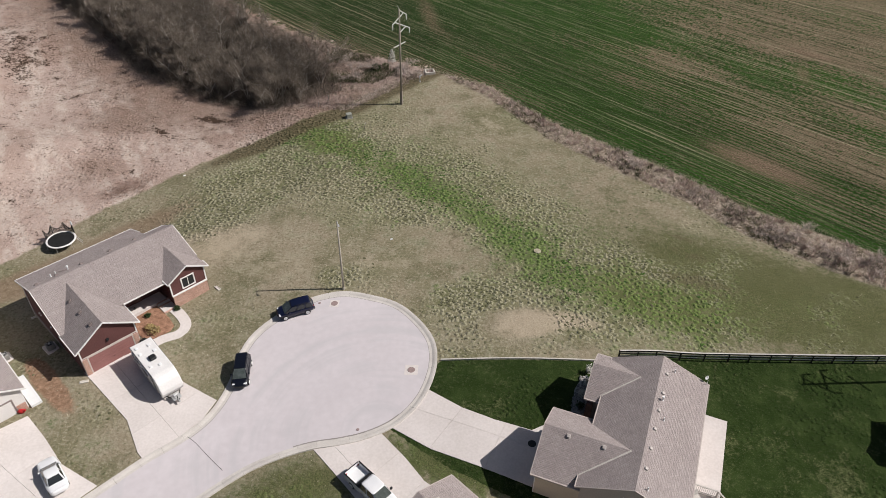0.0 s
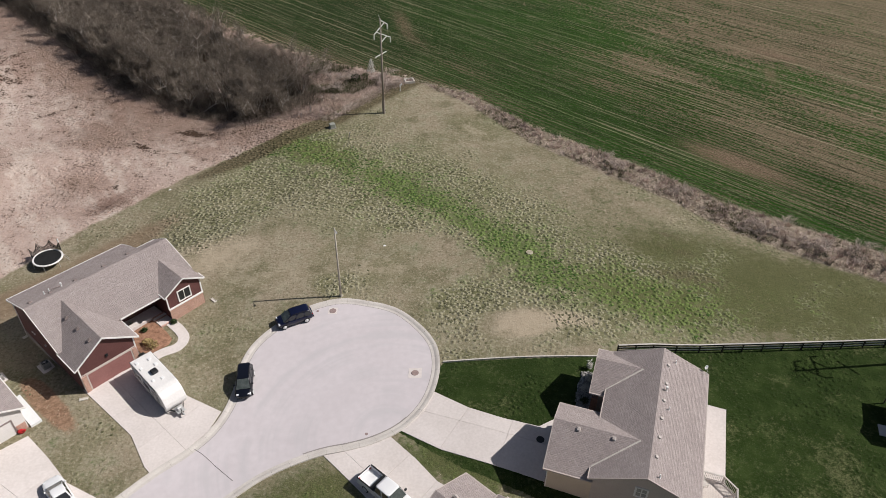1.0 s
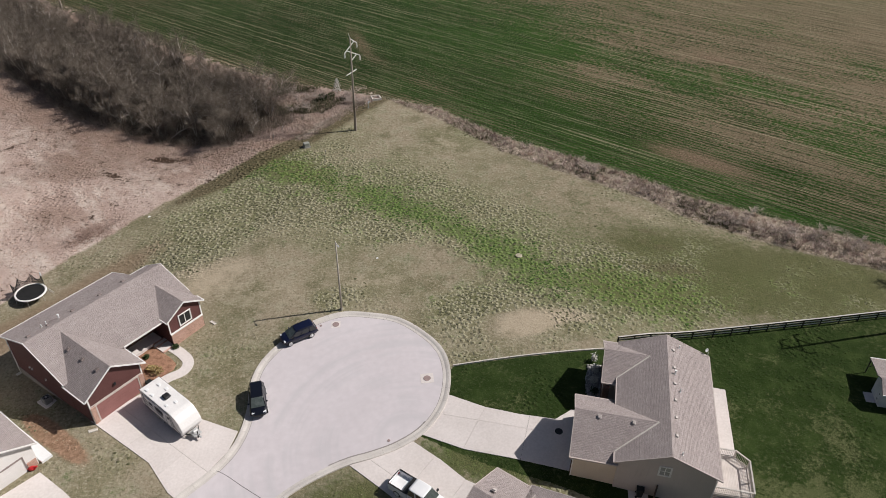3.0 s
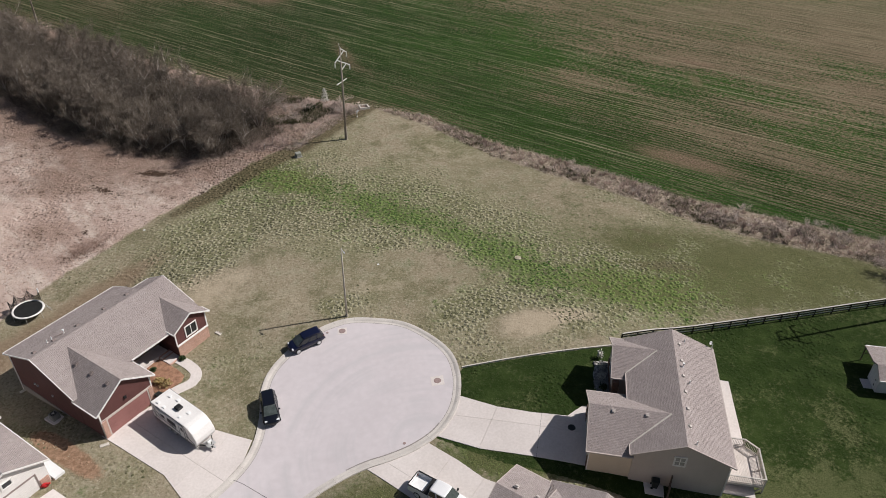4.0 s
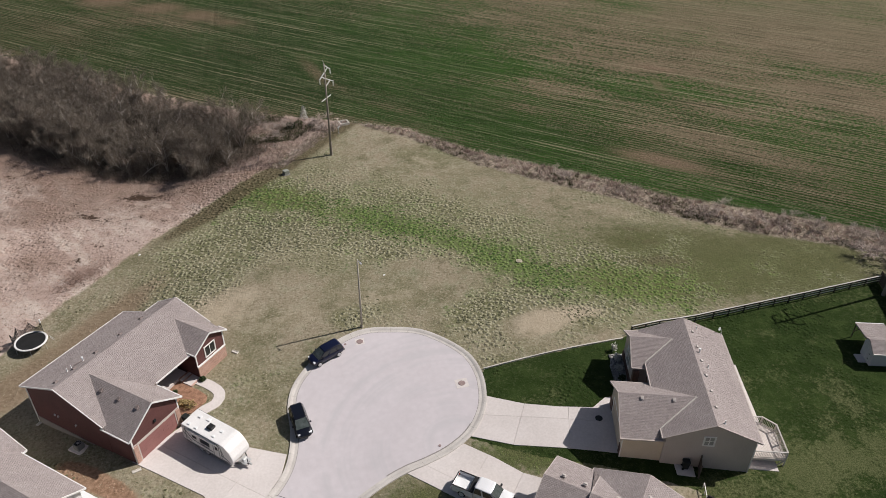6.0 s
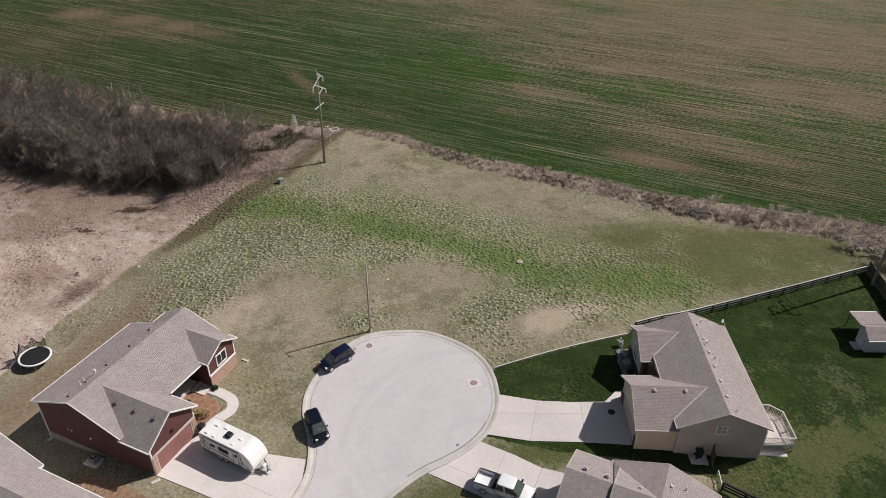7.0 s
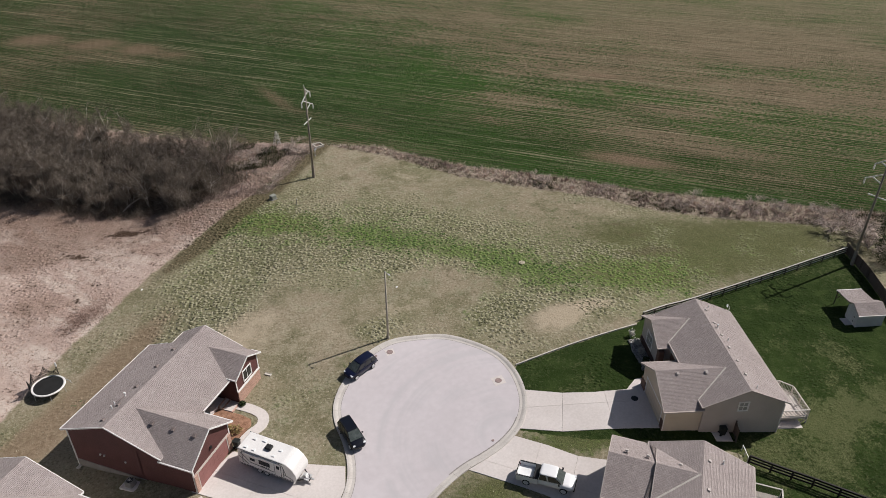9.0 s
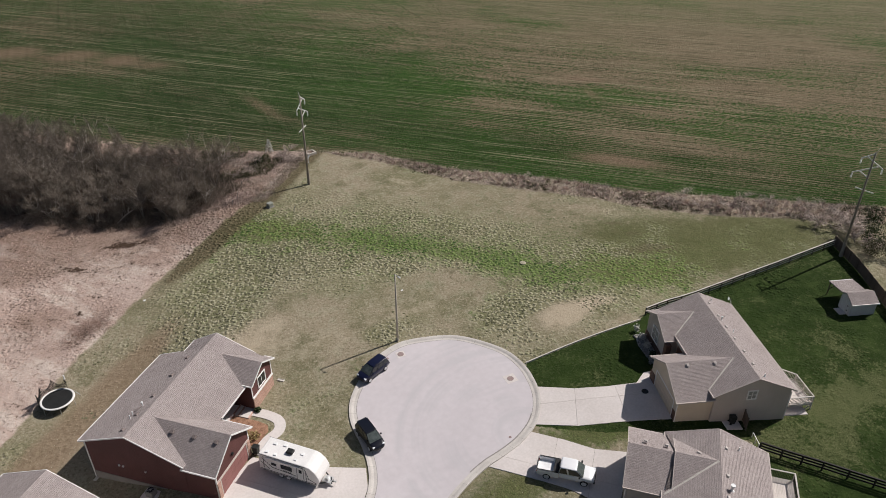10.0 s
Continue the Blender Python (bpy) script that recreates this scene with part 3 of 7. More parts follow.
tuft = clumps(fx, fy) + 0.3 * waves(0.7, 8) + 0.2 * waves(0.16, 3)
gully, _ = seg_dist(fx, fy, [(-71.1, 231.4), (-61.1, 224.8), (-44.3, 213.1), (-32.8, 200.5), (-23.5, 190.4), (-18.1, 178.4), (-15.5, 165.4), (-12.0, 151.0), (-6.5, 142.5), (2.3, 135.0)])
soil = np.exp(-(gully / np.where(fx < -25, 5.0, 2.6)) ** 2) * (np.where(fx < -25, 0.8, 0.42) + 0.9 * waves(0.09, 61)) + 0.8 * blob(64.6, 144, 7, 2.6, -41) + 0.7 * blob(60, 134, 2.0, 6, -10) + 1.0 * blob(42, 100.5, 11, 3.2, -41) + 0.5 * blob(102, 110, 8, 2.2, -30) + 0.4 * blob(71, 146, 9, 2.5, -41)
grown = sum(s_ * blob(a_, b_, r_, w_, -41) for a_, b_, r_, w_, s_ in (
    (64, 145, 16, 5, -.5), (55, 108, 14, 3.5, -.55), (45, 99, 9, 3.0, -.7), (61, 97, 12, 3, -.5), (62, 84, 6, 2, -.4), (30, 138, 14, 4, -.45), (-1.6, 135, 9, 2.2, -.7), (-58, 212, 22, 6, -.5),
    (-73, 196, 12, 4, -.3), (67, 117, 16, 4, -.45), (96, 114, 30, 12, -.35), (25, 129, 8, 2.5, -.4), (38, 137, 12, 3.5, -.4), (14, 150, 10, 2.5, -.3),
    (26, 111.5, 16, 4.0, .7), (53, 127, 9, 4, .35), (21, 120, 16, 4.5, .45), (-17, 152, 24, 9, .6), (-45, 170, 28, 12, .6), (4, 160, 26, 9, .4), (-10, 180, 30, 12, .3), (56, 78, 12, 2.2, .6), (54, 94.5, 9, 2.2, .5), (72, 192, 50, 22, -.2), (112, 150, 45, 24, -.5), (150, 190, 60, 40, -.4), (-40, 224, 40, 20, .2), (14, 128, 36, 24, .22), (-10, 200, 60, 40, .2)))
grown = grown - 0.9 * np.exp(-(np.clip(field, 0, 60) / 4.5) ** 2) * np.clip((16 - fx) / 12, 0, 1)

PAVED = np.full(fx.shape, -1e3)
for pts in (CURB, *DRIVES.values()):
    PAVED = np.maximum(PAVED, poly_sd(fx, fy, pts))
rng = np.random.default_rng(5)
rough_z = rng.normal(0, 1, fx.shape) * np.clip((np.abs(fx) < 72) * 1.0, 0, 1)
fz = fz + rough_z * np.where(tall > 0, 0.05, np.where(lawn > 0, 0.008, 0.018)) * (PAVED < -0.8)
fz = fz - 0.16 * np.clip((PAVED - 0.15) / 0.5, 0, 1)
fz = fz + np.where((tall > 0) & (field < 0), 0.12 * np.clip(tall, 0, 1), 0)

nx, ny = len(gx), len(gy)
idx = np.arange(nx * ny).reshape(ny, nx)
quads = np.stack([idx[:-1, :-1], idx[:-1, 1:], idx[1:, 1:], idx[1:, :-1]], -1).reshape(-1, 4)
gme = bpy.data.meshes.new("ground")
gme.vertices.add(nx * ny)
gme.vertices.foreach_set("co", np.stack([fx, fy, fz], -1).astype(np.float32).ravel())
gme.loops.add(len(quads) * 4)
gme.loops.foreach_set("vertex_index", quads.astype(np.int32).ravel())
gme.polygons.add(len(quads))
gme.polygons.foreach_set("loop_start", np.arange(0, len(quads) * 4, 4, dtype=np.int32))
gme.polygons.foreach_set("use_smooth", np.ones(len(quads), bool))
gme.update(calc_edges=True)
for nm, val in (("tall", tall), ("field", field), ("lawn", lawn), ("strip", strip), ("lush", lush), ("bare", bare), ("dirt", dirt), ("swale", swale), ("wet", wet), ("rust", rust), ("grown", grown), ("worn", worn), ("tuft", tuft), ("soil", soil), ("olive", olive), ("clay", clay), ("loam", np.clip((35 - fx) / 60, 0, 1))):
    gme.attributes.new(nm, "FLOAT", "POINT").data.foreach_set("value", np.asarray(val, np.float32))


def ground_mat():
    m = bpy.data.materials.new("land")
    m.use_nodes = True
    n, l = m.node_tree.nodes, m.node_tree.links
    p = n["Principled BSDF"]
    p.inputs["Roughness"].default_value, p.inputs["Specular IOR Level"].default_value = 1.0, 0.05
    geo = n.new("ShaderNodeNewGeometry")

    def noise_(scale, detail=5, stretch=None, turn=0.0, rough=0.6):
        t = n.new("ShaderNodeTexNoise")
        t.inputs["Scale"].default_value, t.inputs["Detail"].default_value = scale, detail
        t.inputs["Roughness"].default_value = rough
        src = geo.outputs["Position"]
        if stretch:
            mp = n.new("ShaderNodeMapping")
            mp.vector_type = "TEXTURE"
            mp.inputs["Rotation"].default_value = (0, 0, turn)
            mp.inputs["Scale"].default_value = stretch
            l.new(src, mp.inputs["Vector"])
            src = mp.outputs[0]
        l.new(src, t.inputs["Vector"])
        return t.outputs[0]

    def attr(name):
        a = n.new("ShaderNodeAttribute")
        a.attribute_name = name
        return a.outputs["Fac"]

    def mth(op, a, b=0.0, c=0.0):
        t = n.new("ShaderNodeMath")
        t.operation = op
        for i, v in enumerate((a, b, c)):
            if isinstance(v, (int, float)):
                t.inputs[i].default_value = v
            else:
                l.new(v, t.inputs[i])
        return t.outputs[0]

    def step(v, lo, hi):
        t = n.new("ShaderNodeMapRange")
        t.interpolation_type = "SMOOTHSTEP"
        t.inputs["From Min"].default_value, t.inputs["From Max"].default_value = lo, hi
        l.new(v, t.inputs[0])
        return t.outputs[0]

    def mix(f, a, b):
        t = n.new("ShaderNodeMix")
        t.data_type = "RGBA"
        l.new(f, t.inputs[0])
        for k, v in ((6, a), (7, b)):
            if isinstance(v, tuple):
                t.inputs[k].default_value = (*v, 1)
            else:
                l.new(v, t.inputs[k])
        return t.outputs[2]

    big, mid, small, fine = noise_(0.07, 4), noise_(0.45, 5), noise_(2.2, 4), noise_(9.0, 3)
    # mown winter grass: tan, olive, straw
    patchy, tex = noise_(0.19, 6, None, 0.0, 0.65), noise_(2.9, 4, None, 0.0, 0.7)
    c = mix(step(big, 0.38, 0.62), (0.262, 0.219, 0.156), (0.172, 0.158, 0.094))
    c = mix(mth("MULTIPLY", step(mid, 0.46, 0.62), 0.75), c, (0.295, 0.26, 0.19))
    c = mix(mth("MULTIPLY", step(patchy, 0.51, 0.66), 0.75), c, (0.135, 0.122, 0.07))
    c = mix(mth("MULTIPLY", step(tex, 0.53, 0.63), 0.55), c, (0.085, 0.085, 0.044))
    c = mix(mth("MULTIPLY", step(tex, 0.46, 0.37), 0.5), c, (0.40, 0.36, 0.275))
    c = mix(mth("MULTIPLY", step(fine, 0.55, 0.68), 0.32), c, (0.36, 0.325, 0.245))
    # spring green
    g = mth("ADD", attr("lush"), mth("MULTIPLY_ADD", small, 1.6, mth("MULTIPLY_ADD", mid, 2.8, mth("MULTIPLY_ADD", big, 0.8, -2.6))))
    green = mix(step(fine, 0.4, 0.65), (0.030, 0.080, 0.012), (0.068, 0.122, 0.030))
    c = mix(mth("MULTIPLY", step(g, 0.05, 1.35), 0.8), c, green)
    ol = mth("ADD", attr("olive"), mth("MULTIPLY_ADD", small, 1.0, mth("MULTIPLY_ADD", mid, 1.2, -1.1)))
    c = mix(mth("MULTIPLY", step(ol, 0.1, 0.9), 0.88), c, mix(step(fine, 0.38, 0.64), (0.052, 0.060, 0.022), (0.118, 0.120, 0.053)))
    # clumps: hearts paint dark grass and its shadow, rims bleached and sunlit tips
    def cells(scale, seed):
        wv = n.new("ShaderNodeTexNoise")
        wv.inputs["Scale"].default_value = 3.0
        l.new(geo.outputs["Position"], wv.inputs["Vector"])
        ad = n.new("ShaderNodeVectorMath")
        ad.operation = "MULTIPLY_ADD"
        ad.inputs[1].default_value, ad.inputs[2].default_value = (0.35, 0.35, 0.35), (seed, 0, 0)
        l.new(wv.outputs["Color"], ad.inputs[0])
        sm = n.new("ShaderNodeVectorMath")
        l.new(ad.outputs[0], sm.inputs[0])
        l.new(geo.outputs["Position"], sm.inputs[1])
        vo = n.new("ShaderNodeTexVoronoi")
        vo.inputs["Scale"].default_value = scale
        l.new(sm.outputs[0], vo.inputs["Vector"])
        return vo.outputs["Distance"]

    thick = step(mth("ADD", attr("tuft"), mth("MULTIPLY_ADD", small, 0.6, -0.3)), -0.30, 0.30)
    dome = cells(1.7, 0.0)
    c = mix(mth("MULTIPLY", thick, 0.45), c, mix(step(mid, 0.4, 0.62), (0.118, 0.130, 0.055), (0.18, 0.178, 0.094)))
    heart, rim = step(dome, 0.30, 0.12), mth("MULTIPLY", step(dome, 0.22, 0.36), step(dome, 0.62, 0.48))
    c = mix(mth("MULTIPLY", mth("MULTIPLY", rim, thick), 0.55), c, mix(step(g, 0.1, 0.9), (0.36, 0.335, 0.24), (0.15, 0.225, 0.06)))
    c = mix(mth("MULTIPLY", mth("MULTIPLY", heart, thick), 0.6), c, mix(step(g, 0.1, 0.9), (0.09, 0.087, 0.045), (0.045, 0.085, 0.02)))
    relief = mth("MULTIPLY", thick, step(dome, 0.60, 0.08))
    # bare and dirty places
    b = mth("ADD", attr("bare"), mth("MULTIPLY_ADD", small, 0.7, mth("MULTIPLY_ADD", mid, 1.1, -0.9)))
    c = mix(mth("MULTIPLY", step(b, 0.3, 0.9), 0.8), c, mix(step(fine, 0.35, 0.65), (0.36, 0.295, 0.215), (0.44, 0.37, 0.28)))
    c = mix(mth("MULTIPLY", step(b, -0.35, -0.9), 0.62), c, mix(step(fine, 0.4, 0.62), (0.075, 0.066, 0.036), (0.145, 0.122, 0.075)))
    d = mth("ADD", attr("dirt"), mth("MULTIPLY_ADD", small, 0.5, mth("MULTIPLY_ADD", mid, 0.6, -0.55)))
    c = mix(mth("MULTIPLY", step(d, 0.25, 0.75), 0.8), c, mix(step(small, 0.35, 0.65), (0.165, 0.115, 0.076), (0.25, 0.185, 0.13)))
    cl = mth("ADD", attr("clay"), mth("MULTIPLY_ADD", small, 0.5, mth("MULTIPLY_ADD", mid, 0.6, -0.55)))
    c = mix(mth("MULTIPLY", step(cl, 0.3, 0.7), 0.85), c, mix(step(small, 0.35, 0.65), (0.20, 0.115, 0.072), (0.33, 0.205, 0.14)))
    s = mth("ADD", attr("swale"), mth("MULTIPLY_ADD", mid, 0.9, -0.45))
    c = mix(mth("MULTIPLY", step(s, 0.25, 0.75), 0.9), c, mix(step(tex, 0.42, 0.6), (0.058, 0.05, 0.028), (0.15, 0.12, 0.075)))
    # watered lawn
    la = mth("ADD", attr("lawn"), mth("MULTIPLY_ADD", small, 0.5, -0.25))
    worn = noise_(0.16, 6, None, 0.0, 0.7)
    lw = mix(step(mid, 0.42, 0.7), (0.020, 0.035, 0.009), (0.034, 0.053, 0.015))
    lw = mix(step(mth("ADD", mth("MULTIPLY", big, 0.5), mth("MULTIPLY", small, 0.5)), 0.53, 0.66), lw, (0.068, 0.08, 0.034))
    lw = mix(mth("MULTIPLY", step(mth("ADD", mth("MULTIPLY_ADD", worn, 0.75, mth("MULTIPLY", tex, 0.4)), mth("MULTIPLY", attr("worn"), 0.10)), 0.62, 0.74), 0.7), lw, mix(step(fine, 0.4, 0.6), (0.058, 0.07, 0.027), (0.145, 0.147, 0.072)))
    lw = mix(mth("MULTIPLY", step(fine, 0.55, 0.72), 0.55), lw, (0.11, 0.118, 0.055))
    c = mix(step(la, -0.05, 0.05), c, lw)
    # rank dry grass
    warp = noise_(0.35, 4, (1.0, 3.2, 1.0), 0.6)
    t = mth("ADD", attr("tall"), mth("MULTIPLY_ADD", mid, 2.0, -1.0))
    tg = mix(step(big, 0.38, 0.64), (0.44, 0.345, 0.30), (0.365, 0.27, 0.228))
    tg = mix(mth("MULTIPLY", step(warp, 0.44, 0.66), 0.85), tg, (0.53, 0.45, 0.395))
    tg = mix(mth("MULTIPLY", step(small, 0.53, 0.70), 0.7), tg, (0.29, 0.205, 0.165))
    tg = mix(mth("MULTIPLY", step(fine, 0.55, 0.75), 0.5), tg, (0.54, 0.46, 0.41))
    ru = mth("ADD", attr("rust"), mth("MULTIPLY_ADD", mid, 0.9, mth("MULTIPLY_ADD", small, 0.5, -0.72)))
    tg = mix(mth("MULTIPLY", step(ru, 0.15, 0.95), 0.75), tg, mix(step(fine, 0.4, 0.65), (0.125, 0.082, 0.06), (0.25, 0.175, 0.138)))
    # wet spots, and the tree shade painted dark under the wood
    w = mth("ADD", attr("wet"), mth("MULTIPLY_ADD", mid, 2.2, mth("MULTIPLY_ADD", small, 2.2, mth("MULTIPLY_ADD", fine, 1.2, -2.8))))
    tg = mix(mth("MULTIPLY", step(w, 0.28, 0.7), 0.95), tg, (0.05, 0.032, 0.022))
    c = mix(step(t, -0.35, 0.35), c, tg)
    # rough strip between mown ground and crop
    sp = mth("ADD", attr("strip"), mth("MULTIPLY_ADD", mid, 1.6, -0.8))
    sg = mix(step(small, 0.42, 0.62), (0.20, 0.16, 0.12), (0.36, 0.30, 0.245))
    c = mix(step(sp, -0.3, 0.3), c, sg)
    # winter wheat in drilled rows
    turn = math.atan2(-0.66, 0.75)
    streak, thin = noise_(1.0, 5, (26.0, 1.9, 30.0), turn, 0.7), noise_(1.0, 5, (13.0, 0.40, 30.0), turn, 0.6)
    patch = noise_(0.028, 4, (1.6, 1.0, 1.0), turn)
    speck = noise_(1.35, 6, None, 0.0, 0.75)
    near = step(attr("field"), 14.0, 2.0)
    far = step(attr("field"), 60.0, 170.0)
    v = mth("ADD", mth("MULTIPLY_ADD", patch, 0.9, mth("MULTIPLY_ADD", streak, 0.65, 0.25)), mth("MULTIPLY_ADD", speck, 1.7, mth("MULTIPLY_ADD", near, 0.14, -0.68)))
    v = mth("ADD", v, mth("MULTIPLY_ADD", far, -0.02, mth("MULTIPLY", attr("grown"), 0.42)))
    # drilled rows: wheat on the row, soil and straw between
    sep = n.new("ShaderNodeSeparateXYZ")
    l.new(geo.outputs["Position"], sep.inputs[0])
    across = mth("MULTIPLY_ADD", sep.outputs[0], -math.sin(turn), mth("MULTIPLY", sep.outputs[1], math.cos(turn)))
    row = mth("SINE", mth("MULTIPLY_ADD", across, math.tau / 0.95, mth("MULTIPLY", streak, 4.0)))
    shown = mth("MULTIPLY_ADD", step(attr("field"), 48.0, 10.0), 0.95, 0.05)
    v = mth("ADD", v, mth("MULTIPLY", mth("MULTIPLY", row, shown), 0.24))
    soil_c = mix(attr("loam"), (0.170, 0.129, 0.086), (0.112, 0.086, 0.055))
    wheat_c = mix(attr("loam"), mix(step(patch, 0.4, 0.62), (0.016, 0.047, 0.007), (0.025, 0.066, 0.010)), mix(step(patch, 0.4, 0.62), (0.017, 0.036, 0.010), (0.026, 0.050, 0.014)))
    crop = mix(step(v, 1.05, 1.25), soil_c, wheat_c)
    crop = mix(mth("MULTIPLY", step(thin, 0.55, 0.61), 0.5), crop, (0.165, 0.15, 0.095))
    crop = mix(mth("MULTIPLY", step(thin, 0.475, 0.41), 0.72), crop, (0.018, 0.030, 0.010))
    tram = noise_(1.0, 3, (90.0, 0.40, 30.0), turn, 0.6)
    crop = mix(mth("MULTIPLY", step(tram, 0.60, 0.65), 0.7), crop, (0.31, 0.265, 0.18))
    crop = mix(mth("MULTIPLY", step(tram, 0.395, 0.35), 0.6), crop, (0.022, 0.028, 0.012))
    crop = mix(mth("MULTIPLY", step(row, -0.35, -0.9), mth("MULTIPLY", shown, 0.5)), crop, (0.022, 0.024, 0.011))
    clod, clod2 = noise_(3.1, 3, None, 0.0, 0.7), noise_(2.3, 2, None, 0.0, 0.7)
    crop = mix(mth("MULTIPLY", step(clod, 0.56, 0.66), 0.5), crop, (0.235, 0.205, 0.14))
    crop = mix(mth("MULTIPLY", step(clod2, 0.44, 0.34), 0.6), crop, (0.022, 0.032, 0.012))
    loose = mth("ADD", attr("soil"), mth("MULTIPLY_ADD", speck, 1.6, -0.8))
    crop = mix(mth("MULTIPLY", step(loose, 0.25, 0.95), 0.6), crop, mix(step(clod, 0.42, 0.6), (0.135, 0.088, 0.06), (0.235, 0.165, 0.12)))
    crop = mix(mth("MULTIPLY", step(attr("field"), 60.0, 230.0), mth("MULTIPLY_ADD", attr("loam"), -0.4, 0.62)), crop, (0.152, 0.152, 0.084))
    ragged = mth("MULTIPLY", mth("ADD", mth("MULTIPLY_ADD", mid, 1.0, mth("MULTIPLY", small, 0.6)), -0.82), mth("MULTIPLY_ADD", attr("loam"), 9.0, 1.0))
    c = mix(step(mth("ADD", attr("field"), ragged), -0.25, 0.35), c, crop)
    p.inputs["Diffuse Roughness"].default_value = 0.0
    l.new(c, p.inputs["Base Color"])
    bp = n.new("ShaderNodeBump")
    bp.inputs["Strength"].default_value, bp.inputs["Distance"].default_value = 0.7, 0.12
    l.new(mth("MULTIPLY_ADD", relief, 2.6, mth("MULTIPLY_ADD", tex, 0.8, mth("MULTIPLY", fine, 0.4))), bp.inputs["Height"])
    l.new(bp.outputs[0], p.inputs["Normal"])
    return m


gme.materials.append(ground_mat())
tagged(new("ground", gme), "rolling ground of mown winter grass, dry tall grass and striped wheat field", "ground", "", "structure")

# ---- street ----
road = link("road", drape(LIP, 0.03, 0.2), M["road"])
tagged(road, "pale worn concrete cul-de-sac street with faint tyre marks", "road", "", "structure")


def strip_on(line, w, top, material, name, parent, label=""):
    """A thin flat band along a line on the land."""
    a, b = offset(line, w / 2), offset(line, -w / 2)
    bm = bmesh.new()
    va = [bm.verts.new((x, y, gz(x, y) + top)) for x, y in a]
    vb = [bm.verts.new((x, y, gz(x, y) + top)) for x, y in b]
    for i in range(len(a) - 1):
        bm.faces.new((va[i], vb[i], vb[i + 1], va[i + 1]))
    return part(name, bm, material, parent, label)


strip_on(curve([(-28.9, 44.7), (-27.4, 43.8), (-25.6, 42.3), (-23.6, 40.7)], 8), 0.06, 0.036, M["tar"], "crack", road, "dark crack across the street")
gut = [q for q in offset(CURB, -0.95) if -17.5 < q[0] < -6.2 and q[1] < 48]
strip_on(gut, 0.13, 0.036, M["joint"], "gutter_seam", road, "dark dirty seam along the gutter")
bulb = [q for q in offset(CURB, -0.90) if q[1] > 44 and q not in gut]
strip_on(bulb, 0.05, 0.034, M["joint"], "gutter_seam", road, "thin seam between the street and its gutter")
for cx, cy, r in ((-6.75, 53.95, 0.42), (-17.05, 63.9, 0.42), (-18.85, 63.85, 0.16), (-11.29, 45.83, 0.16)):
    bm = bmesh.new()
    bmesh.ops.create_cone(bm, cap_ends=True, segments=20, radius1=r, radius2=r * 0.95, depth=0.05, matrix=pose(cx, cy, gz(cx, cy) + 0.04))
    cover = part("manhole_cover", bm, M["iron"], road, "round rusty cast iron cover")
    if r > 0.3:
        h = 0.72 if cx > -10 else 0.55
        part("collar", drape([(cx - h, cy - h), (cx + h, cy - h), (cx + h, cy + h), (cx - h, cy + h)], 0.042, 0.08), M["concrete"], road, "pale concrete collar round the cover")

curb = new("curb")
tagged(curb, "rolled concrete curb and gutter round the cul-de-sac", "curb", "", "structure")
PROFILE = ((0.0, 0.034), (0.30, 0.035), (0.48, 0.10), (0.62, 0.135), (0.85, 0.14), (0.87, -0.12))
seg = 5
for i in range(16, len(CURB) - 1, seg):
    line = CURB[i:i + seg + 1]
    if len(line) < 2:
        continue
    rows = [offset(CURB, -0.87 + u)[i:i + seg + 1] for u, z in PROFILE]
    # leave a narrow joint at one end
    bm = bmesh.new()
    grid = []
    for (u, z), row in zip(PROFILE, rows):
        row = list(row)
        row[-1] = tuple(row[-1][c] + (row[-2][c] - row[-1][c]) * 0.03 for c in (0, 1))
        grid.append([bm.verts.new((x, y, gz(x, y) + z)) for x, y in row])
    for a, b in zip(grid, grid[1:]):
        for k in range(len(a) - 1):
            bm.faces.new((a[k], b[k], b[k + 1], a[k + 1]))
    bmesh.ops.recalc_face_normals(bm, faces=list(bm.faces))
    part("curb_stone", bm, M["curb"], curb)


def slabs(name, pts, cuts, label):
    """A paved area in separate slabs with open joints."""
    root = tagged(new(name), label, "driveway", "", "structure")
    pieces = [pts]
    for p, nrm in cuts:
        g = 0.011
        nxt = []
        for q in pieces:
            for s in (1, -1):
                r = clip(q, (p[0] + nrm[0] * g * s, p[1] + nrm[1] * g * s), (nrm[0] * s, nrm[1] * s))
                if len(r) > 2:
                    nxt.append(r)
        pieces = nxt
    for q in pieces:
        part("slab", drape(q, 0.06, 0.22, 2.0), M["concrete"], root)
    return root


def nrm(a, b):
    L = math.hypot(b[0] - a[0], b[1] - a[1])
    return (-(b[1] - a[1]) / L, (b[0] - a[0]) / L)


slabs("driveway_west", DRIVES["west"], [((-39.9, 53.5), nrm((-39.9, 53.5), (-30, 45))), ((-37, 49), nrm((-37.6, 48.2), (-33.2, 52.8))), ((-32.6, 46), nrm((-34, 44.5), (-29.3, 50.2)))], "pale concrete driveway before the red house")
slabs("driveway_east", DRIVES["east"], [((0, 46.5), nrm((-6.3, 48.1), (6.4, 43.4))), ((-1.04, 48.8), nrm((-1.04, 48.8), (-4.0, 43.7))), ((3.0, 46), nrm((3.9, 47), (1.9, 41.5)))], "pale concrete driveway before the tan house")
slabs("driveway_south", DRIVES["south"], [((-10, 40.5), nrm((-12, 43.5), (-4, 35.5))), ((-9, 40.8), nrm((-7.2, 43), (-11, 38.7))), ((-6.4, 37.5), nrm((-4.6, 39.5), (-8, 35.5)))], "pale concrete driveway beneath the white pickup")
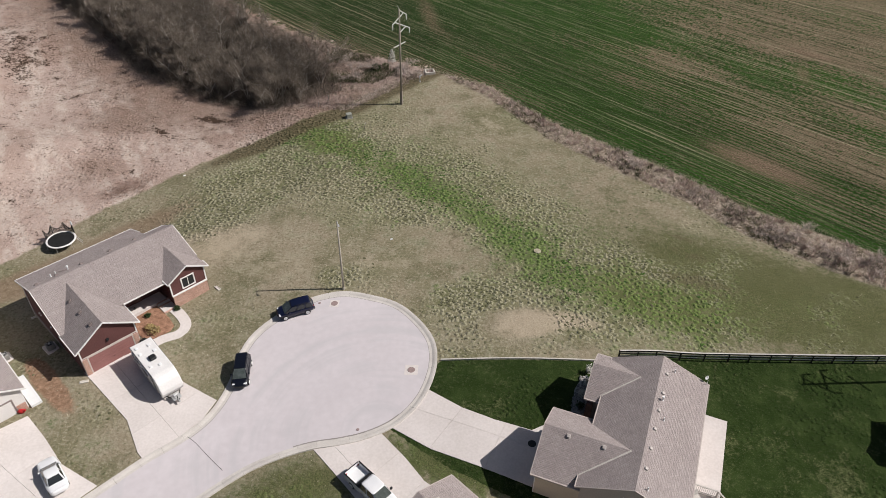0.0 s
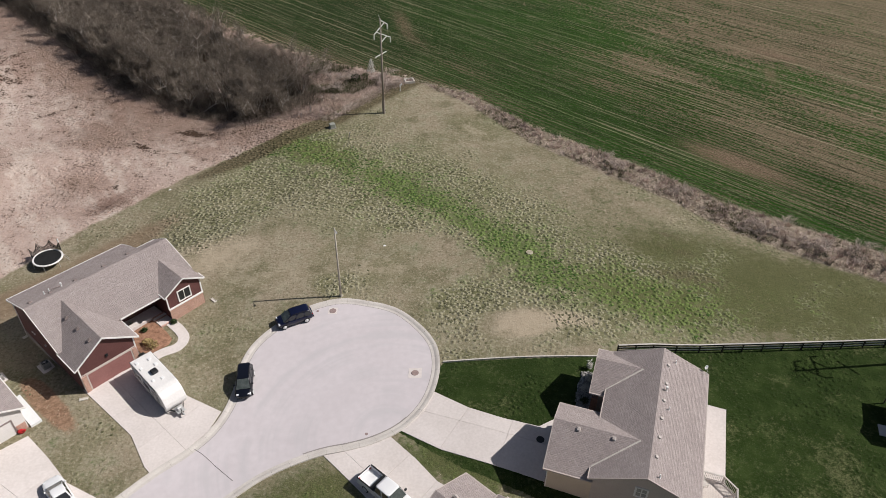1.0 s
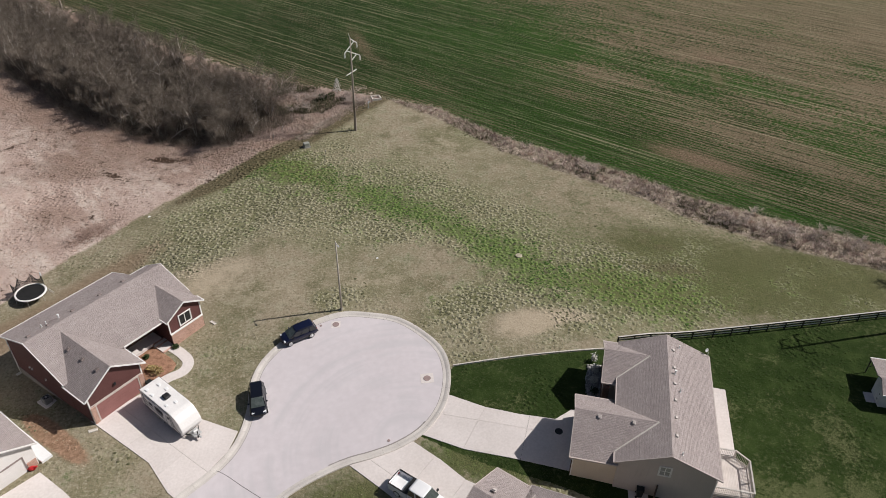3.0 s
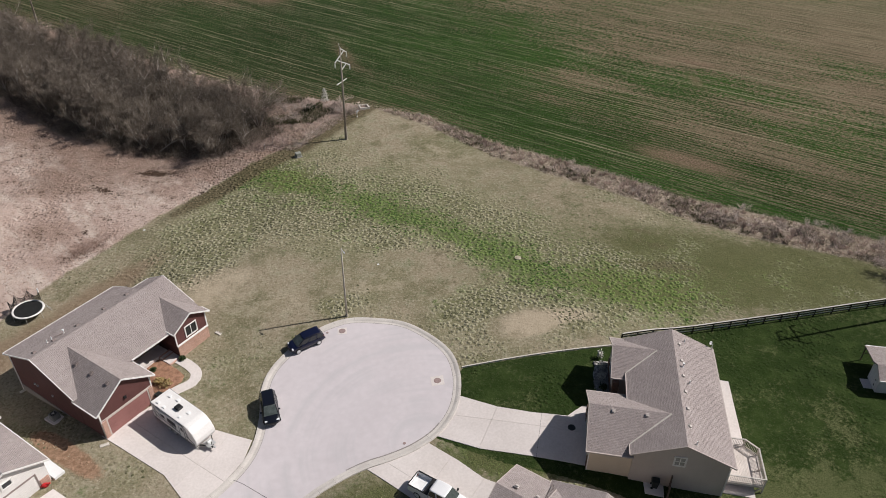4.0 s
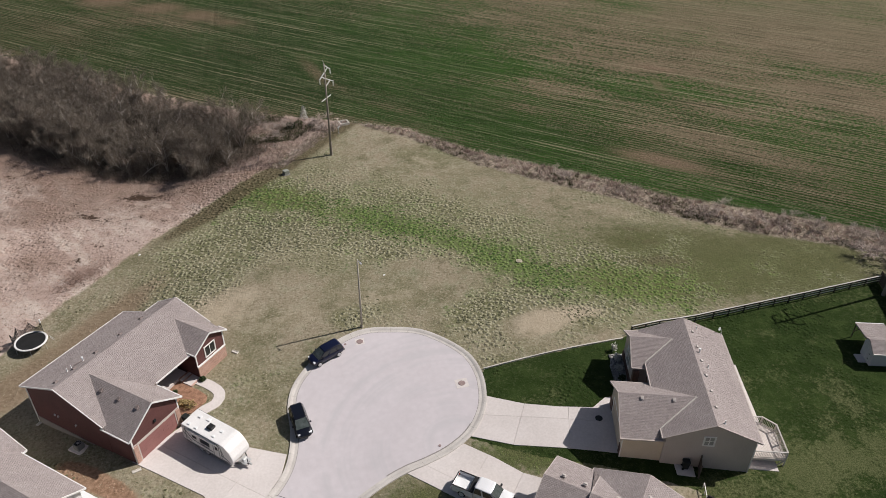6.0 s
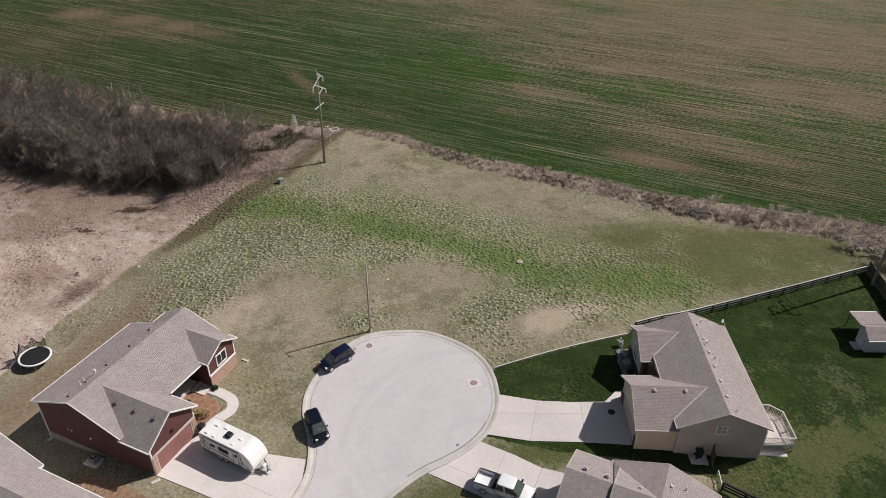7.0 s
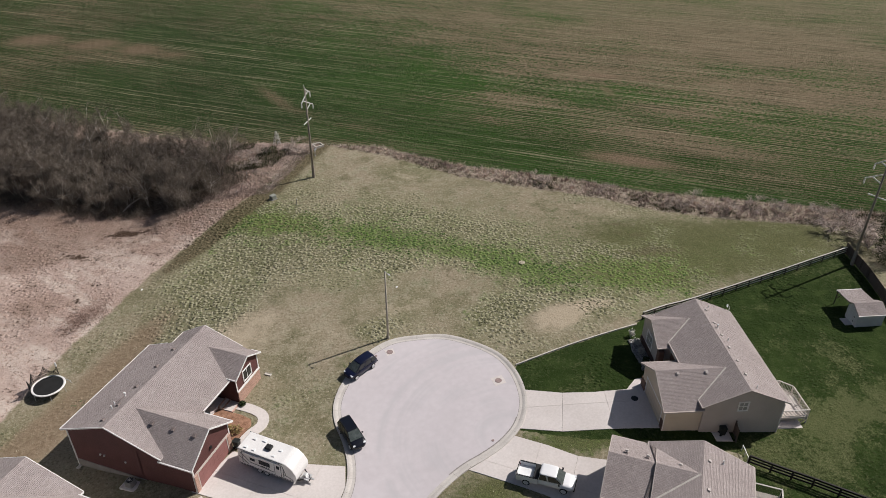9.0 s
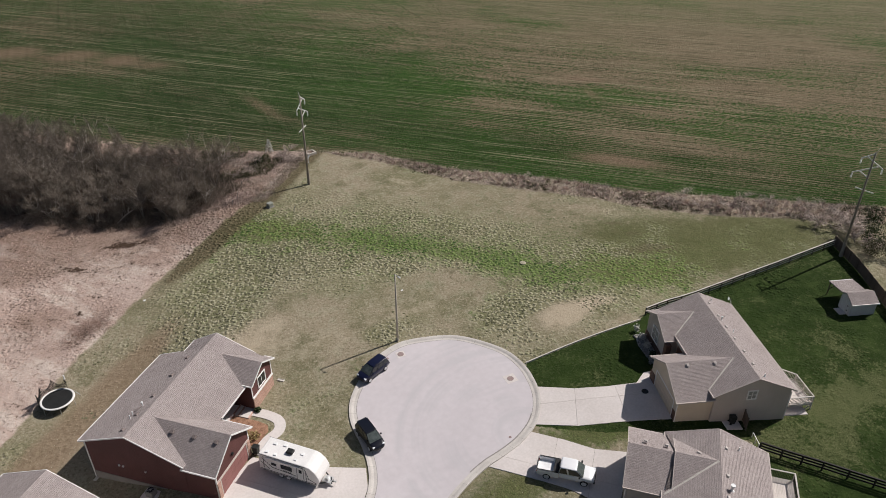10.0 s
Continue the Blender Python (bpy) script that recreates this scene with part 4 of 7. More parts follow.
slabs("driveway_corner", DRIVES["corner"], [((-42, 40), nrm((-42.5, 42.4), (-46, 37.5))), ((-43, 38.5), nrm((-48, 43), (-36.5, 36.2)))], "pale concrete driveway beneath the white coupe")
WALK = curve([(-37.1, 55.5), (-35.7, 57.0), (-34.1, 58.0), (-33.75, 59.4), (-34.7, 60.75), (-36.55, 62.3)], 5)
walkw = tagged(new("walkway"), "curved pale concrete front walk beside a bark bed", "walkway", "", "structure")
for i in range(0, len(WALK) - 1, 5):
    line = WALK[i:i + 6]
    a, b = offset(WALK, 0.62)[i:i + 6], offset(WALK, -0.62)[i:i + 6]
    part("slab", drape(a + b[::-1], 0.06, 0.2, 2.0), M["concrete"], walkw)


# ---- houses ----
def plane(parent, pts, run, eaves=(), rakes=(), material=None):
    """A slab of roof on the corners pts; run: the direction level with the eave. eaves, rakes: edges that carry a white board."""
    P = [Vector(p) for p in pts]
    nrm_ = Vector((0, 0, 0))
    for a, b in zip(P, P[1:] + P[:1]):
        nrm_ += a.cross(b)
    if nrm_.z < 0:
        P.reverse()
        nrm_ = -nrm_
    nrm_.normalize()
    run = Vector(run).normalized()
    up = nrm_.cross(run).normalized()
    bm = bmesh.new()
    uvl = bm.loops.layers.uv.new("UVMap")
    hi = [bm.verts.new(p) for p in P]
    lo = [bm.verts.new(p - Vector((0, 0, 0.14))) for p in P]
    bm.faces.new(hi)
    bm.faces.new(lo[::-1])
    for i in range(len(P)):
        j = (i + 1) % len(P)
        bm.faces.new((hi[j], hi[i], lo[i], lo[j]))
    for f in bm.faces:
        for lp in f.loops:
            lp[uvl].uv = (lp.vert.co.dot(run), lp.vert.co.dot(up))
    ob = part("roof", bm, material or M["shingle"], parent)
    for name, edges, w in (("gutter", eaves, 0.12), ("fascia", rakes, 0.07)):
        for a, b in edges:
            a, b = Vector(a), Vector(b)
            part(name, beam(bmesh.new(), a - Vector((0, 0, 0.075)), b - Vector((0, 0, 0.075)), w, 0.16), TRIM.get(parent, M["white"]), parent)
    return ob


def wing(parent, ax, c, zr, s, hw, a0, a1, base, wall, inner=None, far=None, over=0.4, west_over=0.35, valley=False):
    """A gabled wing. ax: the axis its ridge runs along; c: the ridge's place across; a0: its outer end; a1: its other end, or,
    with inner (slope, ridge place, ridge height, eave place of the main roof), the end is where it meets that roof."""
    def P(a, b, z):
        return (a, b, z) if ax == "x" else (b, a, z)
    ze = zr - s * hw
    d = 1 if a1 > a0 else -1
    for sg in (1, -1):
        if inner:
            ms, mr, mz, me = inner
            k = -1 if me < mr else 1
            meet = lambda z: mr + k * (mz - z) / ms
            zme = mz - ms * abs(me - mr)
            pts = [P(a0, c, zr), P(a0, c + sg * hw, ze)]
            if ze < zme:
                pts += [P(me - k * 0.45, c + sg * hw, ze), P(me - k * 0.02, c + sg * (zr - zme) / s, zme)]
                ein = me - k * 0.4
            else:
                pts += [P(meet(ze), c + sg * hw, ze)]
                ein = meet(ze)
            pts += [P(meet(zr), c, zr)]
            v0, v1 = Vector(pts[-1]), Vector(pts[-2])
            lift = Vector((0, 0, 0.012))
            if valley and sg < 0:
                part("valley", beam(bmesh.new(), v0 + lift, v1 + lift, 0.20, 0.03), M["limestone"], parent, "pale valley flashing")
        else:
            pts = [P(a0, c, zr), P(a0, c + sg * hw, ze), P(a1, c + sg * hw, ze), P(a1, c, zr)]
            ein = a1
        o = 0.03
        rk = [(P(a0 - d * o, c, zr), P(a0 - d * o, c + sg * (hw + o), ze))]
        if not inner:
            rk.append((P(a1 + d * o, c, zr), P(a1 + d * o, c + sg * (hw + o), ze)))
        plane(parent, pts, P(1, 0, 0), [(P(a0, c + sg * (hw + o), ze), P(ein, c + sg * (hw + o), ze))], rk)
    w = hw - over
    b0 = a0 + d * west_over
    b1 = (inner[1] if inner else a1 - d * west_over)
    bm = bmesh.new()
    ring = []
    for a in (b0, b1):
        ring.append([bm.verts.new(P(a, c + q, z)) for q, z in ((-w, base), (w, base), (w, zr - s * w - 0.16), (0, zr - 0.16), (-w, zr - s * w - 0.16))])
    bm.faces.new(ring[0])
    bm.faces.new(ring[1][::-1])
    for i in range(5):
        j = (i + 1) % 5
        bm.faces.new((ring[0][i], ring[1][i], ring[1][j], ring[0][j]))
    bmesh.ops.recalc_face_normals(bm, faces=list(bm.faces))
    part("wall", bm, wall, parent)


def on_wall(face, at, u0, u1, z0, z1, out0, out1):
    """Bounds of a block that lies on a wall: face 'x+', 'x-', 'y+' or 'y-', at: the wall's place, u: along it, out: how far it stands out."""
    k = 1 if face[1] == "+" else -1
    lo, hi = sorted((at + k * out0, at + k * out1))
    return (lo, hi, u0, u1, z0, z1) if face[0] == "x" else (u0, u1, lo, hi, z0, z1)


def window(parent, face, at, u, z, w, h, cols=2, rows=1, pane="glass"):
    win = part("window", bx(*on_wall(face, at, u - w / 2, u + w / 2, z - h / 2, z + h / 2, 0.0, 0.03)), M["white"], parent, "white-framed window")
    f = 0.12
    for a0, a1, b0, b1 in ((u - w / 2 - f, u + w / 2 + f, z + h / 2, z + h / 2 + f), (u - w / 2 - f, u + w / 2 + f, z - h / 2 - f, z - h / 2), (u - w / 2 - f, u - w / 2, z - h / 2, z + h / 2), (u + w / 2, u + w / 2 + f, z - h / 2, z + h / 2)):
        part("frame", bx(*on_wall(face, at, a0, a1, b0, b1, -0.01, 0.08)), M["white"], win)
    for i in range(cols):
        for j in range(rows):
            a, b = u - w / 2 + w * i / cols + 0.045, u - w / 2 + w * (i + 1) / cols - 0.045
            c_, d_ = z - h / 2 + h * j / rows + 0.045, z - h / 2 + h * (j + 1) / rows - 0.045
            part("pane", bx(*on_wall(face, at, a, b, c_, d_, 0.03, 0.042)), M[pane], win)
    return win


def garage_door(parent, face, at, u0, u1, z0, z1, material, trim, label):
    door = part("garage_door", bx(*on_wall(face, at, u0, u1, z0, z1, 0.0, 0.03)), material, parent, label)
    n = 4
    for j in range(n):
        a, b = z0 + (z1 - z0) * j / n + 0.02, z0 + (z1 - z0) * (j + 1) / n - 0.02
        m = 8 if u1 - u0 > 4 else 4
        for i in range(m):
            p, q = u0 + (u1 - u0) * i / m + 0.06, u0 + (u1 - u0) * (i + 1) / m - 0.06
            part("panel", bx(*on_wall(face, at, p, q, a + 0.05, b - 0.05, 0.03, 0.045)), material, door)
    for a0, a1, b0, b1 in ((u0 - 0.14, u1 + 0.14, z1, z1 + 0.16), (u0 - 0.14, u0, z0, z1), (u1, u1 + 0.14, z0, z1)):
        part("frame", bx(*on_wall(face, at, a0, a1, b0, b1, 0.0, 0.07)), trim, door)


def roof_vent(parent, x, y, z, slope_x=0.0, slope_y=0.0, pale=False):
    s = 0.15 if pale else 0.18
    bm = bx(-s, s, -s, s, -0.05, 0.12, 0.03)
    box(bm, -s - 0.05, s + 0.05, -s - 0.05, s + 0.05, -0.06, -0.02)
    ob = part("roof_vent", bm, M["pale_vent" if pale else "vent"], parent, "low pale square roof vent" if pale else "low brown square roof vent")
    ob.matrix_local = pose(x, y, z + 0.04, math.degrees(math.atan(slope_y)), -math.degrees(math.atan(slope_x)), 0)


def roof_pipe(parent, x, y, z, h=0.4, r=0.06, fat=False):
    bm = tube(bmesh.new(), [(x, y, z - 0.3), (x, y, z + h)], r, 8)
    if fat:
        tube(bm, [(x, y, z + h - 0.05), (x, y, z + h + 0.12)], r * 2.0, 8)
    tube(bm, [(x, y, z - 0.1), (x, y, z + 0.05)], [r * 2.4, r * 1.2], 8)
    part("vent_pipe", bm, M["pipe"], parent, "white vent pipe")


TRIM = {}
# tan house
EASTP = pose(18.55, 51.64, 0, 0, 0, -17.78)
tan = empty("house", EASTP, "tan-sided ranch house with a brown shingle roof and white trim", "house", "houses on the cul-de-sac")
TRIM[tan] = M["tan_trim"]
MAIN_E = (0.45, 0.0, 6.8, -4.77)
wing(tan, "y", 0.0, 6.8, 0.45, 4.77, 0.15, -15.95, -2.6, M["tan_siding"])
wing(tan, "x", -2.68, 6.06, 0.56, 3.14, -6.25, 0, -1.0, M["tan_siding"], MAIN_E, valley=True)
wing(tan, "x", -11.8, 6.36, 0.59, 3.95, -8.76, 0, -1.0, M["cream_siding"], MAIN_E, valley=True)
garage_door(tan, "x-", -8.37, -14.4, -9.5, 0.75, 3.15, M["tan_door"], M["white"], "tan panelled double garage door")
for u0, u1 in ((-15.35, -14.62), (-9.3, -8.05)):
    part("stone_pier", bx(*on_wall("x-", -8.37, u0, u1, 0.2, 2.2, 0.0, 0.12)), M["brown_stone"], tan, "brown stone facing beside the garage door")
part("stone_skirt", bx(*on_wall("x-", -5.9, -5.15, 0.15, -0.2, 1.6, 0.0, 0.10)), M["brown_stone"], tan, "brown stone facing below the front window")
window(tan, "x-", -5.9, -2.5, 2.75, 1.7, 1.75, 2, 2, "blind_glass")
window(tan, "y-", -15.6, -0.15, 4.2, 0.95, 1.1, 2, 2, "blind_glass")
for x, y in ((0.62, -1.86), (0.62, -4.41), (0.58, -6.64), (0.55, -8.87), (0.54, -11.11), (0.5, -13.33)):
    roof_vent(tan, x, y, 6.8 - 0.45 * x, -0.45, 0, True)
for x, y in ((-6.46, -12.2), (-3.27, -12.2)):
    roof_vent(tan, x, y, 6.36 - 0.59 * 0.4, 0, 0.59, True)
for x, y, f in ((1.32, -0.97, False), (0.7, -5.2, True), (1.14, -7.35, False), (0.96, -15.2, False)):
    roof_pipe(tan, x, y, 6.8 - 0.45 * x, 0.4, 0.06, f)
part("side_door", bx(*on_wall("y-", -15.25, -4.55, -3.65, -0.4, 1.7, 0.0, 0.05)), M["white"], tan, "white side door")
part("porch_beam", bx(-4.75, -4.45, -7.9, -5.2, 4.0, 4.3), M["soffit"], tan)
part("front_door", bx(*on_wall("x-", -4.46, -6.9, -6.0, 1.2, 3.3, 0.0, 0.05)), M["brown_stone"], tan, "dark front door in the recess")
# dark panel stands for the overhang's shade on the tan wall
part("entry_wall", bx(-4.46, -4.36, -7.8, -5.75, 0.2, 4.25), M["brown_stone"], tan, "dark panel painting the shade in the entrance recess")
part("stone_pier", bx(-5.98, -5.35, -5.95, -5.25, 0.0, 3.75), M["brown_stone"], tan, "brown stone pier beside the entrance")
part("porch_step", bx(-6.0, -4.3, -7.6, -5.6, 0.2, 1.15), M["concrete"], tan, "concrete porch")
for x, y in ((4.42, -15.62), (-8.4, -15.32)):
    part("downspout", bx(x - 0.05, x + 0.05, y - 0.06, y + 0.02, -2.2 if x > 0 else 0.6, 4.2 if x > 0 else 3.9), M["white"], tan, "white downspout")
dish = empty("satellite_dish", EASTP @ pose(4.55, -0.05, 4.75), "small pale satellite dish on the roof edge", "satellite dish")
bm = bmesh.new()
bmesh.ops.create_uvsphere(bm, u_segments=14, v_segments=8, radius=0.32)
bmesh.ops.delete(bm, geom=[v for v in bm.verts if v.co.z > -0.2], context="VERTS")
bmesh.ops.solidify(bm, geom=list(bm.faces), thickness=0.02)
o_ = part("reflector", bm, M["pipe"], dish, smooth=True)
o_.matrix_local = pose(0, 0.15, 0.75, 70, 0, 40)
part("mast", tube(bmesh.new(), [(0, 0, -0.3), (0, 0.0, 0.75)], 0.03, 6), M["galv"], dish)
part("feed_arm", tube(bmesh.new(), [(0, 0, 0.5), (-0.1, -0.4, 0.6)], 0.02, 5), M["galv"], dish)

# deck of the tan house
deck = empty("deck", EASTP, "raised timber deck with pale railings on a tan house", "deck")
DK = [(4.45, -9.7), (7.25, -9.7), (8.4, -10.7), (8.4, -14.4), (4.45, -14.4)]
for i in range(27):
    x0 = 4.5 + i * 0.145
    q = clip(clip(DK, (x0, 0), (1, 0)), (x0 + 0.135, 0), (-1, 0))
    if len(q) > 2:
        part("deck_board", prism(bmesh.new(), q, 0.86, 0.90), M["deck"], deck)
for a, b in zip(DK, DK[1:]):
    part("rim_board", beam(bmesh.new(), (*a, 0.74), (*b, 0.74), 0.05, 0.24), M["deck"], deck)
    part("top_rail", beam(bmesh.new(), (*a, 1.90), (*b, 1.90), 0.14, 0.05), M["rail_top"], deck)
    part("bottom_rail", beam(bmesh.new(), (*a, 1.02), (*b, 1.02), 0.05, 0.09), M["rail_top"], deck)
    L = math.dist(a, b)
    for k in range(int(L / 0.16) + 1):
        t = k * 0.16 / L
        p = (a[0] + (b[0] - a[0]) * t, a[1] + (b[1] - a[1]) * t)
        part("baluster", bx(p[0] - 0.02, p[0] + 0.02, p[1] - 0.02, p[1] + 0.02, 1.02, 1.9), M["rail_top"], deck)
for p in DK[1:4] + [(8.4, -12.5)]:
    part("post", bx(p[0] - 0.06, p[0] + 0.06, p[1] - 0.06, p[1] + 0.06, -2.4, 1.95), M["deck"], deck)
part("brace", beam(bmesh.new(), (6.6, -14.38, -1.4), (8.3, -14.38, 0.6), 0.09), M["deck"], deck)
chair = empty("deck_chair", EASTP @ pose(5.6, -10.6, 0.9, 0, 0, 40), "pale folding chair on the deck", "chair")
part("seat", bx(-0.28, 0.28, -0.26, 0.26, 0.40, 0.45), M["rail_top"], chair)
part("backrest", beam(bmesh.new(), (0, 0.26, 0.42), (0, 0.45, 1.0), 0.5, 0.04), M["rail_top"], chair)
for x in (-0.26, 0.26):
    for y in (-0.24, 0.24):
        part("leg", bx(x - 0.02, x + 0.02, y - 0.02, y + 0.02, 0, 0.42), M["rail_top"], chair)


def world_pts(m, pts):
    return [tuple((m @ Vector((x, y, 0))).xy) for x, y in pts]


slab_e = link("patio", drape(world_pts(EASTP, [(4.45, 0.9), (7.75, 0.9), (7.75, -15.2), (4.45, -15.2)]), 0.06, 0.2), M["concrete"])
tagged(slab_e, "pale concrete patio slab behind the tan house", "patio", "", "structure")

# red house
WESTP = pose(-53.73, 61.25, 0, 0, 0, -40.93)
red = empty("house", WESTP, "red-sided ranch house with brick facing and a brown-grey shingle roof", "house", "houses on the cul-de-sac")
MAIN_W = (0.385, 6.15, 5.72, 12.45)
W_ = M["red_siding"]
# the main roof's front half runs on to the far gable, its rear half stops short
plane(red, [(6.15, -0.1, 5.72), (0, -0.1, 3.35), (0, 14.1, 3.35), (6.15, 14.1, 5.72)], (0, 1, 0), [((-0.03, -0.1, 3.35), (-0.03, 14.1, 3.35))], [((0, -0.13, 3.35), (6.15, -0.13, 5.72)), ((0, 14.13, 3.35), (2.9, 14.13, 4.47))])
plane(red, [(6.15, -0.1, 5.72), (12.45, -0.1, 3.295), (12.45, 17.1, 3.295), (6.15, 17.1, 5.72)], (0, 1, 0), [((12.48, 7.0, 3.295), (12.48, 12.0, 3.295))], [((6.15, -0.13, 5.72), (12.45, -0.13, 3.295)), ((6.15, 17.13, 5.72), (11.0, 17.13, 3.853))])
plane(red, [(6.15, 14.1, 5.72), (2.8, 14.1, 3.85), (2.8, 17.1, 3.85), (6.15, 17.1, 5.72)], (0, 1, 0), [((2.77, 14.15, 3.85), (2.77, 17.1, 3.85))], [((2.8, 17.13, 3.85), (6.15, 17.13, 5.72))])


def shell(parent, prof, y0, y1, wall):
    bm = bmesh.new()
    r0, r1 = [bm.verts.new((x, y0, z)) for x, z in prof], [bm.verts.new((x, y1, z)) for x, z in prof]
    bm.faces.new(r0)
    bm.faces.new(r1[::-1])
    for i in range(len(prof)):
        j = (i + 1) % len(prof)
        bm.faces.new((r0[i], r1[i], r1[j], r0[j]))
    bmesh.ops.recalc_face_normals(bm, faces=list(bm.faces))
    part("wall", bm, wall, parent)


shell(red, [(0.42, -3.4), (9.3, -3.4), (9.3, 4.32), (6.15, 5.55), (0.42, 3.34)], 0.25, 13.75, W_)
shell(red, [(9.1, -3.4), (12.1, -3.4), (12.1, 3.25), (9.1, 4.38)], 0.25, 6.9, W_)
shell(red, [(3.2, -3.4), (12.0, -3.4), (12.0, 3.3), (6.15, 5.5), (3.2, 3.9)], 13.9, 16.75, W_)
wing(red, "x", 3.46, 5.34, 0.665, 3.58, 16.0, 0, -2.0, W_, MAIN_W)
wing(red, "x", 14.66, 4.95, 0.57, 2.62, 13.3, 0, -2.0, W_, MAIN_W)
garage_door(red, "x+", 15.65, 0.98, 5.88, -0.9, 1.45, M["red_door"], M["tan_siding"], "dull red panelled double garage door")
for u0, u1 in ((0.3, 0.82), (6.04, 6.56)):
    part("brick_pier", bx(*on_wall("x+", 15.65, u0, u1, -1.2, 1.5, 0.0, 0.11)), M["brick"], red, "tan-red brick pier beside the garage door")
part("trim_band", bx(*on_wall("x+", 15.65, 0.3, 6.56, 1.62, 1.72, 0.0, 0.06)), M["tan_siding"], red, "tan trim band")
part("brick_skirt", bx(*on_wall("x+", 12.95, 12.36, 16.8, -1.6, 1.25, 0.0, 0.11)), M["brick"], red, "tan-red brick facing below the front gable")
part("trim_band", bx(*on_wall("x+", 12.95, 12.3, 16.86, 1.25, 1.42, 0.0, 0.16)), M["white"], red, "white trim band")
for y in (12.36, 16.8):
    part("corner_board", bx(*on_wall("x+", 12.95, y - 0.08, y + 0.08, 1.42, 3.3, 0.0, 0.05)), M["white"], red, "white corner board")
for x, y, z0 in ((0.42, 0.25, -3.2), (15.62, 0.33, -1.4), (15.62, 6.53, -1.0)):
    part("corner_board", bx(x - 0.07, x + 0.07, y - 0.07, y + 0.07, z0, 3.0 if x > 1 else 3.2), M["white"], red, "white corner board")
window(red, "x+", 12.95, 14.58, 2.45, 1.5, 1.35, 2, 1)
part("gable_lamp", bx(*on_wall("x+", 15.65, 3.3, 3.56, 2.45, 2.75, 0.0, 0.16)), M["black"], red, "small wall lamp")
# door colour takes in the shade under the porch roof
part("front_door", bx(*on_wall("x+", 9.3, 9.0, 9.95, -0.2, 1.9, 0.0, 0.05)), M["brown_stone"], red, "front door coloured dark for the porch shade")
part("porch_slab", bx(9.3, 11.0, 6.95, 12.2, -1.4, -0.14), M["concrete"], red, "pale concrete porch floor")
for x0, x1, z1, mt_ in ((11.0, 11.16, -0.16, "brick"), (11.16, 11.55, -0.26, "concrete"), (11.55, 11.72, -0.28, "brick"), (11.72, 12.8, -0.36, "concrete"), (12.8, 12.98, -0.38, "brick")):
    part("porch_step", bx(x0, x1, 10.9, 12.45, -1.4, z1), M[mt_], red, "brick edge of the front steps" if mt_ == "brick" else "pale concrete tread of the front steps")
window(red, "x+", 9.3, 11.3, 1.9, 1.2, 1.2, 2, 1)
part("foundation", bx(0.38, 15.6, 0.19, 0.26, -3.4, -1.2), M["foundation"], red, "pale foundation strip")
for x, y in ((5.2, 0.95), (5.2, 3.2), (5.15, 6.1), (5.1, 9.5), (5.0, 12.6)):
    roof_vent(red, x, y, 5.72 - 0.385 * (6.15 - x), 0.385, 0)
roof_vent(red, 6.3, 15.5, 5.25, 0.41, 0)
for x in (9.72, 12.25, 14.8):
    roof_vent(red, x, 2.6, 5.34 - 0.665 * 0.86, 0, 0.665)
for x, y, f in ((4.9, 4.6, True), (4.6, 3.3, False), (4.75, 2.7, False)):
    roof_pipe(red, x, y, 5.72 - 0.385 * (6.15 - x), 0.4, 0.06, f)
part("flue", tube(bmesh.new(), [(4.9, 4.45, 5.35), (4.75, 3.5, 5.4)], 0.05, 6), M["vent"], red)
for u in (4.0, 4.5, 7.2):
    part("wall_light", bx(*on_wall("y-", 0.25, u, u + 0.14, 0.6, 0.78, 0.0, 0.14)), M["pipe"], red, "small pale wall fixture")

# brown-roofed house next to the pickup
SOUTHP = pose(4.71, 32.73, 0, 0, 0, -41.0)
bro = empty("house", SOUTHP, "tan ranch house with a brown shingle roof and stepped gables", "house", "houses on the cul-de-sac")
TRIM[bro] = M["tan_trim"]
MAIN_S = (0.385, 0.0, 6.33, -4.8)
wing(bro, "y", 0.0, 6.33, 0.385, 4.95, 0.35, -15.5, -2.2, M["tan_siding"])
wing(bro, "x", -3.75, 6.06, 0.46, 4.0, -8.5, 0, -1.0, M["tan_siding"], MAIN_S, valley=True)
wing(bro, "x", -3.9, 6.28, 0.46, 4.75, -4.1, 0, -1.0, M["tan_siding"], MAIN_S, west_over=0.25, valley=True)
garage_door(bro, "x-", -8.15, -6.4, -1.1, 0.5, 2.9, M["tan_door"], M["white"], "tan panelled double garage door")
for x, y in ((0.6, -1.9), (0.62, -5.4), (0.6, -8.0), (0.6, -10.6)):
    roof_vent(bro, x, y, 6.33 - 0.385 * x, -0.385, 0, True)
for x, y in ((-6.9, -3.4), (-4.9, -3.4), (-1.9, -3.5)):
    roof_vent(bro, x, y + 0.4, 5.92, 0, -0.5, True)
roof_pipe(bro, 1.9, -1.3, 5.6, 0.4, 0.06)
roof_pipe(bro, 0.95, -6.9, 5.97, 0.55, 0.11, True)
d2 = empty("deck", SOUTHP, "small raised timber deck with dark balusters behind a tan house", "deck")
DK2 = [(4.6, 0.55), (8.0, 0.55), (8.0, -4.6), (4.6, -4.6)]
for i in range(24):
    x0 = 4.6 + i * 0.145
    part("deck_board", bx(x0, x0 + 0.135, -4.6, 0.55, 1.16, 1.20), M["deck"], d2)
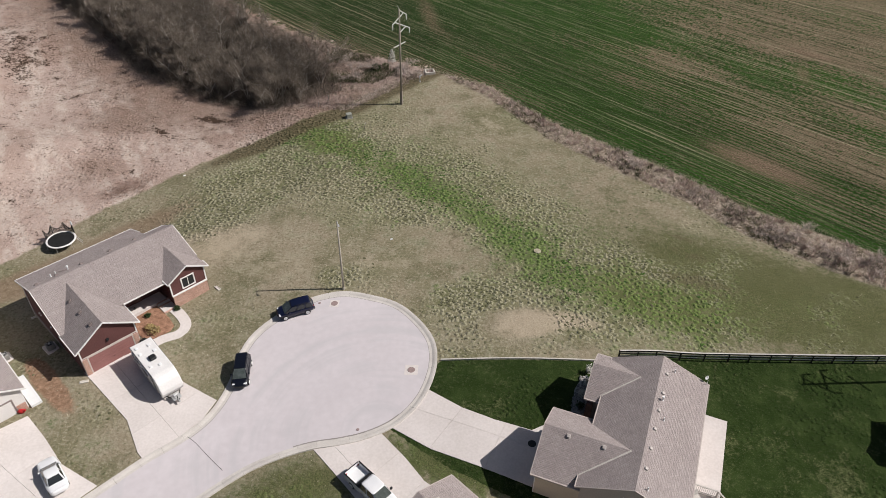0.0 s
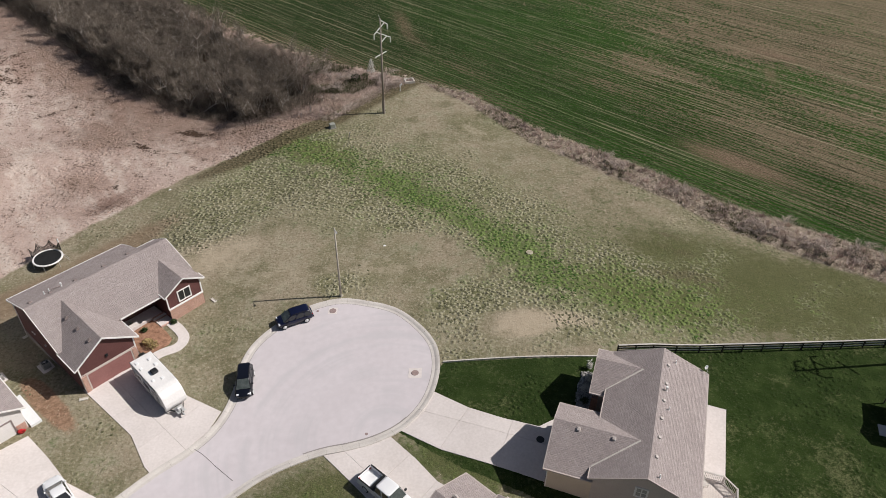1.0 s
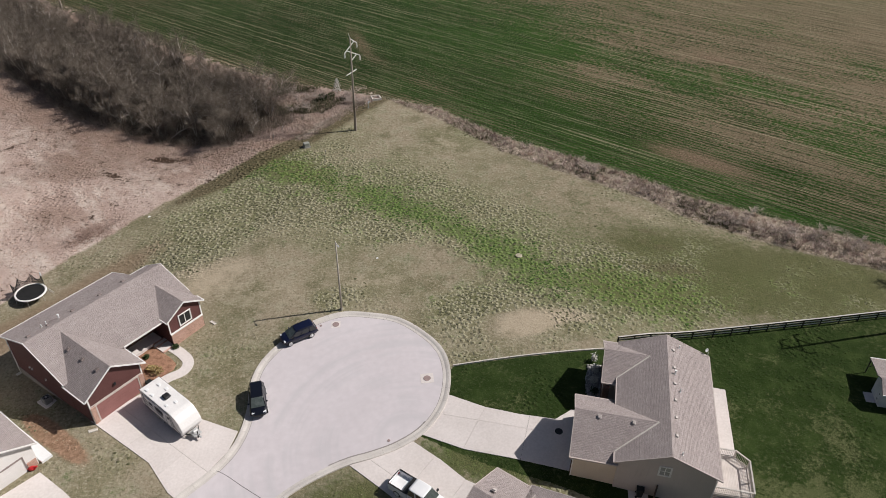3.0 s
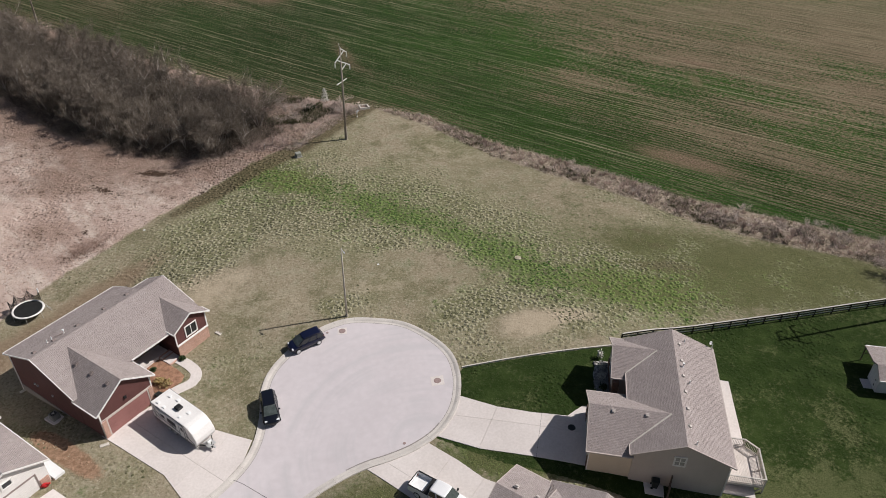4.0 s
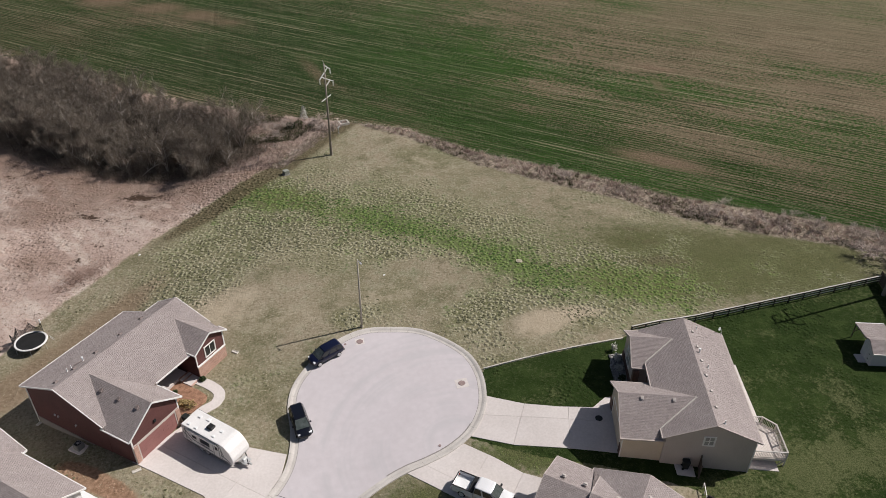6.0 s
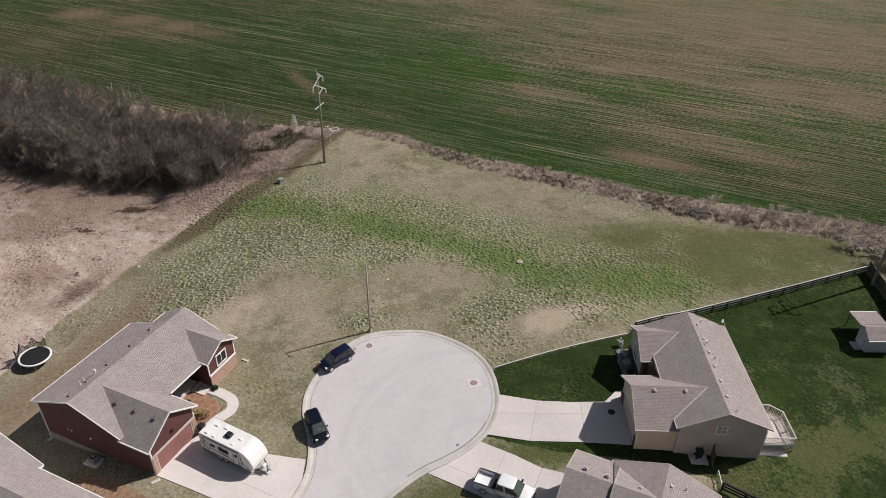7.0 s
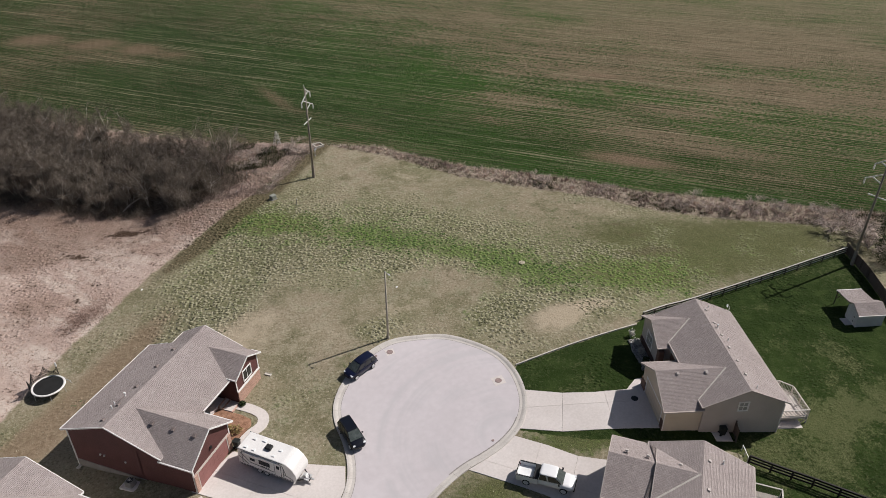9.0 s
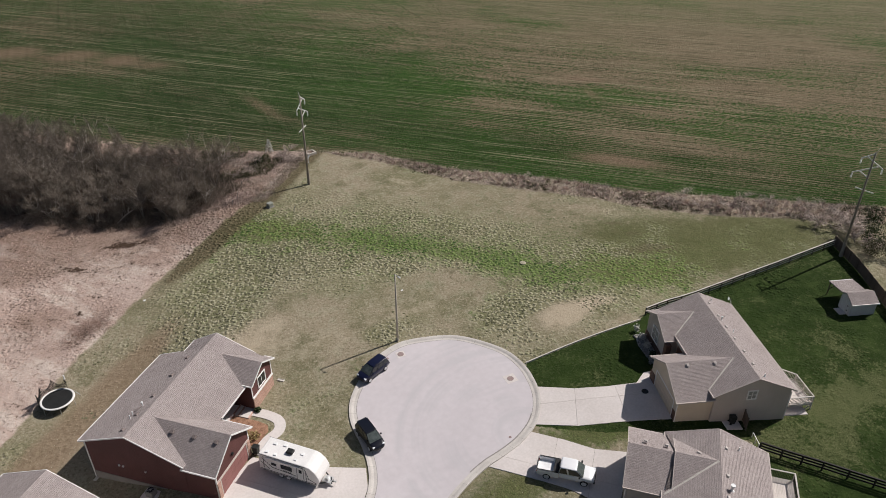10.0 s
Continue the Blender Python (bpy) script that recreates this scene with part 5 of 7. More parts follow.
for a, b in zip(DK2, DK2[1:]):
    part("top_rail", beam(bmesh.new(), (*a, 2.22), (*b, 2.22), 0.14, 0.05), M["rail_top"], d2)
    part("rim_board", beam(bmesh.new(), (*a, 1.04), (*b, 1.04), 0.05, 0.24), M["dark_fence"], d2)
    L = math.dist(a, b)
    for k in range(int(L / 0.15) + 1):
        t = k * 0.15 / L
        p = (a[0] + (b[0] - a[0]) * t, a[1] + (b[1] - a[1]) * t)
        part("baluster", bx(p[0] - 0.018, p[0] + 0.018, p[1] - 0.018, p[1] + 0.018, 1.2, 2.2), M["black"], d2)
for p in DK2:
    part("post", bx(p[0] - 0.06, p[0] + 0.06, p[1] - 0.06, p[1] + 0.06, -2.2, 2.26), M["deck"], d2)

# white house at the corner
CORNP = pose(-45.35, 46.75, 0, 0, 0, -40.93)
whi = empty("house", CORNP, "white-sided house with a brown-grey shingle roof and front garage", "house", "houses on the cul-de-sac")
MAIN_C = (0.42, -15.0, 4.6, -8.9)
wing(whi, "y", -15.0, 4.6, 0.42, 6.1, 0.5, -18.0, -3.2, M["white_siding"])
wing(whi, "x", -3.9, 4.2, 0.54, 3.9, 0.0, -15, -2.2, M["white_siding"], MAIN_C)
garage_door(whi, "x+", -0.35, -6.4, -1.6, -1.1, 1.1, M["white_siding"], M["vent"], "white panelled double garage door")
part("brick_pier", bx(*on_wall("x+", -0.35, -1.4, -0.5, -1.4, 0.1, 0.0, 0.11)), M["brick"], whi, "brick pier beside the garage door")
window(whi, "x+", -0.35, -3.9, 2.4, 0.9, 0.6, 1, 1)
pad_c = link("side_pad", drape(world_pts(CORNP, [(0.0, -0.25), (-5.3, -0.25), (-5.3, 0.85), (0.0, 0.85)]), 0.30, 0.4), M["pipe"])
tagged(pad_c, "white raised side step beside the white house", "step")


# ---- poles ----
def lamp_post(x, y):
    r = empty("street_lamp", pose(x, y, gz(x, y)), "tall pale street lamp post with a short arm", "street lamp")
    part("pole", tube(bmesh.new(), [(0, 0, -0.3), (0, 0, 5), (0, 0, 10.35)], [0.14, 0.115, 0.08], 10), M["grey_pole"], r, smooth=True)
    part("base", tube(bmesh.new(), [(0, 0, -0.1), (0, 0, 0.35)], [0.22, 0.17], 10), M["grey_pole"], r)
    part("arm", tube(bmesh.new(), [(0, 0, 10.2), (0.12, -0.3, 10.28), (0.26, -0.6, 10.25)], 0.04, 6), M["galv"], r)
    part("head", beam(bmesh.new(), (0.22, -0.5, 10.22), (0.36, -0.84, 10.2), 0.18, 0.09), M["galv"], r, "small pale lamp head")
    return r


lamp_post(-16.4, 66.55)


def power_pole(x, y, h, turn, lean=0.0):
    r = empty("power_pole", pose(x, y, gz(x, y), 0, lean, turn), "weathered wooden power pole with pale crossarms and insulators", "power pole", "power line poles")
    part("pole", tube(bmesh.new(), [(0, 0, -0.5), (0, 0, h * 0.5), (0, 0, h)], [0.20, 0.165, 0.12], 9), M["wood_pole"], r, smooth=True)
    part("base_sleeve", tube(bmesh.new(), [(0, 0, -0.1), (0, 0, 2.4)], [0.27, 0.24], 9), M["wood_pole"], r)
    part("spike", tube(bmesh.new(), [(0, 0, h - 0.3), (-0.12, 0, h + 0.1), (-0.28, 0, h + 0.7)], 0.03, 5), M["galv"], r)
    arms = [((-0.1, 0, h - 0.15), (1.55, 0, h - 1.3)), ((0.85, 0, h - 0.85), (-1.5, 0, h - 2.3)), ((-0.9, 0, h - 2.0), (2.15, 0, h - 3.65)), ((1.3, 0, h - 3.2), (0.1, 0, h - 3.9))]
    for a, b in arms:
        part("crossarm", beam(bmesh.new(), a, b, 0.12, 0.14), M["insulator"], r, "pale crossarm")
    for p in ((1.5, 0, h - 1.3), (-1.45, 0, h - 2.3), (2.1, 0, h - 3.65)):
        bm = tube(bmesh.new(), [(p[0], p[1], p[2]), (p[0], p[1], p[2] - 0.85)], 0.05, 7)
        for k in range(4):
            tube(bm, [(p[0], p[1], p[2] - 0.18 - 0.16 * k), (p[0], p[1], p[2] - 0.26 - 0.16 * k)], [0.12, 0.09], 8)
        part("insulator", bm, M["insulator"], r, "ribbed pale insulator string")
    part("lower_arm", beam(bmesh.new(), (-1.35, 0, h - 6.15), (1.15, 0, h - 5.8), 0.11, 0.13), M["insulator"], r, "pale crossarm")
    return r


power_pole(-14.75, 114.75, 16.8, 47)
power_pole(53.3, 57.5, 17.4, 122)
power_pole(-88.0, 187.0, 16.2, 47)


# ---- fences ----
def along(a, b, t):
    return (a[0] + (b[0] - a[0]) * t, a[1] + (b[1] - a[1]) * t)


def rail_fence(line, step, h, name, label, cap="rail_top"):
    """Posts with three dark boards each and a flat cap board; the pale cap colour paints sunlit tops."""
    r = tagged(new(name), label, "fence")
    for a, b in zip(line, line[1:]):
        n = max(1, round(math.dist(a, b) / step))
        for k in range(n):
            p, q = along(a, b, k / n), along(a, b, (k + 1) / n)
            zp, zq = gz(*p), gz(*q)
            part("post", bx(p[0] - 0.07, p[0] + 0.07, p[1] - 0.07, p[1] + 0.07, zp - 0.3, zp + h - 0.03), M["dark_fence"], r)
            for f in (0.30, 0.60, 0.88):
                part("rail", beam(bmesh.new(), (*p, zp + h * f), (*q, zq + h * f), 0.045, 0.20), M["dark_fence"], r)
                # pale strip puts the sunlight on the board's top into colour
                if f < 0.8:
                    part("rail_edge", beam(bmesh.new(), (*p, zp + h * f + 0.085), (*q, zq + h * f + 0.085), 0.065, 0.075), M[cap], r, "pale upper edge coloured as sunlit" if cap == "rail_top" else "")
            part("cap_board", beam(bmesh.new(), (*p, zp + h), (*q, zq + h), 0.17, 0.04), M[cap], r, "cap board coloured pale as sunlit" if cap == "rail_top" else "")
    return r


rail_fence([(15.8, 57.2), (20, 57.9), (28.2, 58.6), (42, 59.2), (54.7, 60.0)], 2.45, 1.25, "rail_fence", "long dark three-board rail fence with tops coloured as sunlit")


def board_fence(line, h, name, label, w=0.28, material="fence_wood"):
    r = tagged(new(name), label, "fence")
    for a, b in zip(line, line[1:]):
        L = math.dist(a, b)
        n = max(1, round(L / w))
        ang = math.degrees(math.atan2(b[1] - a[1], b[0] - a[0]))
        me = None
        for k in range(n):
            p = along(a, b, (k + 0.5) / n)
            if me is None:
                ob = part("picket", bx(-L / n / 2 + 0.008, L / n / 2 - 0.008, -0.012, 0.012, 0.05, h), M[material], r)
                me = ob.data
            else:
                ob = new("picket", me)
                ob.parent = r
            ob.matrix_local = pose(p[0], p[1], gz(*p) + 0.03 * math.sin(k * 2.3), 0, 0, ang)
        m = max(1, round(L / 2.4))
        for k in range(m + 1):
            p = along(a, b, k / m)
            part("post", bx(p[0] - 0.06, p[0] + 0.06, p[1] - 0.06, p[1] + 0.06, gz(*p) - 0.3, gz(*p) + h + 0.05), M[material], r)
            if k < m:
                q = along(a, b, (k + 1) / m)
                for f in (0.2, 0.85):
                    part("rail", beam(bmesh.new(), (*p, gz(*p) + h * f), (*q, gz(*q) + h * f), 0.09, 0.05), M[material], r)
    return r


board_fence([(54.8, 60.2), (52.2, 53.8), (48.6, 46.6), (44, 38), (40, 30)], 1.85, "privacy_fence", "tall weathered board fence along the lawn")
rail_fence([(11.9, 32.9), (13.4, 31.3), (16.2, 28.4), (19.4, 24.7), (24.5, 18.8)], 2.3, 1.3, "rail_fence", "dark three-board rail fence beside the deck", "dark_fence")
sr = tagged(new("side_rail"), "thin white rail on short posts between two houses", "rail")
part("rail", beam(bmesh.new(), (12.55, 34.6, gz(12.55, 34.6) + 0.75), (11.95, 33.1, gz(11.95, 33.1) + 0.75), 0.07, 0.07), M["white"], sr)
for p in ((12.55, 34.6), (12.25, 33.85), (11.95, 33.1)):
    part("post", bx(p[0] - 0.04, p[0] + 0.04, p[1] - 0.04, p[1] + 0.04, gz(*p) - 0.2, gz(*p) + 0.72), M["white"], sr)
gf = world_pts(EASTP, [(-0.45, -15.72), (-0.75, -17.0)])
board_fence(gf, 1.8, "gate_fence", "short brown board fence at the house corner", 0.14)

# low stone edging between the mown lot and the lawn
edge = tagged(new("stone_edging"), "low pale stone edging between the lot and the lawn", "edging")
el = curve([(-3.7, 55.5), (5.3, 56.1), (14.4, 56.5)], 12)
for i in range(len(el) - 1):
    for k in range(2):
        p, q = along(el[i], el[i + 1], k / 2 + 0.01), along(el[i], el[i + 1], k / 2 + 0.49)
        part("stone", beam(bmesh.new(), (*p, gz(*p) + 0.08), (*q, gz(*q) + 0.08), 0.16, 0.22), M["limestone"], edge)


# ---- vehicles ----
def loft(bm, stations, prof):
    """A closed skin through cross-sections. stations: (x, half width, z low, z high); prof: (share of width, share of height)."""
    rings = []
    for x, w, z0, z1 in stations:
        half = [(w * a, z0 + (z1 - z0) * b) for a, b in prof]
        ring = [(y, z) for y, z in half] + [(-y, z) for y, z in half[::-1]]
        rings.append([bm.verts.new((x, y, z)) for y, z in ring])
    for a, b in zip(rings, rings[1:]):
        for k in range(len(a)):
            j = (k + 1) % len(a)
            bm.faces.new((a[k], a[j], b[j], b[k]))
    bm.faces.new(rings[0])
    bm.faces.new(rings[-1][::-1])
    bmesh.ops.remove_doubles(bm, verts=list(bm.verts), dist=0.001)
    bmesh.ops.recalc_face_normals(bm, faces=list(bm.faces))
    return bm


BODY = ((0.0, 0.0), (0.86, 0.0), (0.97, 0.18), (1.0, 0.5), (0.97, 0.82), (0.88, 0.96), (0.6, 1.0), (0.0, 1.0))


def wheel(parent, x, y, r, w, side):
    bm = tube(bmesh.new(), [(x, y - w / 2, r), (x, y - w / 2 + 0.03, r), (x, y + w / 2 - 0.03, r), (x, y + w / 2, r)], [r * 0.9, r, r, r * 0.9], 18)
    wh = part("wheel", bm, M["tyre"], parent, "black tyre on an alloy rim")
    o = y + side * w / 2
    part("rim", tube(bmesh.new(), [(x, o - side * 0.02, r), (x, o + side * 0.014, r)], [r * 0.74, r * 0.68], 14), M["rim"], wh)
    part("hub", tube(bmesh.new(), [(x, o, r), (x, o + side * 0.03, r)], [r * 0.2, r * 0.15], 8), M["galv"], wh)


def quad_panel(pts, t=0.012):
    """A thin pane on four corners, thickened outwards."""
    P = [Vector(p) for p in pts]
    n = (P[1] - P[0]).cross(P[3] - P[0]).normalized()
    bm = bmesh.new()
    lo, hi = [bm.verts.new(p) for p in P], [bm.verts.new(p + n * t) for p in P]
    bm.faces.new(hi)
    bm.faces.new(lo[::-1])
    for i in range(4):
        j = (i + 1) % 4
        bm.faces.new((lo[i], lo[j], hi[j], hi[i]))
    return bm


def shrink(pts, k):
    c = sum((Vector(p) for p in pts), Vector()) / len(pts)
    return [tuple(c + (Vector(p) - c) * k) for p in pts]


def cabin(parent, paint, x0, x1, x2, x3, zb, zt, wb, wt, posts=()):
    """Glasshouse: x0 rear glass foot, x1 roof rear, x2 roof front, x3 windscreen foot; posts: places of side pillars as shares."""
    bm = bmesh.new()
    lo = [bm.verts.new(p) for p in ((x0, -wb, zb), (x3, -wb * 0.96, zb), (x3, wb * 0.96, zb), (x0, wb, zb))]
    hi = [bm.verts.new(p) for p in ((x1, -wt, zt), (x2, -wt, zt), (x2, wt, zt), (x1, wt, zt))]
    bm.faces.new(lo[::-1])
    bm.faces.new(hi)
    for i in range(4):
        j = (i + 1) % 4
        bm.faces.new((lo[i], lo[j], hi[j], hi[i]))
    bmesh.ops.bevel(bm, geom=[e for e in bm.edges if max(v.co.z for v in e.verts) > zt - 0.01], offset=0.15, segments=4, affect="EDGES", profile=0.5)
    part("cabin", bm, paint, parent, smooth=True)
    part("windscreen", quad_panel(shrink([(x3, -wb * 0.96, zb), (x3, wb * 0.96, zb), (x2, wt, zt), (x2, -wt, zt)], 0.92)), M["screen"], parent, "glass windscreen with sky reflection in its grey-green colour")
    part("rear_window", quad_panel(shrink([(x0, wb, zb), (x0, -wb, zb), (x1, -wt, zt), (x1, wt, zt)], 0.84)), M["glass"], parent, "dark rear window")
    cuts = [0.0, *posts, 1.0]
    for sg in (1, -1):
        for a, b in zip(cuts, cuts[1:]):
            q = []
            for t, top in ((a, False), (b, False), (b, True), (a, True)):
                e0, e1 = ((x0, wb, zb), (x3, wb * 0.96, zb)) if not top else ((x1, wt, zt), (x2, wt, zt))
                q.append(tuple(e0[i] + (e1[i] - e0[i]) * t for i in range(3)))
            q = [(x, sg * y, z) for x, y, z in q]
            if sg > 0:
                q = q[::-1]
            part("side_window", quad_panel(shrink(q, 0.83)), M["glass"], parent, "dark side window")
    bm = loft(bmesh.new(), [(x1 - 0.06, wt * 0.9, zt - 0.02, zt + 0.02), (x1 + 0.15, wt * 1.03, zt - 0.03, zt + 0.05), ((x1 + x2) / 2, wt * 1.05, zt - 0.03, zt + 0.07), (x2 - 0.1, wt * 1.03, zt - 0.03, zt + 0.04), (x2 + 0.04, wt * 0.9, zt - 0.02, zt + 0.01)], BODY)
    part("roof_panel", bm, paint, parent, smooth=True)


def lights(parent, xf, xr, w, zf, zr):
    for sg in (1, -1):
        part("headlight", bx(xf - 0.42, xf + 0.02, sg * (w + 0.02) - 0.16, sg * (w + 0.02) + 0.2 * (1 if sg > 0 else 0.8), zf, zf + 0.19, 0.05), M["lens"], parent, "clear headlight")
        part("tail_light", bx(xr - 0.01, xr + 0.12, sg * w - 0.1, sg * w + 0.12, zr - 0.1, zr + 0.1, 0.02), M["red_lens"], parent, "red tail light")


def suv(x, y, turn, paint, label):
    r = empty("car", pose(x, y, gz(x, y) + 0.05, 0, 0, turn) @ Matrix.Diagonal((0.95, 0.98, 0.98, 1)), label, "car", "parked cars")
    tilt_on(r, 1.4, x, y, turn)
    st = [(-2.32, 0.52, 0.5, 0.86), (-2.25, 0.72, 0.4, 0.98), (-2.08, 0.84, 0.34, 1.06), (-1.5, 0.92, 0.3, 1.08), (0.0, 0.93, 0.28, 1.05), (1.0, 0.92, 0.3, 1.04), (1.5, 0.9, 0.3, 1.0), (1.85, 0.86, 0.32, 0.94), (2.08, 0.76, 0.35, 0.86), (2.22, 0.60, 0.40, 0.77), (2.3, 0.42, 0.45, 0.68)]
    part("body", loft(bmesh.new(), st, BODY), paint, r, smooth=True)
    cabin(r, paint, -2.18, -1.86, 0.42, 1.46, 1.0, 1.63, 0.86, 0.64, (0.27, 0.62))
    for wx in (-1.35, 1.42):
        for sg in (1, -1):
            wheel(r, wx, sg * 0.83, 0.36, 0.23, sg)
    lights(r, 2.1, -2.24, 0.58, 0.7, 0.88)
    part("grille", bx(2.24, 2.33, -0.45, 0.45, 0.5, 0.7, 0.02), M["black"], r, "black grille")
    part("bumper", bx(-2.36, -2.22, -0.75, 0.75, 0.42, 0.6, 0.03), M["black"], r)
    for sg in (1, -1):
        part("mirror", bx(0.72, 0.9, sg * 0.98 - 0.1, sg * 0.98 + 0.1, 1.03, 1.18, 0.03), paint, r)
        part("roof_rail", tube(bmesh.new(), [(-1.5, sg * 0.6, 1.7), (0.1, sg * 0.6, 1.71)], 0.022, 5), M["black"], r)
    return r


def tilt_on(r, half, x, y, turn):
    """Set a vehicle on the slope of the land."""
    c, s = math.cos(radians(turn)), math.sin(radians(turn))
    p = math.atan2(gz(x + c * half, y + s * half) - gz(x - c * half, y - s * half), 2 * half)
    q = math.atan2(gz(x - s * 0.8, y + c * 0.8) - gz(x + s * 0.8, y - c * 0.8), 1.6)
    r.matrix_world = r.matrix_world @ pose(0, 0, 0, math.degrees(q), -math.degrees(p), 0)


suv(-21.35, 62.2, 205.0, M["navy"], "navy blue compact SUV parked along the curb")
suv(-25.13, 52.72, -80.5, M["black_paint"], "black compact SUV parked against the curb")

# pickup
tx, ty, tt = -8.72, 38.72, -41.0
pk = empty("pickup_truck", pose(tx, ty, gz(tx, ty) + 0.06, 0, 0, tt), "white extended-cab pickup truck with a black bed box", "pickup truck", "parked cars")
tilt_on(pk, 1.8, tx, ty, tt)
wp = M["white_paint"]
part("body", loft(bmesh.new(), [(-0.62, 0.95, 0.5, 1.18), (0.2, 0.97, 0.45, 1.2), (1.2, 0.97, 0.45, 1.18), (2.2, 0.95, 0.48, 1.14), (2.75, 0.88, 0.52, 1.04), (2.95, 0.74, 0.56, 0.92)], BODY), wp, pk, smooth=True)
cabin(pk, wp, -0.68, -0.52, 1.1, 1.85, 1.15, 1.84, 0.9, 0.71, (0.4,))
part("bed_floor", bx(-2.85, -0.68, -0.82, 0.82, 0.78, 0.84), M["pipe"], pk, "pale bed floor")
for sg in (1, -1):
    part("bed_side", bx(-2.88, -0.66, sg * 0.90 - 0.085, sg * 0.90 + 0.085, 0.48, 1.24, 0.03), wp, pk)
    part("bed_rail_cap", bx(-2.88, -0.66, sg * 0.90 - 0.07, sg * 0.90 + 0.07, 1.24, 1.265), M["black"], pk, "black rail cap")
part("tailgate", bx(-2.95, -2.88, -0.8, 0.8, 0.6, 1.22, 0.02), wp, pk)
part("tailgate_cap", bx(-2.96, -2.87, -0.8, 0.8, 1.22, 1.25), M["black"], pk)
part("rear_bumper", bx(-3.08, -2.95, -0.9, 0.9, 0.5, 0.66, 0.03), M["galv"], pk, "chrome bumper")
part("bed_box", bx(-1.2, -0.72, -0.85, 0.85, 0.95, 1.32, 0.03), M["black"], pk, "black tool box across the bed")
part("front_bumper", bx(2.85, 3.02, -0.85, 0.85, 0.5, 0.68, 0.04), M["black"], pk)
for wx in (-1.85, 1.95):
    for sg in (1, -1):
        wheel(pk, wx, sg * 0.88, 0.4, 0.26, sg)
lights(pk, 2.9, -2.95, 0.72, 0.82, 0.85)
for sg in (1, -1):
    part("mirror", bx(1.4, 1.57, sg * 1.06 - 0.12, sg * 1.06 + 0.12, 1.2, 1.42, 0.03), M["black"], pk)

# coupe
cx_, cy_, ct = -39.2, 38.7, 134.0
co = empty("car", pose(cx_, cy_, gz(cx_, cy_) + 0.06, 0, 0, ct), "white two-door coupe with a dark rear window", "car", "parked cars")
tilt_on(co, 1.4, cx_, cy_, ct)
part("body", loft(bmesh.new(), [(-2.28, 0.48, 0.42, 0.8), (-2.2, 0.68, 0.35, 0.9), (-2.02, 0.84, 0.3, 0.96), (-1.3, 0.96, 0.26, 0.97), (0.0, 0.92, 0.25, 0.92), (1.2, 0.94, 0.26, 0.88), (1.75, 0.88, 0.28, 0.8), (2.05, 0.74, 0.32, 0.72), (2.22, 0.54, 0.36, 0.63), (2.3, 0.36, 0.4, 0.56)], BODY), wp, co, smooth=True)
cabin(co, wp, -1.55, -0.72, 0.30, 1.12, 0.86, 1.34, 0.83, 0.60, (0.5,))
for wx in (-1.3, 1.35):
    for sg in (1, -1):
        wheel(co, wx, sg * 0.83, 0.33, 0.22, sg)
lights(co, 2.0, -2.18, 0.55, 0.58, 0.7)
part("spoiler", bx(-2.2, -2.05, -0.75, 0.75, 0.98, 1.03, 0.015), wp, co)
for sg in (1, -1):
    part("mirror", bx(0.6, 0.74, sg * 0.95 - 0.08, sg * 0.95 + 0.08, 0.92, 1.03, 0.02), wp, co)

# travel trailer
RVP = pose(-33.93, 51.66, gz(-33.93, 51.66) + 0.08, 0, 0, -43.5)
rv = empty("travel_trailer", RVP, "white travel trailer with dark windows and grey decals", "travel trailer")
tilt_on(rv, 2.0, -33.93, 51.66, -43.5)
prof = [(-3.4, 0.55), (-3.4, 2.75), (-3.3, 2.86), (2.0, 2.9), (2.5, 2.78), (3.1, 2.3), (3.5, 1.6), (3.55, 1.15), (3.3, 0.55)]
bm = bmesh.new()
ra, rb = [bm.verts.new((x, -1.2, z)) for x, z in prof], [bm.verts.new((x, 1.2, z)) for x, z in prof]
bm.faces.new(ra)
bm.faces.new(rb[::-1])
for i in range(len(prof)):
    j = (i + 1) % len(prof)
    bm.faces.new((ra[i], rb[i], rb[j], ra[j]))
bmesh.ops.recalc_face_normals(bm, faces=list(bm.faces))
bmesh.ops.bevel(bm, geom=list(bm.edges), offset=0.07, segments=2, affect="EDGES", profile=0.5)
part("shell", bm, M["rv_white"], rv)
for x0, x1 in ((-3.41, 2.0),):
    for sg in (1, -1):
        part("roof_trim", bx(x0, x1, sg * 1.2 - 0.03, sg * 1.2 + 0.03, 2.76, 2.82), M["decal"], rv, "dark edge trim")
ac = part("air_conditioner", bx(-0.65, 0.1, -0.35, 0.35, 2.9, 3.2, 0.09), M["black"], rv, "black rooftop air conditioner")
for x, y, w in ((-2.3, 0.5, 0.2), (-2.6, -0.75, 0.2), (-1.6, -0.8, 0.18), (0.7, -0.7, 0.16), (1.0, 0.2, 0.2), (-1.2, 0.65, 0.22)):
    part("roof_hatch", bx(x - w, x + w, y - w * 0.8, y + w * 0.8, 2.88, 2.97, 0.03), M["pipe"], rv, "white roof hatch")
part("awning", tube(bmesh.new(), [(-2.6, -1.28, 2.6), (1.5, -1.28, 2.6)], 0.06, 8), M["rv_white"], rv)
for u0, u1, z0, z1 in ((-0.85, 0.45, 1.55, 2.15), (-1.95, -1.35, 1.65, 2.0), (1.25, 1.6, 1.75, 2.25)):
    part("side_window", bx(u0, u1, -1.235, -1.2, z0, z1, 0.01), M["glass"], rv, "dark tinted window")
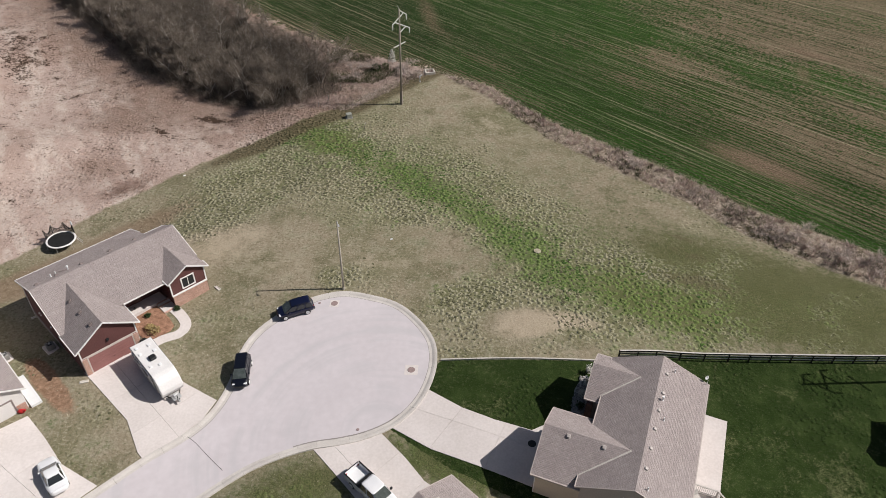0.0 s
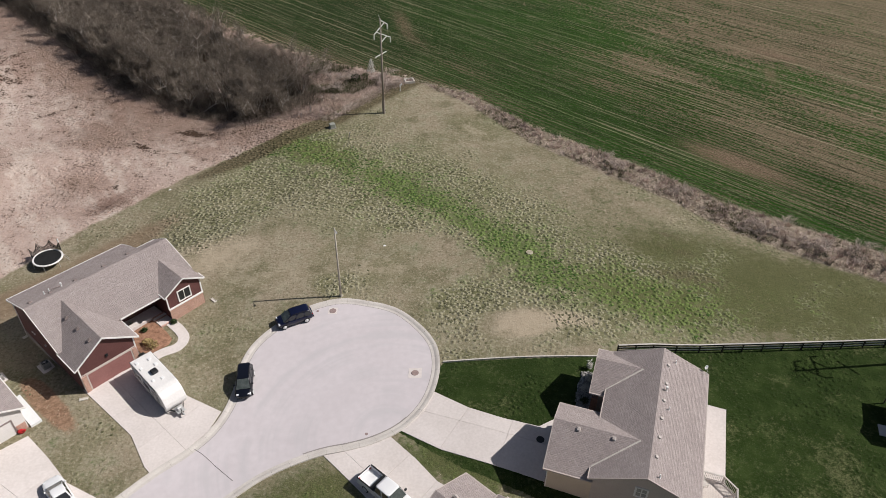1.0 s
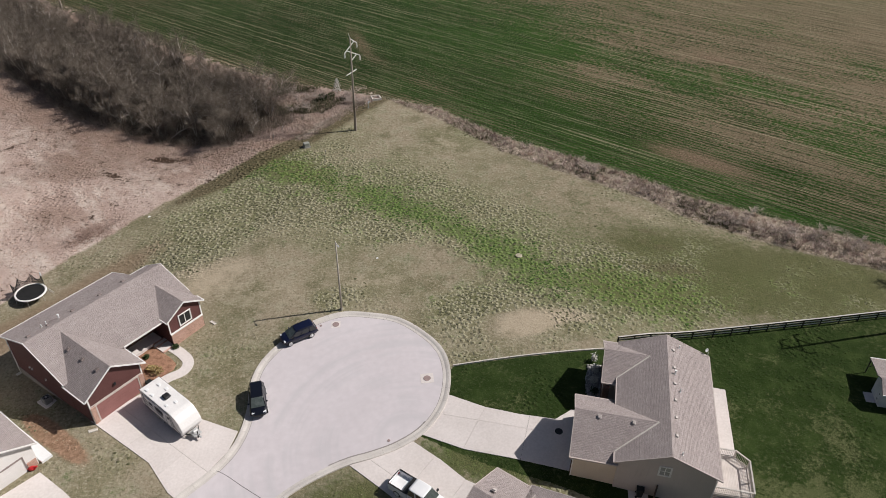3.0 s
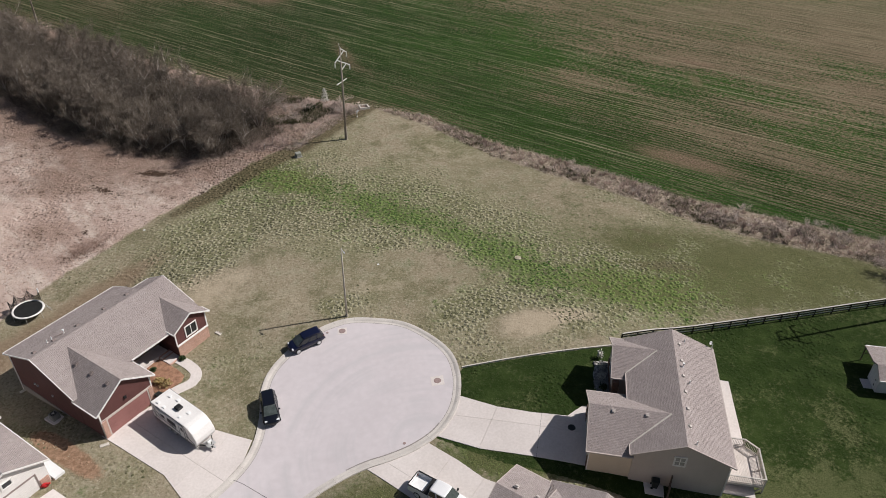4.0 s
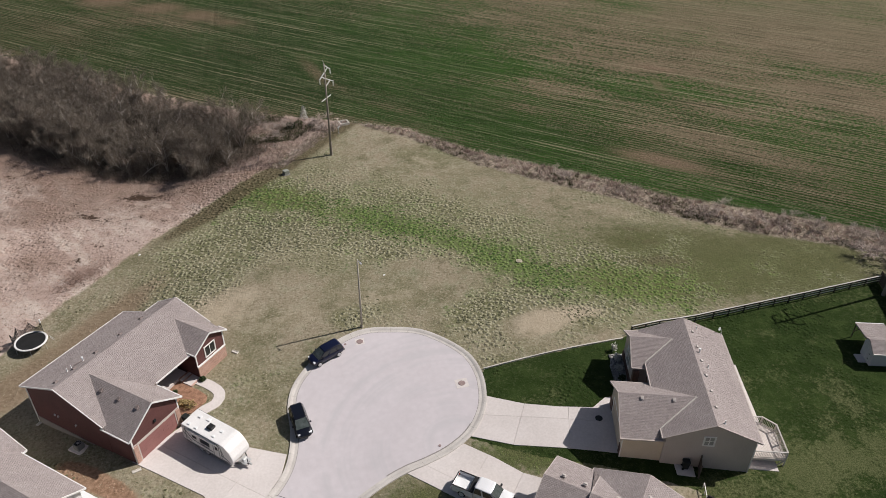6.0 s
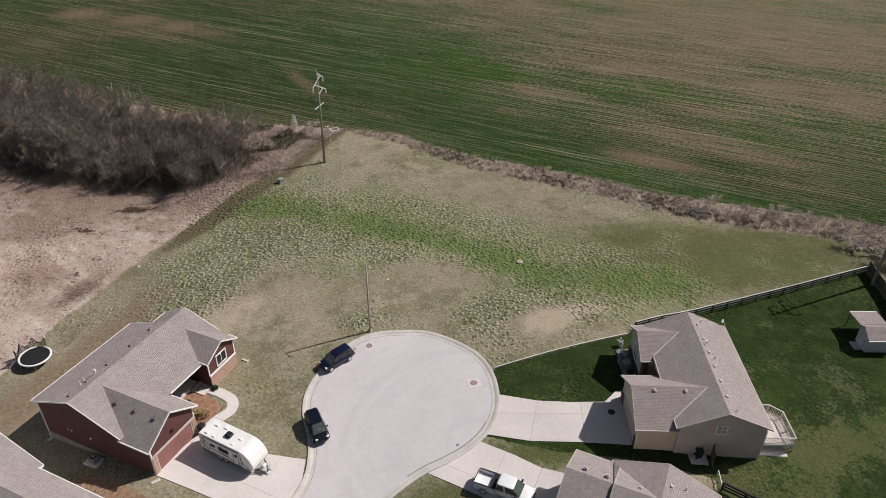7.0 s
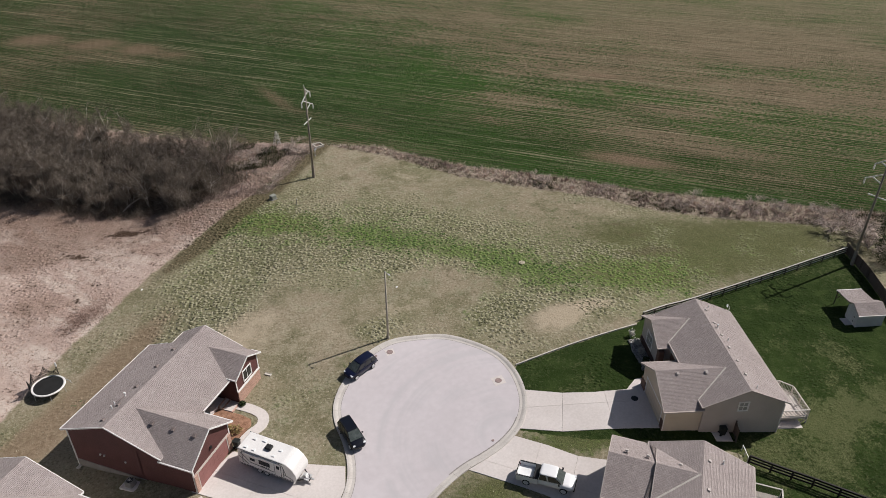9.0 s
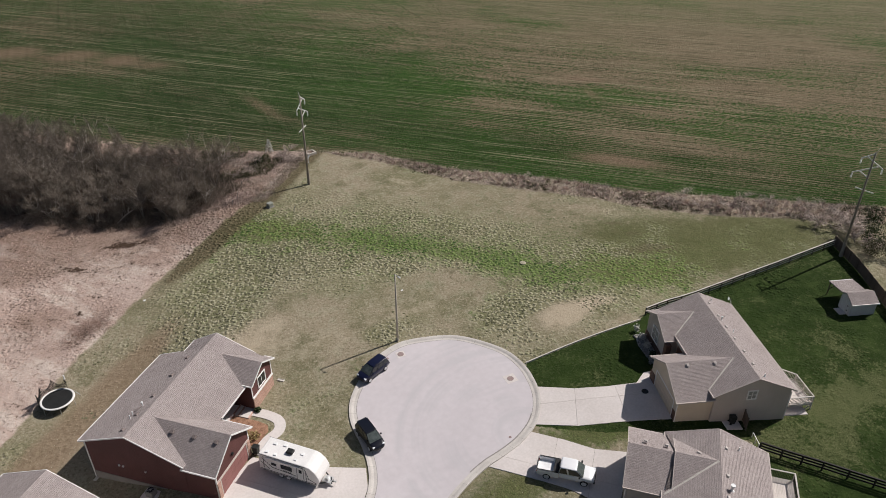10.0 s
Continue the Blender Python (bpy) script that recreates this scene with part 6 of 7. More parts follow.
dr = part("door", bx(1.05, 1.75, -1.225, -1.2, 0.75, 2.55, 0.005), M["rv_white"], rv, "white entry door in a dark frame")
for u0, u1, z0, z1 in ((1.0, 1.05, 0.7, 2.6), (1.75, 1.8, 0.7, 2.6), (1.0, 1.8, 2.55, 2.6)):
    part("frame", bx(u0, u1, -1.24, -1.2, z0, z1), M["decal"], dr)
for a, b in (((-3.0, 2.3), (-1.9, 1.3)), ((-1.9, 1.3), (0.9, 1.1)), ((2.0, 1.3), (2.9, 1.0)), ((-2.85, 2.55), (-2.85, 0.9)), ((-3.2, 1.75), (-2.2, 0.95)), ((1.95, 2.5), (2.35, 1.2)), ((2.35, 1.2), (3.2, 0.85)), ((-3.3, 0.72), (3.2, 0.72)), ((2.05, 2.3), (2.05, 0.8))):
    part("decal", beam(bmesh.new(), (a[0], -1.212, a[1]), (b[0], -1.212, b[1]), 0.02, 0.07), M["decal"], rv, "dark grey swoosh decal")
for k in range(4):
    part("lettering_bar", bx(-0.6 + k * 0.26, -0.42 + k * 0.26, -1.215, -1.2, 1.2, 1.38), M["decal"], rv, "dark lettering bar")
part("skirt", bx(-3.1, 2.85, -1.19, 1.19, 0.5, 0.62), M["decal"], rv)
for wx in (-0.95, -0.1):
    for sg in (1, -1):
        wheel(rv, wx, sg * 1.05, 0.35, 0.22, sg)
for sg in (1, -1):
    part("tow_bar", beam(bmesh.new(), (3.2, sg * 0.8, 0.5), (4.6, 0, 0.5), 0.09, 0.12), M["black"], rv, "black A-frame tow bar")
part("coupler", bx(4.5, 4.85, -0.08, 0.08, 0.46, 0.6, 0.02), M["galv"], rv)
part("jack", tube(bmesh.new(), [(4.3, 0, -0.05), (4.3, 0, 1.0)], 0.045, 7), M["black"], rv)
part("propane_cover", bx(3.7, 4.02, -0.28, 0.28, 0.55, 0.92, 0.08), M["galv"], rv, "grey propane cover")
part("tongue_step", bx(3.4, 4.4, -0.45, 0.45, 0.53, 0.57), M["galv"], rv)


# ---- yard things ----
def wheelie_bin(m, label):
    r = empty("trash_bin", m, label, "trash bin", "trash bins")
    bm = bmesh.new()
    lo = [bm.verts.new((x, y, 0.08)) for x, y in ((-0.24, -0.24), (0.24, -0.24), (0.24, 0.24), (-0.24, 0.24))]
    hi = [bm.verts.new((x, y, 1.0)) for x, y in ((-0.3, -0.33), (0.3, -0.33), (0.3, 0.33), (-0.3, 0.33))]
    bm.faces.new(lo[::-1])
    bm.faces.new(hi)
    for i in range(4):
        j = (i + 1) % 4
        bm.faces.new((lo[i], lo[j], hi[j], hi[i]))
    part("body", bm, M["bin_black"], r)
    part("lid", bx(-0.33, 0.33, -0.37, 0.35, 1.0, 1.08, 0.03), M["bin_black"], r)
    part("handle", tube(bmesh.new(), [(-0.25, 0.4, 1.0), (0.25, 0.4, 1.0)], 0.02, 6), M["bin_black"], r)
    for sg in (1, -1):
        part("wheel", tube(bmesh.new(), [(sg * 0.24, 0.26, 0.12), (sg * 0.31, 0.26, 0.12)], 0.12, 10), M["tyre"], r)
    return r


def put(x, y, turn=0.0, dz=0.0):
    return pose(x, y, gz(x, y) + dz, 0, 0, turn)


bw = (WESTP @ Vector((16.2, 6.75, 0))).xy
wheelie_bin(put(bw.x, bw.y, 50, 0.06), "black wheeled trash bin beside the garage door")
eb = world_pts(EASTP, [(-1.9, -16.0), (-2.25, -16.1), (-2.9, -15.65), (-1.0, -15.65), (-1.0, -16.9), (-2.8, -16.9)])
wheelie_bin(put(*eb[0], 70, 0.1), "black wheeled trash bin by the side door")
pad = link("equipment_pad", drape(eb[2:], 0.1, 0.25), M["concrete"])
tagged(pad, "small concrete pad by the side door", "pad")


def ac_unit(m, label):
    r = empty("air_conditioner", m, label, "air conditioner", "outdoor air conditioners")
    part("pad", bx(-1.0, 1.0, -0.68, 0.68, -0.5, 0.1, 0.02), M["concrete"], r, "pale concrete pad")
    part("cabinet", bx(-0.42, 0.42, -0.42, 0.42, 0.1, 0.85, 0.06), M["ac_grey"], r)
    part("fan_grille", tube(bmesh.new(), [(0, 0, 0.85), (0, 0, 0.88)], 0.34, 18), M["black"], r)
    part("fan_hub", tube(bmesh.new(), [(0, 0, 0.88), (0, 0, 0.92)], 0.1, 10), M["galv"], r)
    for k in range(4):
        a = k * math.pi / 4
        part("guard_bar", tube(bmesh.new(), [(-0.34 * math.cos(a), -0.34 * math.sin(a), 0.9), (0.34 * math.cos(a), 0.34 * math.sin(a), 0.9)], 0.012, 4), M["galv"], r)


wa = (WESTP @ Vector((8.25, -0.8, 0))).xy
ac_unit(put(wa.x, wa.y, -40.9), "grey outdoor air conditioner on a concrete pad")
ac_unit(put(-52.6, 53.6, -40.9), "grey outdoor air conditioner on a concrete pad")

# trampoline
tr = empty("trampoline", put(-57.0, 75.3, 20), "round black trampoline with a white rim and sagging net", "trampoline")
bm = bmesh.new()
bmesh.ops.create_cone(bm, cap_ends=True, segments=36, radius1=1.70, radius2=1.70, depth=0.02, matrix=pose(0, 0, 0.98))
part("jumping_mat", bm, M["mesh_net"], tr, "black jumping mat")
bm = bmesh.new()
n_ = 36
for k in range(n_):
    a0, a1 = k * math.tau / n_, (k + 1) * math.tau / n_
    q = [[bm.verts.new((r_ * math.cos(a), r_ * math.sin(a), z)) for r_, z in ((1.68, 0.97), (1.72, 1.03), (1.9, 1.03), (1.95, 0.96))] for a in (a0, a1)]
    for i in range(3):
        bm.faces.new((q[0][i], q[0][i + 1], q[1][i + 1], q[1][i]))
bmesh.ops.remove_doubles(bm, verts=list(bm.verts), dist=0.001)
part("rim_pad", bm, M["rv_white"], tr, "white padded rim")
part("frame", tube(bmesh.new(), [(1.9 * math.cos(k * math.tau / 24), 1.9 * math.sin(k * math.tau / 24), 0.92) for k in range(25)], 0.03, 5, False), M["galv"], tr)
for k in range(6):
    a = k * math.tau / 6 + 0.3
    c, s = math.cos(a), math.sin(a)
    part("leg", tube(bmesh.new(), [(1.9 * c, 1.9 * s, 0.92), (1.95 * c, 1.95 * s, 0.0)], 0.03, 6), M["galv"], tr)
NETA = [35, 80, 125, 165]
for a in NETA:
    c, s = math.cos(radians(a)), math.sin(radians(a))
    part("net_pole", tube(bmesh.new(), [(2.0 * c, 2.0 * s, 0.2), (2.0 * c, 2.0 * s, 2.5)], 0.035, 6), M["black"], tr)
part("pole_cap", tube(bmesh.new(), [(2.0 * math.cos(radians(35)), 2.0 * math.sin(radians(35)), 2.4), (2.0 * math.cos(radians(35)), 2.0 * math.sin(radians(35)), 2.95)], [0.12, 0.08], 7), M["pipe"], tr, "white foam pole sleeve")
bm = bmesh.new()
for a0, a1 in zip(NETA, NETA[1:]):
    steps = 20
    for i in range(steps + 1):
        t = i / steps
        a = radians(a0 + (a1 - a0) * t)
        top = 2.45 - 0.9 * math.sin(math.pi * t)
        c, s = 1.98 * math.cos(a), 1.98 * math.sin(a)
        beam(bm, (c, s, 1.0), (c, s, top), 0.045, 0.02)
        if i < steps:
            b = radians(a0 + (a1 - a0) * (i + 1) / steps)
            for f in (0.2, 0.4, 0.6, 0.8, 1.0):
                t2 = (i + 1) / steps
                z0, z1 = 1.0 + (top - 1.0) * f, 1.0 + (1.45 - 0.9 * math.sin(math.pi * t2)) * f
                beam(bm, (c, s, z0), (1.98 * math.cos(b), 1.98 * math.sin(b), z1), 0.045 if f < 1 else 0.08, 0.03)
part("net", bm, M["mesh_net"], tr, "sagging black safety net")
for x in (-0.2, 0.2):
    part("ladder_rail", tube(bmesh.new(), [(2.0, x, 0.95), (2.55, x, 0.0)], 0.025, 5), M["galv"], tr)
for f in (0.3, 0.65):
    part("ladder_rung", tube(bmesh.new(), [(2.0 + 0.55 * f, -0.2, 0.95 * (1 - f)), (2.0 + 0.55 * f, 0.2, 0.95 * (1 - f))], 0.02, 5), M["galv"], tr)

# shed with a lean-to
SHP = pose(41.75, 46.35, gz(43.5, 47), 0, 0, -17.0)
sh = empty("garden_shed", SHP, "small white garden shed with a shingle roof and open lean-to", "shed")
bm = bmesh.new()
pf = [(0, -0.3), (2.4, -0.3), (2.4, 2.1), (1.45, 2.75), (0.0, 1.95)]
r0, r1 = [bm.verts.new((0, y, z)) for y, z in pf], [bm.verts.new((3.7, y, z)) for y, z in pf]
bm.faces.new(r0)
bm.faces.new(r1[::-1])
for i in range(5):
    j = (i + 1) % 5
    bm.faces.new((r0[i], r1[i], r1[j], r0[j]))
bmesh.ops.recalc_face_normals(bm, faces=list(bm.faces))
part("wall", bm, M["white_siding"], sh)
plane(sh, [(-0.15, 1.45, 2.9), (-0.15, -0.2, 1.96), (3.85, -0.2, 1.96), (3.85, 1.45, 2.9)], (1, 0, 0), [((-0.15, -0.22, 1.96), (3.85, -0.22, 1.96))], [])
plane(sh, [(-0.15, 1.45, 2.9), (-0.15, 2.6, 2.35), (3.85, 2.6, 2.35), (3.85, 1.45, 2.9)], (1, 0, 0))
plane(sh, [(-0.1, 2.5, 2.42), (-0.1, 5.3, 2.25), (3.4, 5.3, 2.25), (3.4, 2.5, 2.42)], (1, 0, 0), [((-0.1, 5.32, 2.25), (3.4, 5.32, 2.25))])
for x in (0.05, 3.25):
    part("post", bx(x - 0.05, x + 0.05, 5.15, 5.25, -0.4, 2.15), M["fence_wood"], sh)
part("brace", beam(bmesh.new(), (0.05, 5.2, 0.9), (0.05, 4.2, 2.15), 0.07), M["fence_wood"], sh)
part("door", bx(-0.04, 0.0, 0.5, 1.9, 0.0, 1.85), M["white_siding"], sh, "white double door")
for y in (0.5, 1.2, 1.9):
    part("door_trim", bx(-0.06, -0.02, y - 0.04, y + 0.04, 0.0, 1.85), M["white"], sh)
for z in (0.5, 1.2):
    part("hinge", bx(-0.075, -0.04, 0.52, 0.75, z, z + 0.1), M["black"], sh)
part("doorstep", bx(-1.0, -0.05, 0.5, 1.9, -0.3, 0.10), M["concrete"], sh, "grey doorstep ramp")

# small things on the lot
ub = empty("utility_box", put(-23.1, 109.4, 25), "grey-green utility box on the mown grass", "utility box")
part("cabinet", bx(-0.45, 0.45, -0.4, 0.4, -0.1, 0.7, 0.05), M["util_green"], ub)
part("lid", bx(-0.48, 0.48, -0.43, 0.43, 0.7, 0.76, 0.03), M["util_green"], ub)
part("pad", bx(-0.6, 0.6, -0.5, 0.5, -0.3, 0.05), M["foundation"], ub)
for x, y, h in ((-19.9, 105.8, 1.1), (-26.3, 118.6, 1.3), (-29.0, 112.5, 1.1), (-27.7, 114.6, 1.4)):
    st_ = empty("marker_stake", pose(x, y, gz(x, y), 6, 10, 0), "short pale wooden marker stake", "stake", "marker stakes")
    part("stake", bx(-0.05, 0.05, -0.03, 0.03, -0.2, h), M["pale_wood"], st_)
    part("tip", bx(-0.05, 0.05, -0.03, 0.03, h, h + 0.12), M["pipe"], st_)
mc = empty("drain_cover", put(7.56, 75.8, 10), "low pale concrete drain cover in the grass", "drain cover")
part("slab", tube(bmesh.new(), [(0, 0, -0.15), (0, 0, 0.12)], [0.5, 0.46], 12), M["stubble"], mc)
part("lid", tube(bmesh.new(), [(0, 0, 0.12), (0, 0, 0.15)], 0.25, 12), M["stubble"], mc)
pb = empty("drain_pipe", put(-12.4, 123.6, 20), "white plastic drain pipe in the rough grass", "pipe")
part("pipe", tube(bmesh.new(), [(0, 0, -0.1), (0, 0, 1.1), (0.35, 0, 1.35)], 0.16, 9), M["pipe"], pb)
cul = empty("concrete_culvert", put(-10.9, 127.6, 15), "pale concrete box culvert at the field edge", "culvert")
for x in (-0.8, 0.8):
    part("side", bx(x - 0.12, x + 0.12, -0.8, 0.8, -0.2, 0.45), M["limestone"], cul)
for y in (-0.7, 0.7):
    part("end", bx(-0.68, 0.68, y - 0.1, y + 0.1, -0.2, 0.45), M["limestone"], cul)
rt = empty("garden_ornament", put(-46.2, 45.9, 20), "red plastic garden ornament by the garage", "ornament")
bm = bmesh.new()
bmesh.ops.create_icosphere(bm, subdivisions=2, radius=0.3, matrix=Matrix.Diagonal((1.2, 0.8, 0.9, 1)) @ pose(0, 0, 0.25))
part("body", bm, M["red_plastic"], rt, smooth=True)
part("arm", beam(bmesh.new(), (-0.55, 0.1, 0.2), (0.5, -0.2, 0.5), 0.14), M["red_plastic"], rt)
# flat black disc for the dark oval on the driveway
mt = link("rubber_mat", tube(bmesh.new(), [(0, 0, 0.0), (0, 0, 0.03)], 0.4, 24), M["black"])
mt.matrix_world = put(5.95, 44.75, 0, 0.065)
tagged(mt, "flat round black disc on the driveway", "mat")

# splash blocks below the downspouts and scraps on the grass
for x, y, a in ((-41.75, 50.35, 20), (-31.95, 65.75, -40), (-53.2, 60.9, 50)):
    sb = empty("splash_block", put(x, y, a), "pale concrete splash block below a downspout", "splash block", "splash blocks")
    part("trough", bx(-0.45, 0.45, -0.17, 0.17, -0.1, 0.06, 0.02), M["limestone"], sb)
    for sg in (1, -1):
        part("lip", bx(-0.45, 0.45, sg * 0.15 - 0.03, sg * 0.15 + 0.03, 0.06, 0.11, 0.01), M["limestone"], sb)
for x, y in ((-11.8, 76.7), (-45.5, 91.5)):
    sc_ = link("plastic_scrap", prism(bmesh.new(), [(-0.2, -0.08), (0.16, -0.12), (0.2, 0.08), (-0.08, 0.13)], 0.02, 0.08), M["pipe"])
    sc_.matrix_world = put(x, y, 25)
    tagged(sc_, "small white plastic scrap lying on the grass", "scrap", "scraps")

# planting beds
bed = link("mulch_bed", drape([(-41.4, 61.0), (-39.6, 62.8), (-38.1, 62.0), (-36.0, 60.3), (-35.05, 59.2), (-35.2, 58.3), (-36.7, 57.0), (-37.9, 57.0), (-39.4, 58.2)], 0.09, 0.3), M["mulch"])
tagged(bed, "reddish bark mulch bed in front of the porch", "planting bed", "", "structure")
rbed = link("rock_bed", drape(world_pts(EASTP, [(-6.0, 0.4), (-7.3, 0.2), (-7.7, -2.0), (-7.2, -5.6), (-5.9, -6.2)]), 0.08, 0.3), M["rock"])
tagged(rbed, "grey river rock bed below the front window", "planting bed", "", "structure")


# ---- plants ----
rng = np.random.default_rng(11)


def blades(c, nb, h, spread, width, lean, rnd=None):
    """Loose upright blades in tufts round the places c (n, 3); h: (least, most)."""
    rnd = rnd or rng
    n = len(c)
    a = rnd.uniform(0, math.tau, (n, nb))
    r = spread * np.sqrt(rnd.uniform(0, 1, (n, nb)))
    base = c[:, None, :] + np.stack([r * np.cos(a), r * np.sin(a), np.full((n, nb), -0.03)], -1)
    hh = rnd.uniform(h[0], h[1], (n, nb)) * rnd.uniform(0.7, 1.2, (n, 1))
    la = a + rnd.normal(0, 0.7, (n, nb))
    ln = np.abs(rnd.normal(0, lean, (n, nb))) * hh
    tip = base + np.stack([ln * np.cos(la), ln * np.sin(la), hh], -1)
    wa = rnd.uniform(0, math.tau, (n, nb))
    side = np.stack([np.cos(wa), np.sin(wa), np.zeros((n, nb))], -1) * width * 0.5
    return np.stack([base - side, base + side, tip], 2).reshape(-1, 3, 3)


def mounds(c, r, h, rnd=None, k=7):
    """Small uneven rounded hummocks at the places c; r, h: (least, most)."""
    rnd = rnd or rng
    n = len(c)
    a = np.arange(k) * math.tau / k + rnd.uniform(0, math.tau, (n, 1))
    rr = rnd.uniform(r[0], r[1], (n, 1)) * rnd.uniform(0.7, 1.25, (n, k))
    hh = rnd.uniform(h[0], h[1], n)
    low = c[:, None, :] + np.stack([rr * np.cos(a), rr * np.sin(a), np.full((n, k), -0.03)], -1)
    mid = c[:, None, :] + np.stack([rr * 0.62 * np.cos(a), rr * 0.62 * np.sin(a), hh[:, None] * rnd.uniform(0.6, 0.9, (n, k))], -1)
    top = np.repeat((c + np.stack([rnd.normal(0, 0.03, n), rnd.normal(0, 0.03, n), hh], -1))[:, None, :], k, 1)
    low2, mid2 = np.roll(low, -1, 1), np.roll(mid, -1, 1)
    t = np.stack([np.stack([low, low2, mid], 2), np.stack([low2, mid2, mid], 2), np.stack([mid, mid2, top], 2)], 2)
    return t.reshape(-1, 3, 3)


def wave(x, y, k, seed):
    """Smooth patchy field in 0..1 from a few crossed sines."""
    r = np.random.default_rng(seed)
    v = np.zeros(x.shape)
    for i in range(7):
        a, p, f = r.uniform(0, math.tau), r.uniform(0, math.tau), k * r.uniform(0.5, 1.9)
        v += np.sin((x * math.cos(a) + y * math.sin(a)) * f + p)
    return 0.5 + v / 7


def line_d(x, y, line):
    d, s = seg_dist(x, y, line)
    return d * s


def scatter(n, x0, x1, y0, y1):
    return rng.uniform(x0, x1, n), rng.uniform(y0, y1, n)


STRIP_POLY = STRIP_EDGE + [q for q in FIELD_EDGE if -12 < q[0] < 93][::-1]
HOUSES = [world_pts(EASTP, [(-9, 1), (8.6, 1), (8.6, -16.5), (-9, -16.5)]), world_pts(WESTP, [(-0.2, -0.4), (16.3, -0.4), (16.3, 17.2), (-0.2, 17.2)]), world_pts(SOUTHP, [(-8.6, 0.6), (8.4, 0.6), (8.4, -15), (-8.6, -15)]),
          world_pts(CORNP, [(-21, -18), (0.6, -18), (0.6, 1.2), (-21, 1.2)]), world_pts(SHP, [(-1, -0.2), (3.5, -0.2), (3.5, 5.4), (-1, 5.4)])]


def clear(x, y, gap=0.3):
    ok = np.ones(x.shape, bool)
    for pts in (CURB, *DRIVES.values(), *HOUSES, WALK + [(-41.2, 61.6)]):
        ok &= poly_sd(x, y, pts) < -gap
    return ok


def at(x, y, dz=0.0):
    return np.stack([x, y, gzs(x, y) + dz], -1)


# tussocks on the mown lot
def loose_grid(x0, x1, y0, y1, pitch, jitter):
    gx_, gy_ = np.meshgrid(np.arange(x0, x1, pitch), np.arange(y0, y1, pitch))
    gx_ = gx_ + pitch * 0.5 * (np.arange(gx_.shape[0]) % 2)[:, None]
    return gx_.ravel() + rng.normal(0, jitter, gx_.size), gy_.ravel() + rng.normal(0, jitter, gx_.size)


def on_lot(x, y, gap=-0.5):
    return (line_d(x, y, TALL_EDGE) < np.where(y > 90, -4.2, gap)) & (poly_sd(x, y, LAWN) < -0.2) & (poly_sd(x, y, STRIP_POLY) < 0) & (line_d(x, y, FIELD_EDGE) < 0) & clear(x, y)


x, y = loose_grid(-64, 60, 34, 128, 0.46, 0.26)
bd, _ = seg_dist(x, y, GREEN)
dens = np.where(x > 14, 0.55, 0.9) * clumps(x, y) + 0.7 * (wave(x, y, 0.7, 8) - 0.5) + 0.3 * (wave(x, y, 0.16, 3) - 0.5)
keep = on_lot(x, y) & (rng.uniform(0, 1, x.shape) < np.clip(1.15 * dens, 0.0, 0.9) * np.where(x > 13, 0.55, 1.0))
cx, cy = x[keep], y[keep]
cc = at(cx, cy)
gr = 0.9 * np.exp(-(bd[keep] / 4.0) ** 2) > rng.uniform(0.1, 1.3, cx.shape)
# dark tussock colour takes in the shadows between clumps
tri_mesh("grass_tussocks", mounds(cc[~gr], (0.08, 0.27), (0.012, 0.055)), M["tuft"], "dark olive grass tussocks scattered over the mown lot", "grass")
tri_mesh("pale_tussocks", blades(cc[~gr][::2] + np.stack([rng.normal(0, 0.3, len(cc[~gr][::2])), rng.normal(0, 0.3, len(cc[~gr][::2])), np.zeros(len(cc[~gr][::2]))], -1), 3, (0.02, 0.045), 0.5, 0.06, 2.8), M["stubble"], "bleached grass tussocks scattered over the mown lot", "grass")
tri_mesh("dark_green_tussocks", mounds(cc[gr], (0.08, 0.30), (0.015, 0.065)), M["deep_tuft"], "deep green grass tussocks in a damp band", "grass")
# lighter mounds to the east paint the tussocks' sunlit side
tri_mesh("green_tussocks", np.concatenate([mounds(cc[gr][::4] + (0.3, 0.1, 0.0), (0.06, 0.18), (0.02, 0.06)), blades(cc[gr][::2], 3, (0.04, 0.09), 0.5, 0.07, 1.8)]), M["green_tuft"], "fresh green grass tussocks with painted sunlit sides in a damp band", "grass")
x, y = scatter(30000, -64, 60, 34, 128)
lot = (line_d(x, y, TALL_EDGE) < np.where(y > 90, -3.8, 0)) & (poly_sd(x, y, LAWN) < -0.2) & (poly_sd(x, y, STRIP_POLY) < 0) & (line_d(x, y, FIELD_EDGE) < 0) & clear(x, y)
x, y = x[lot], y[lot]
tri_mesh("straw_stubble", blades(at(x, y), 4, (0.03, 0.08), 0.25, 0.07, 1.6), M["stubble"], "bleached grass stubble over the mown lot", "grass")
# lawn
x, y = scatter(14000, -9, 58, 22, 61)
k = (poly_sd(x, y, LAWN) > 0.2) & clear(x, y) & (wave(x, y, 0.25, 21) + rng.normal(0, 0.2, x.shape) > 0.42)
tri_mesh("lawn_grass", blades(at(x[k], y[k]), 5, (0.04, 0.10), 0.2, 0.10, 0.7), M["lawn_blade"], "short green lawn grass", "grass")

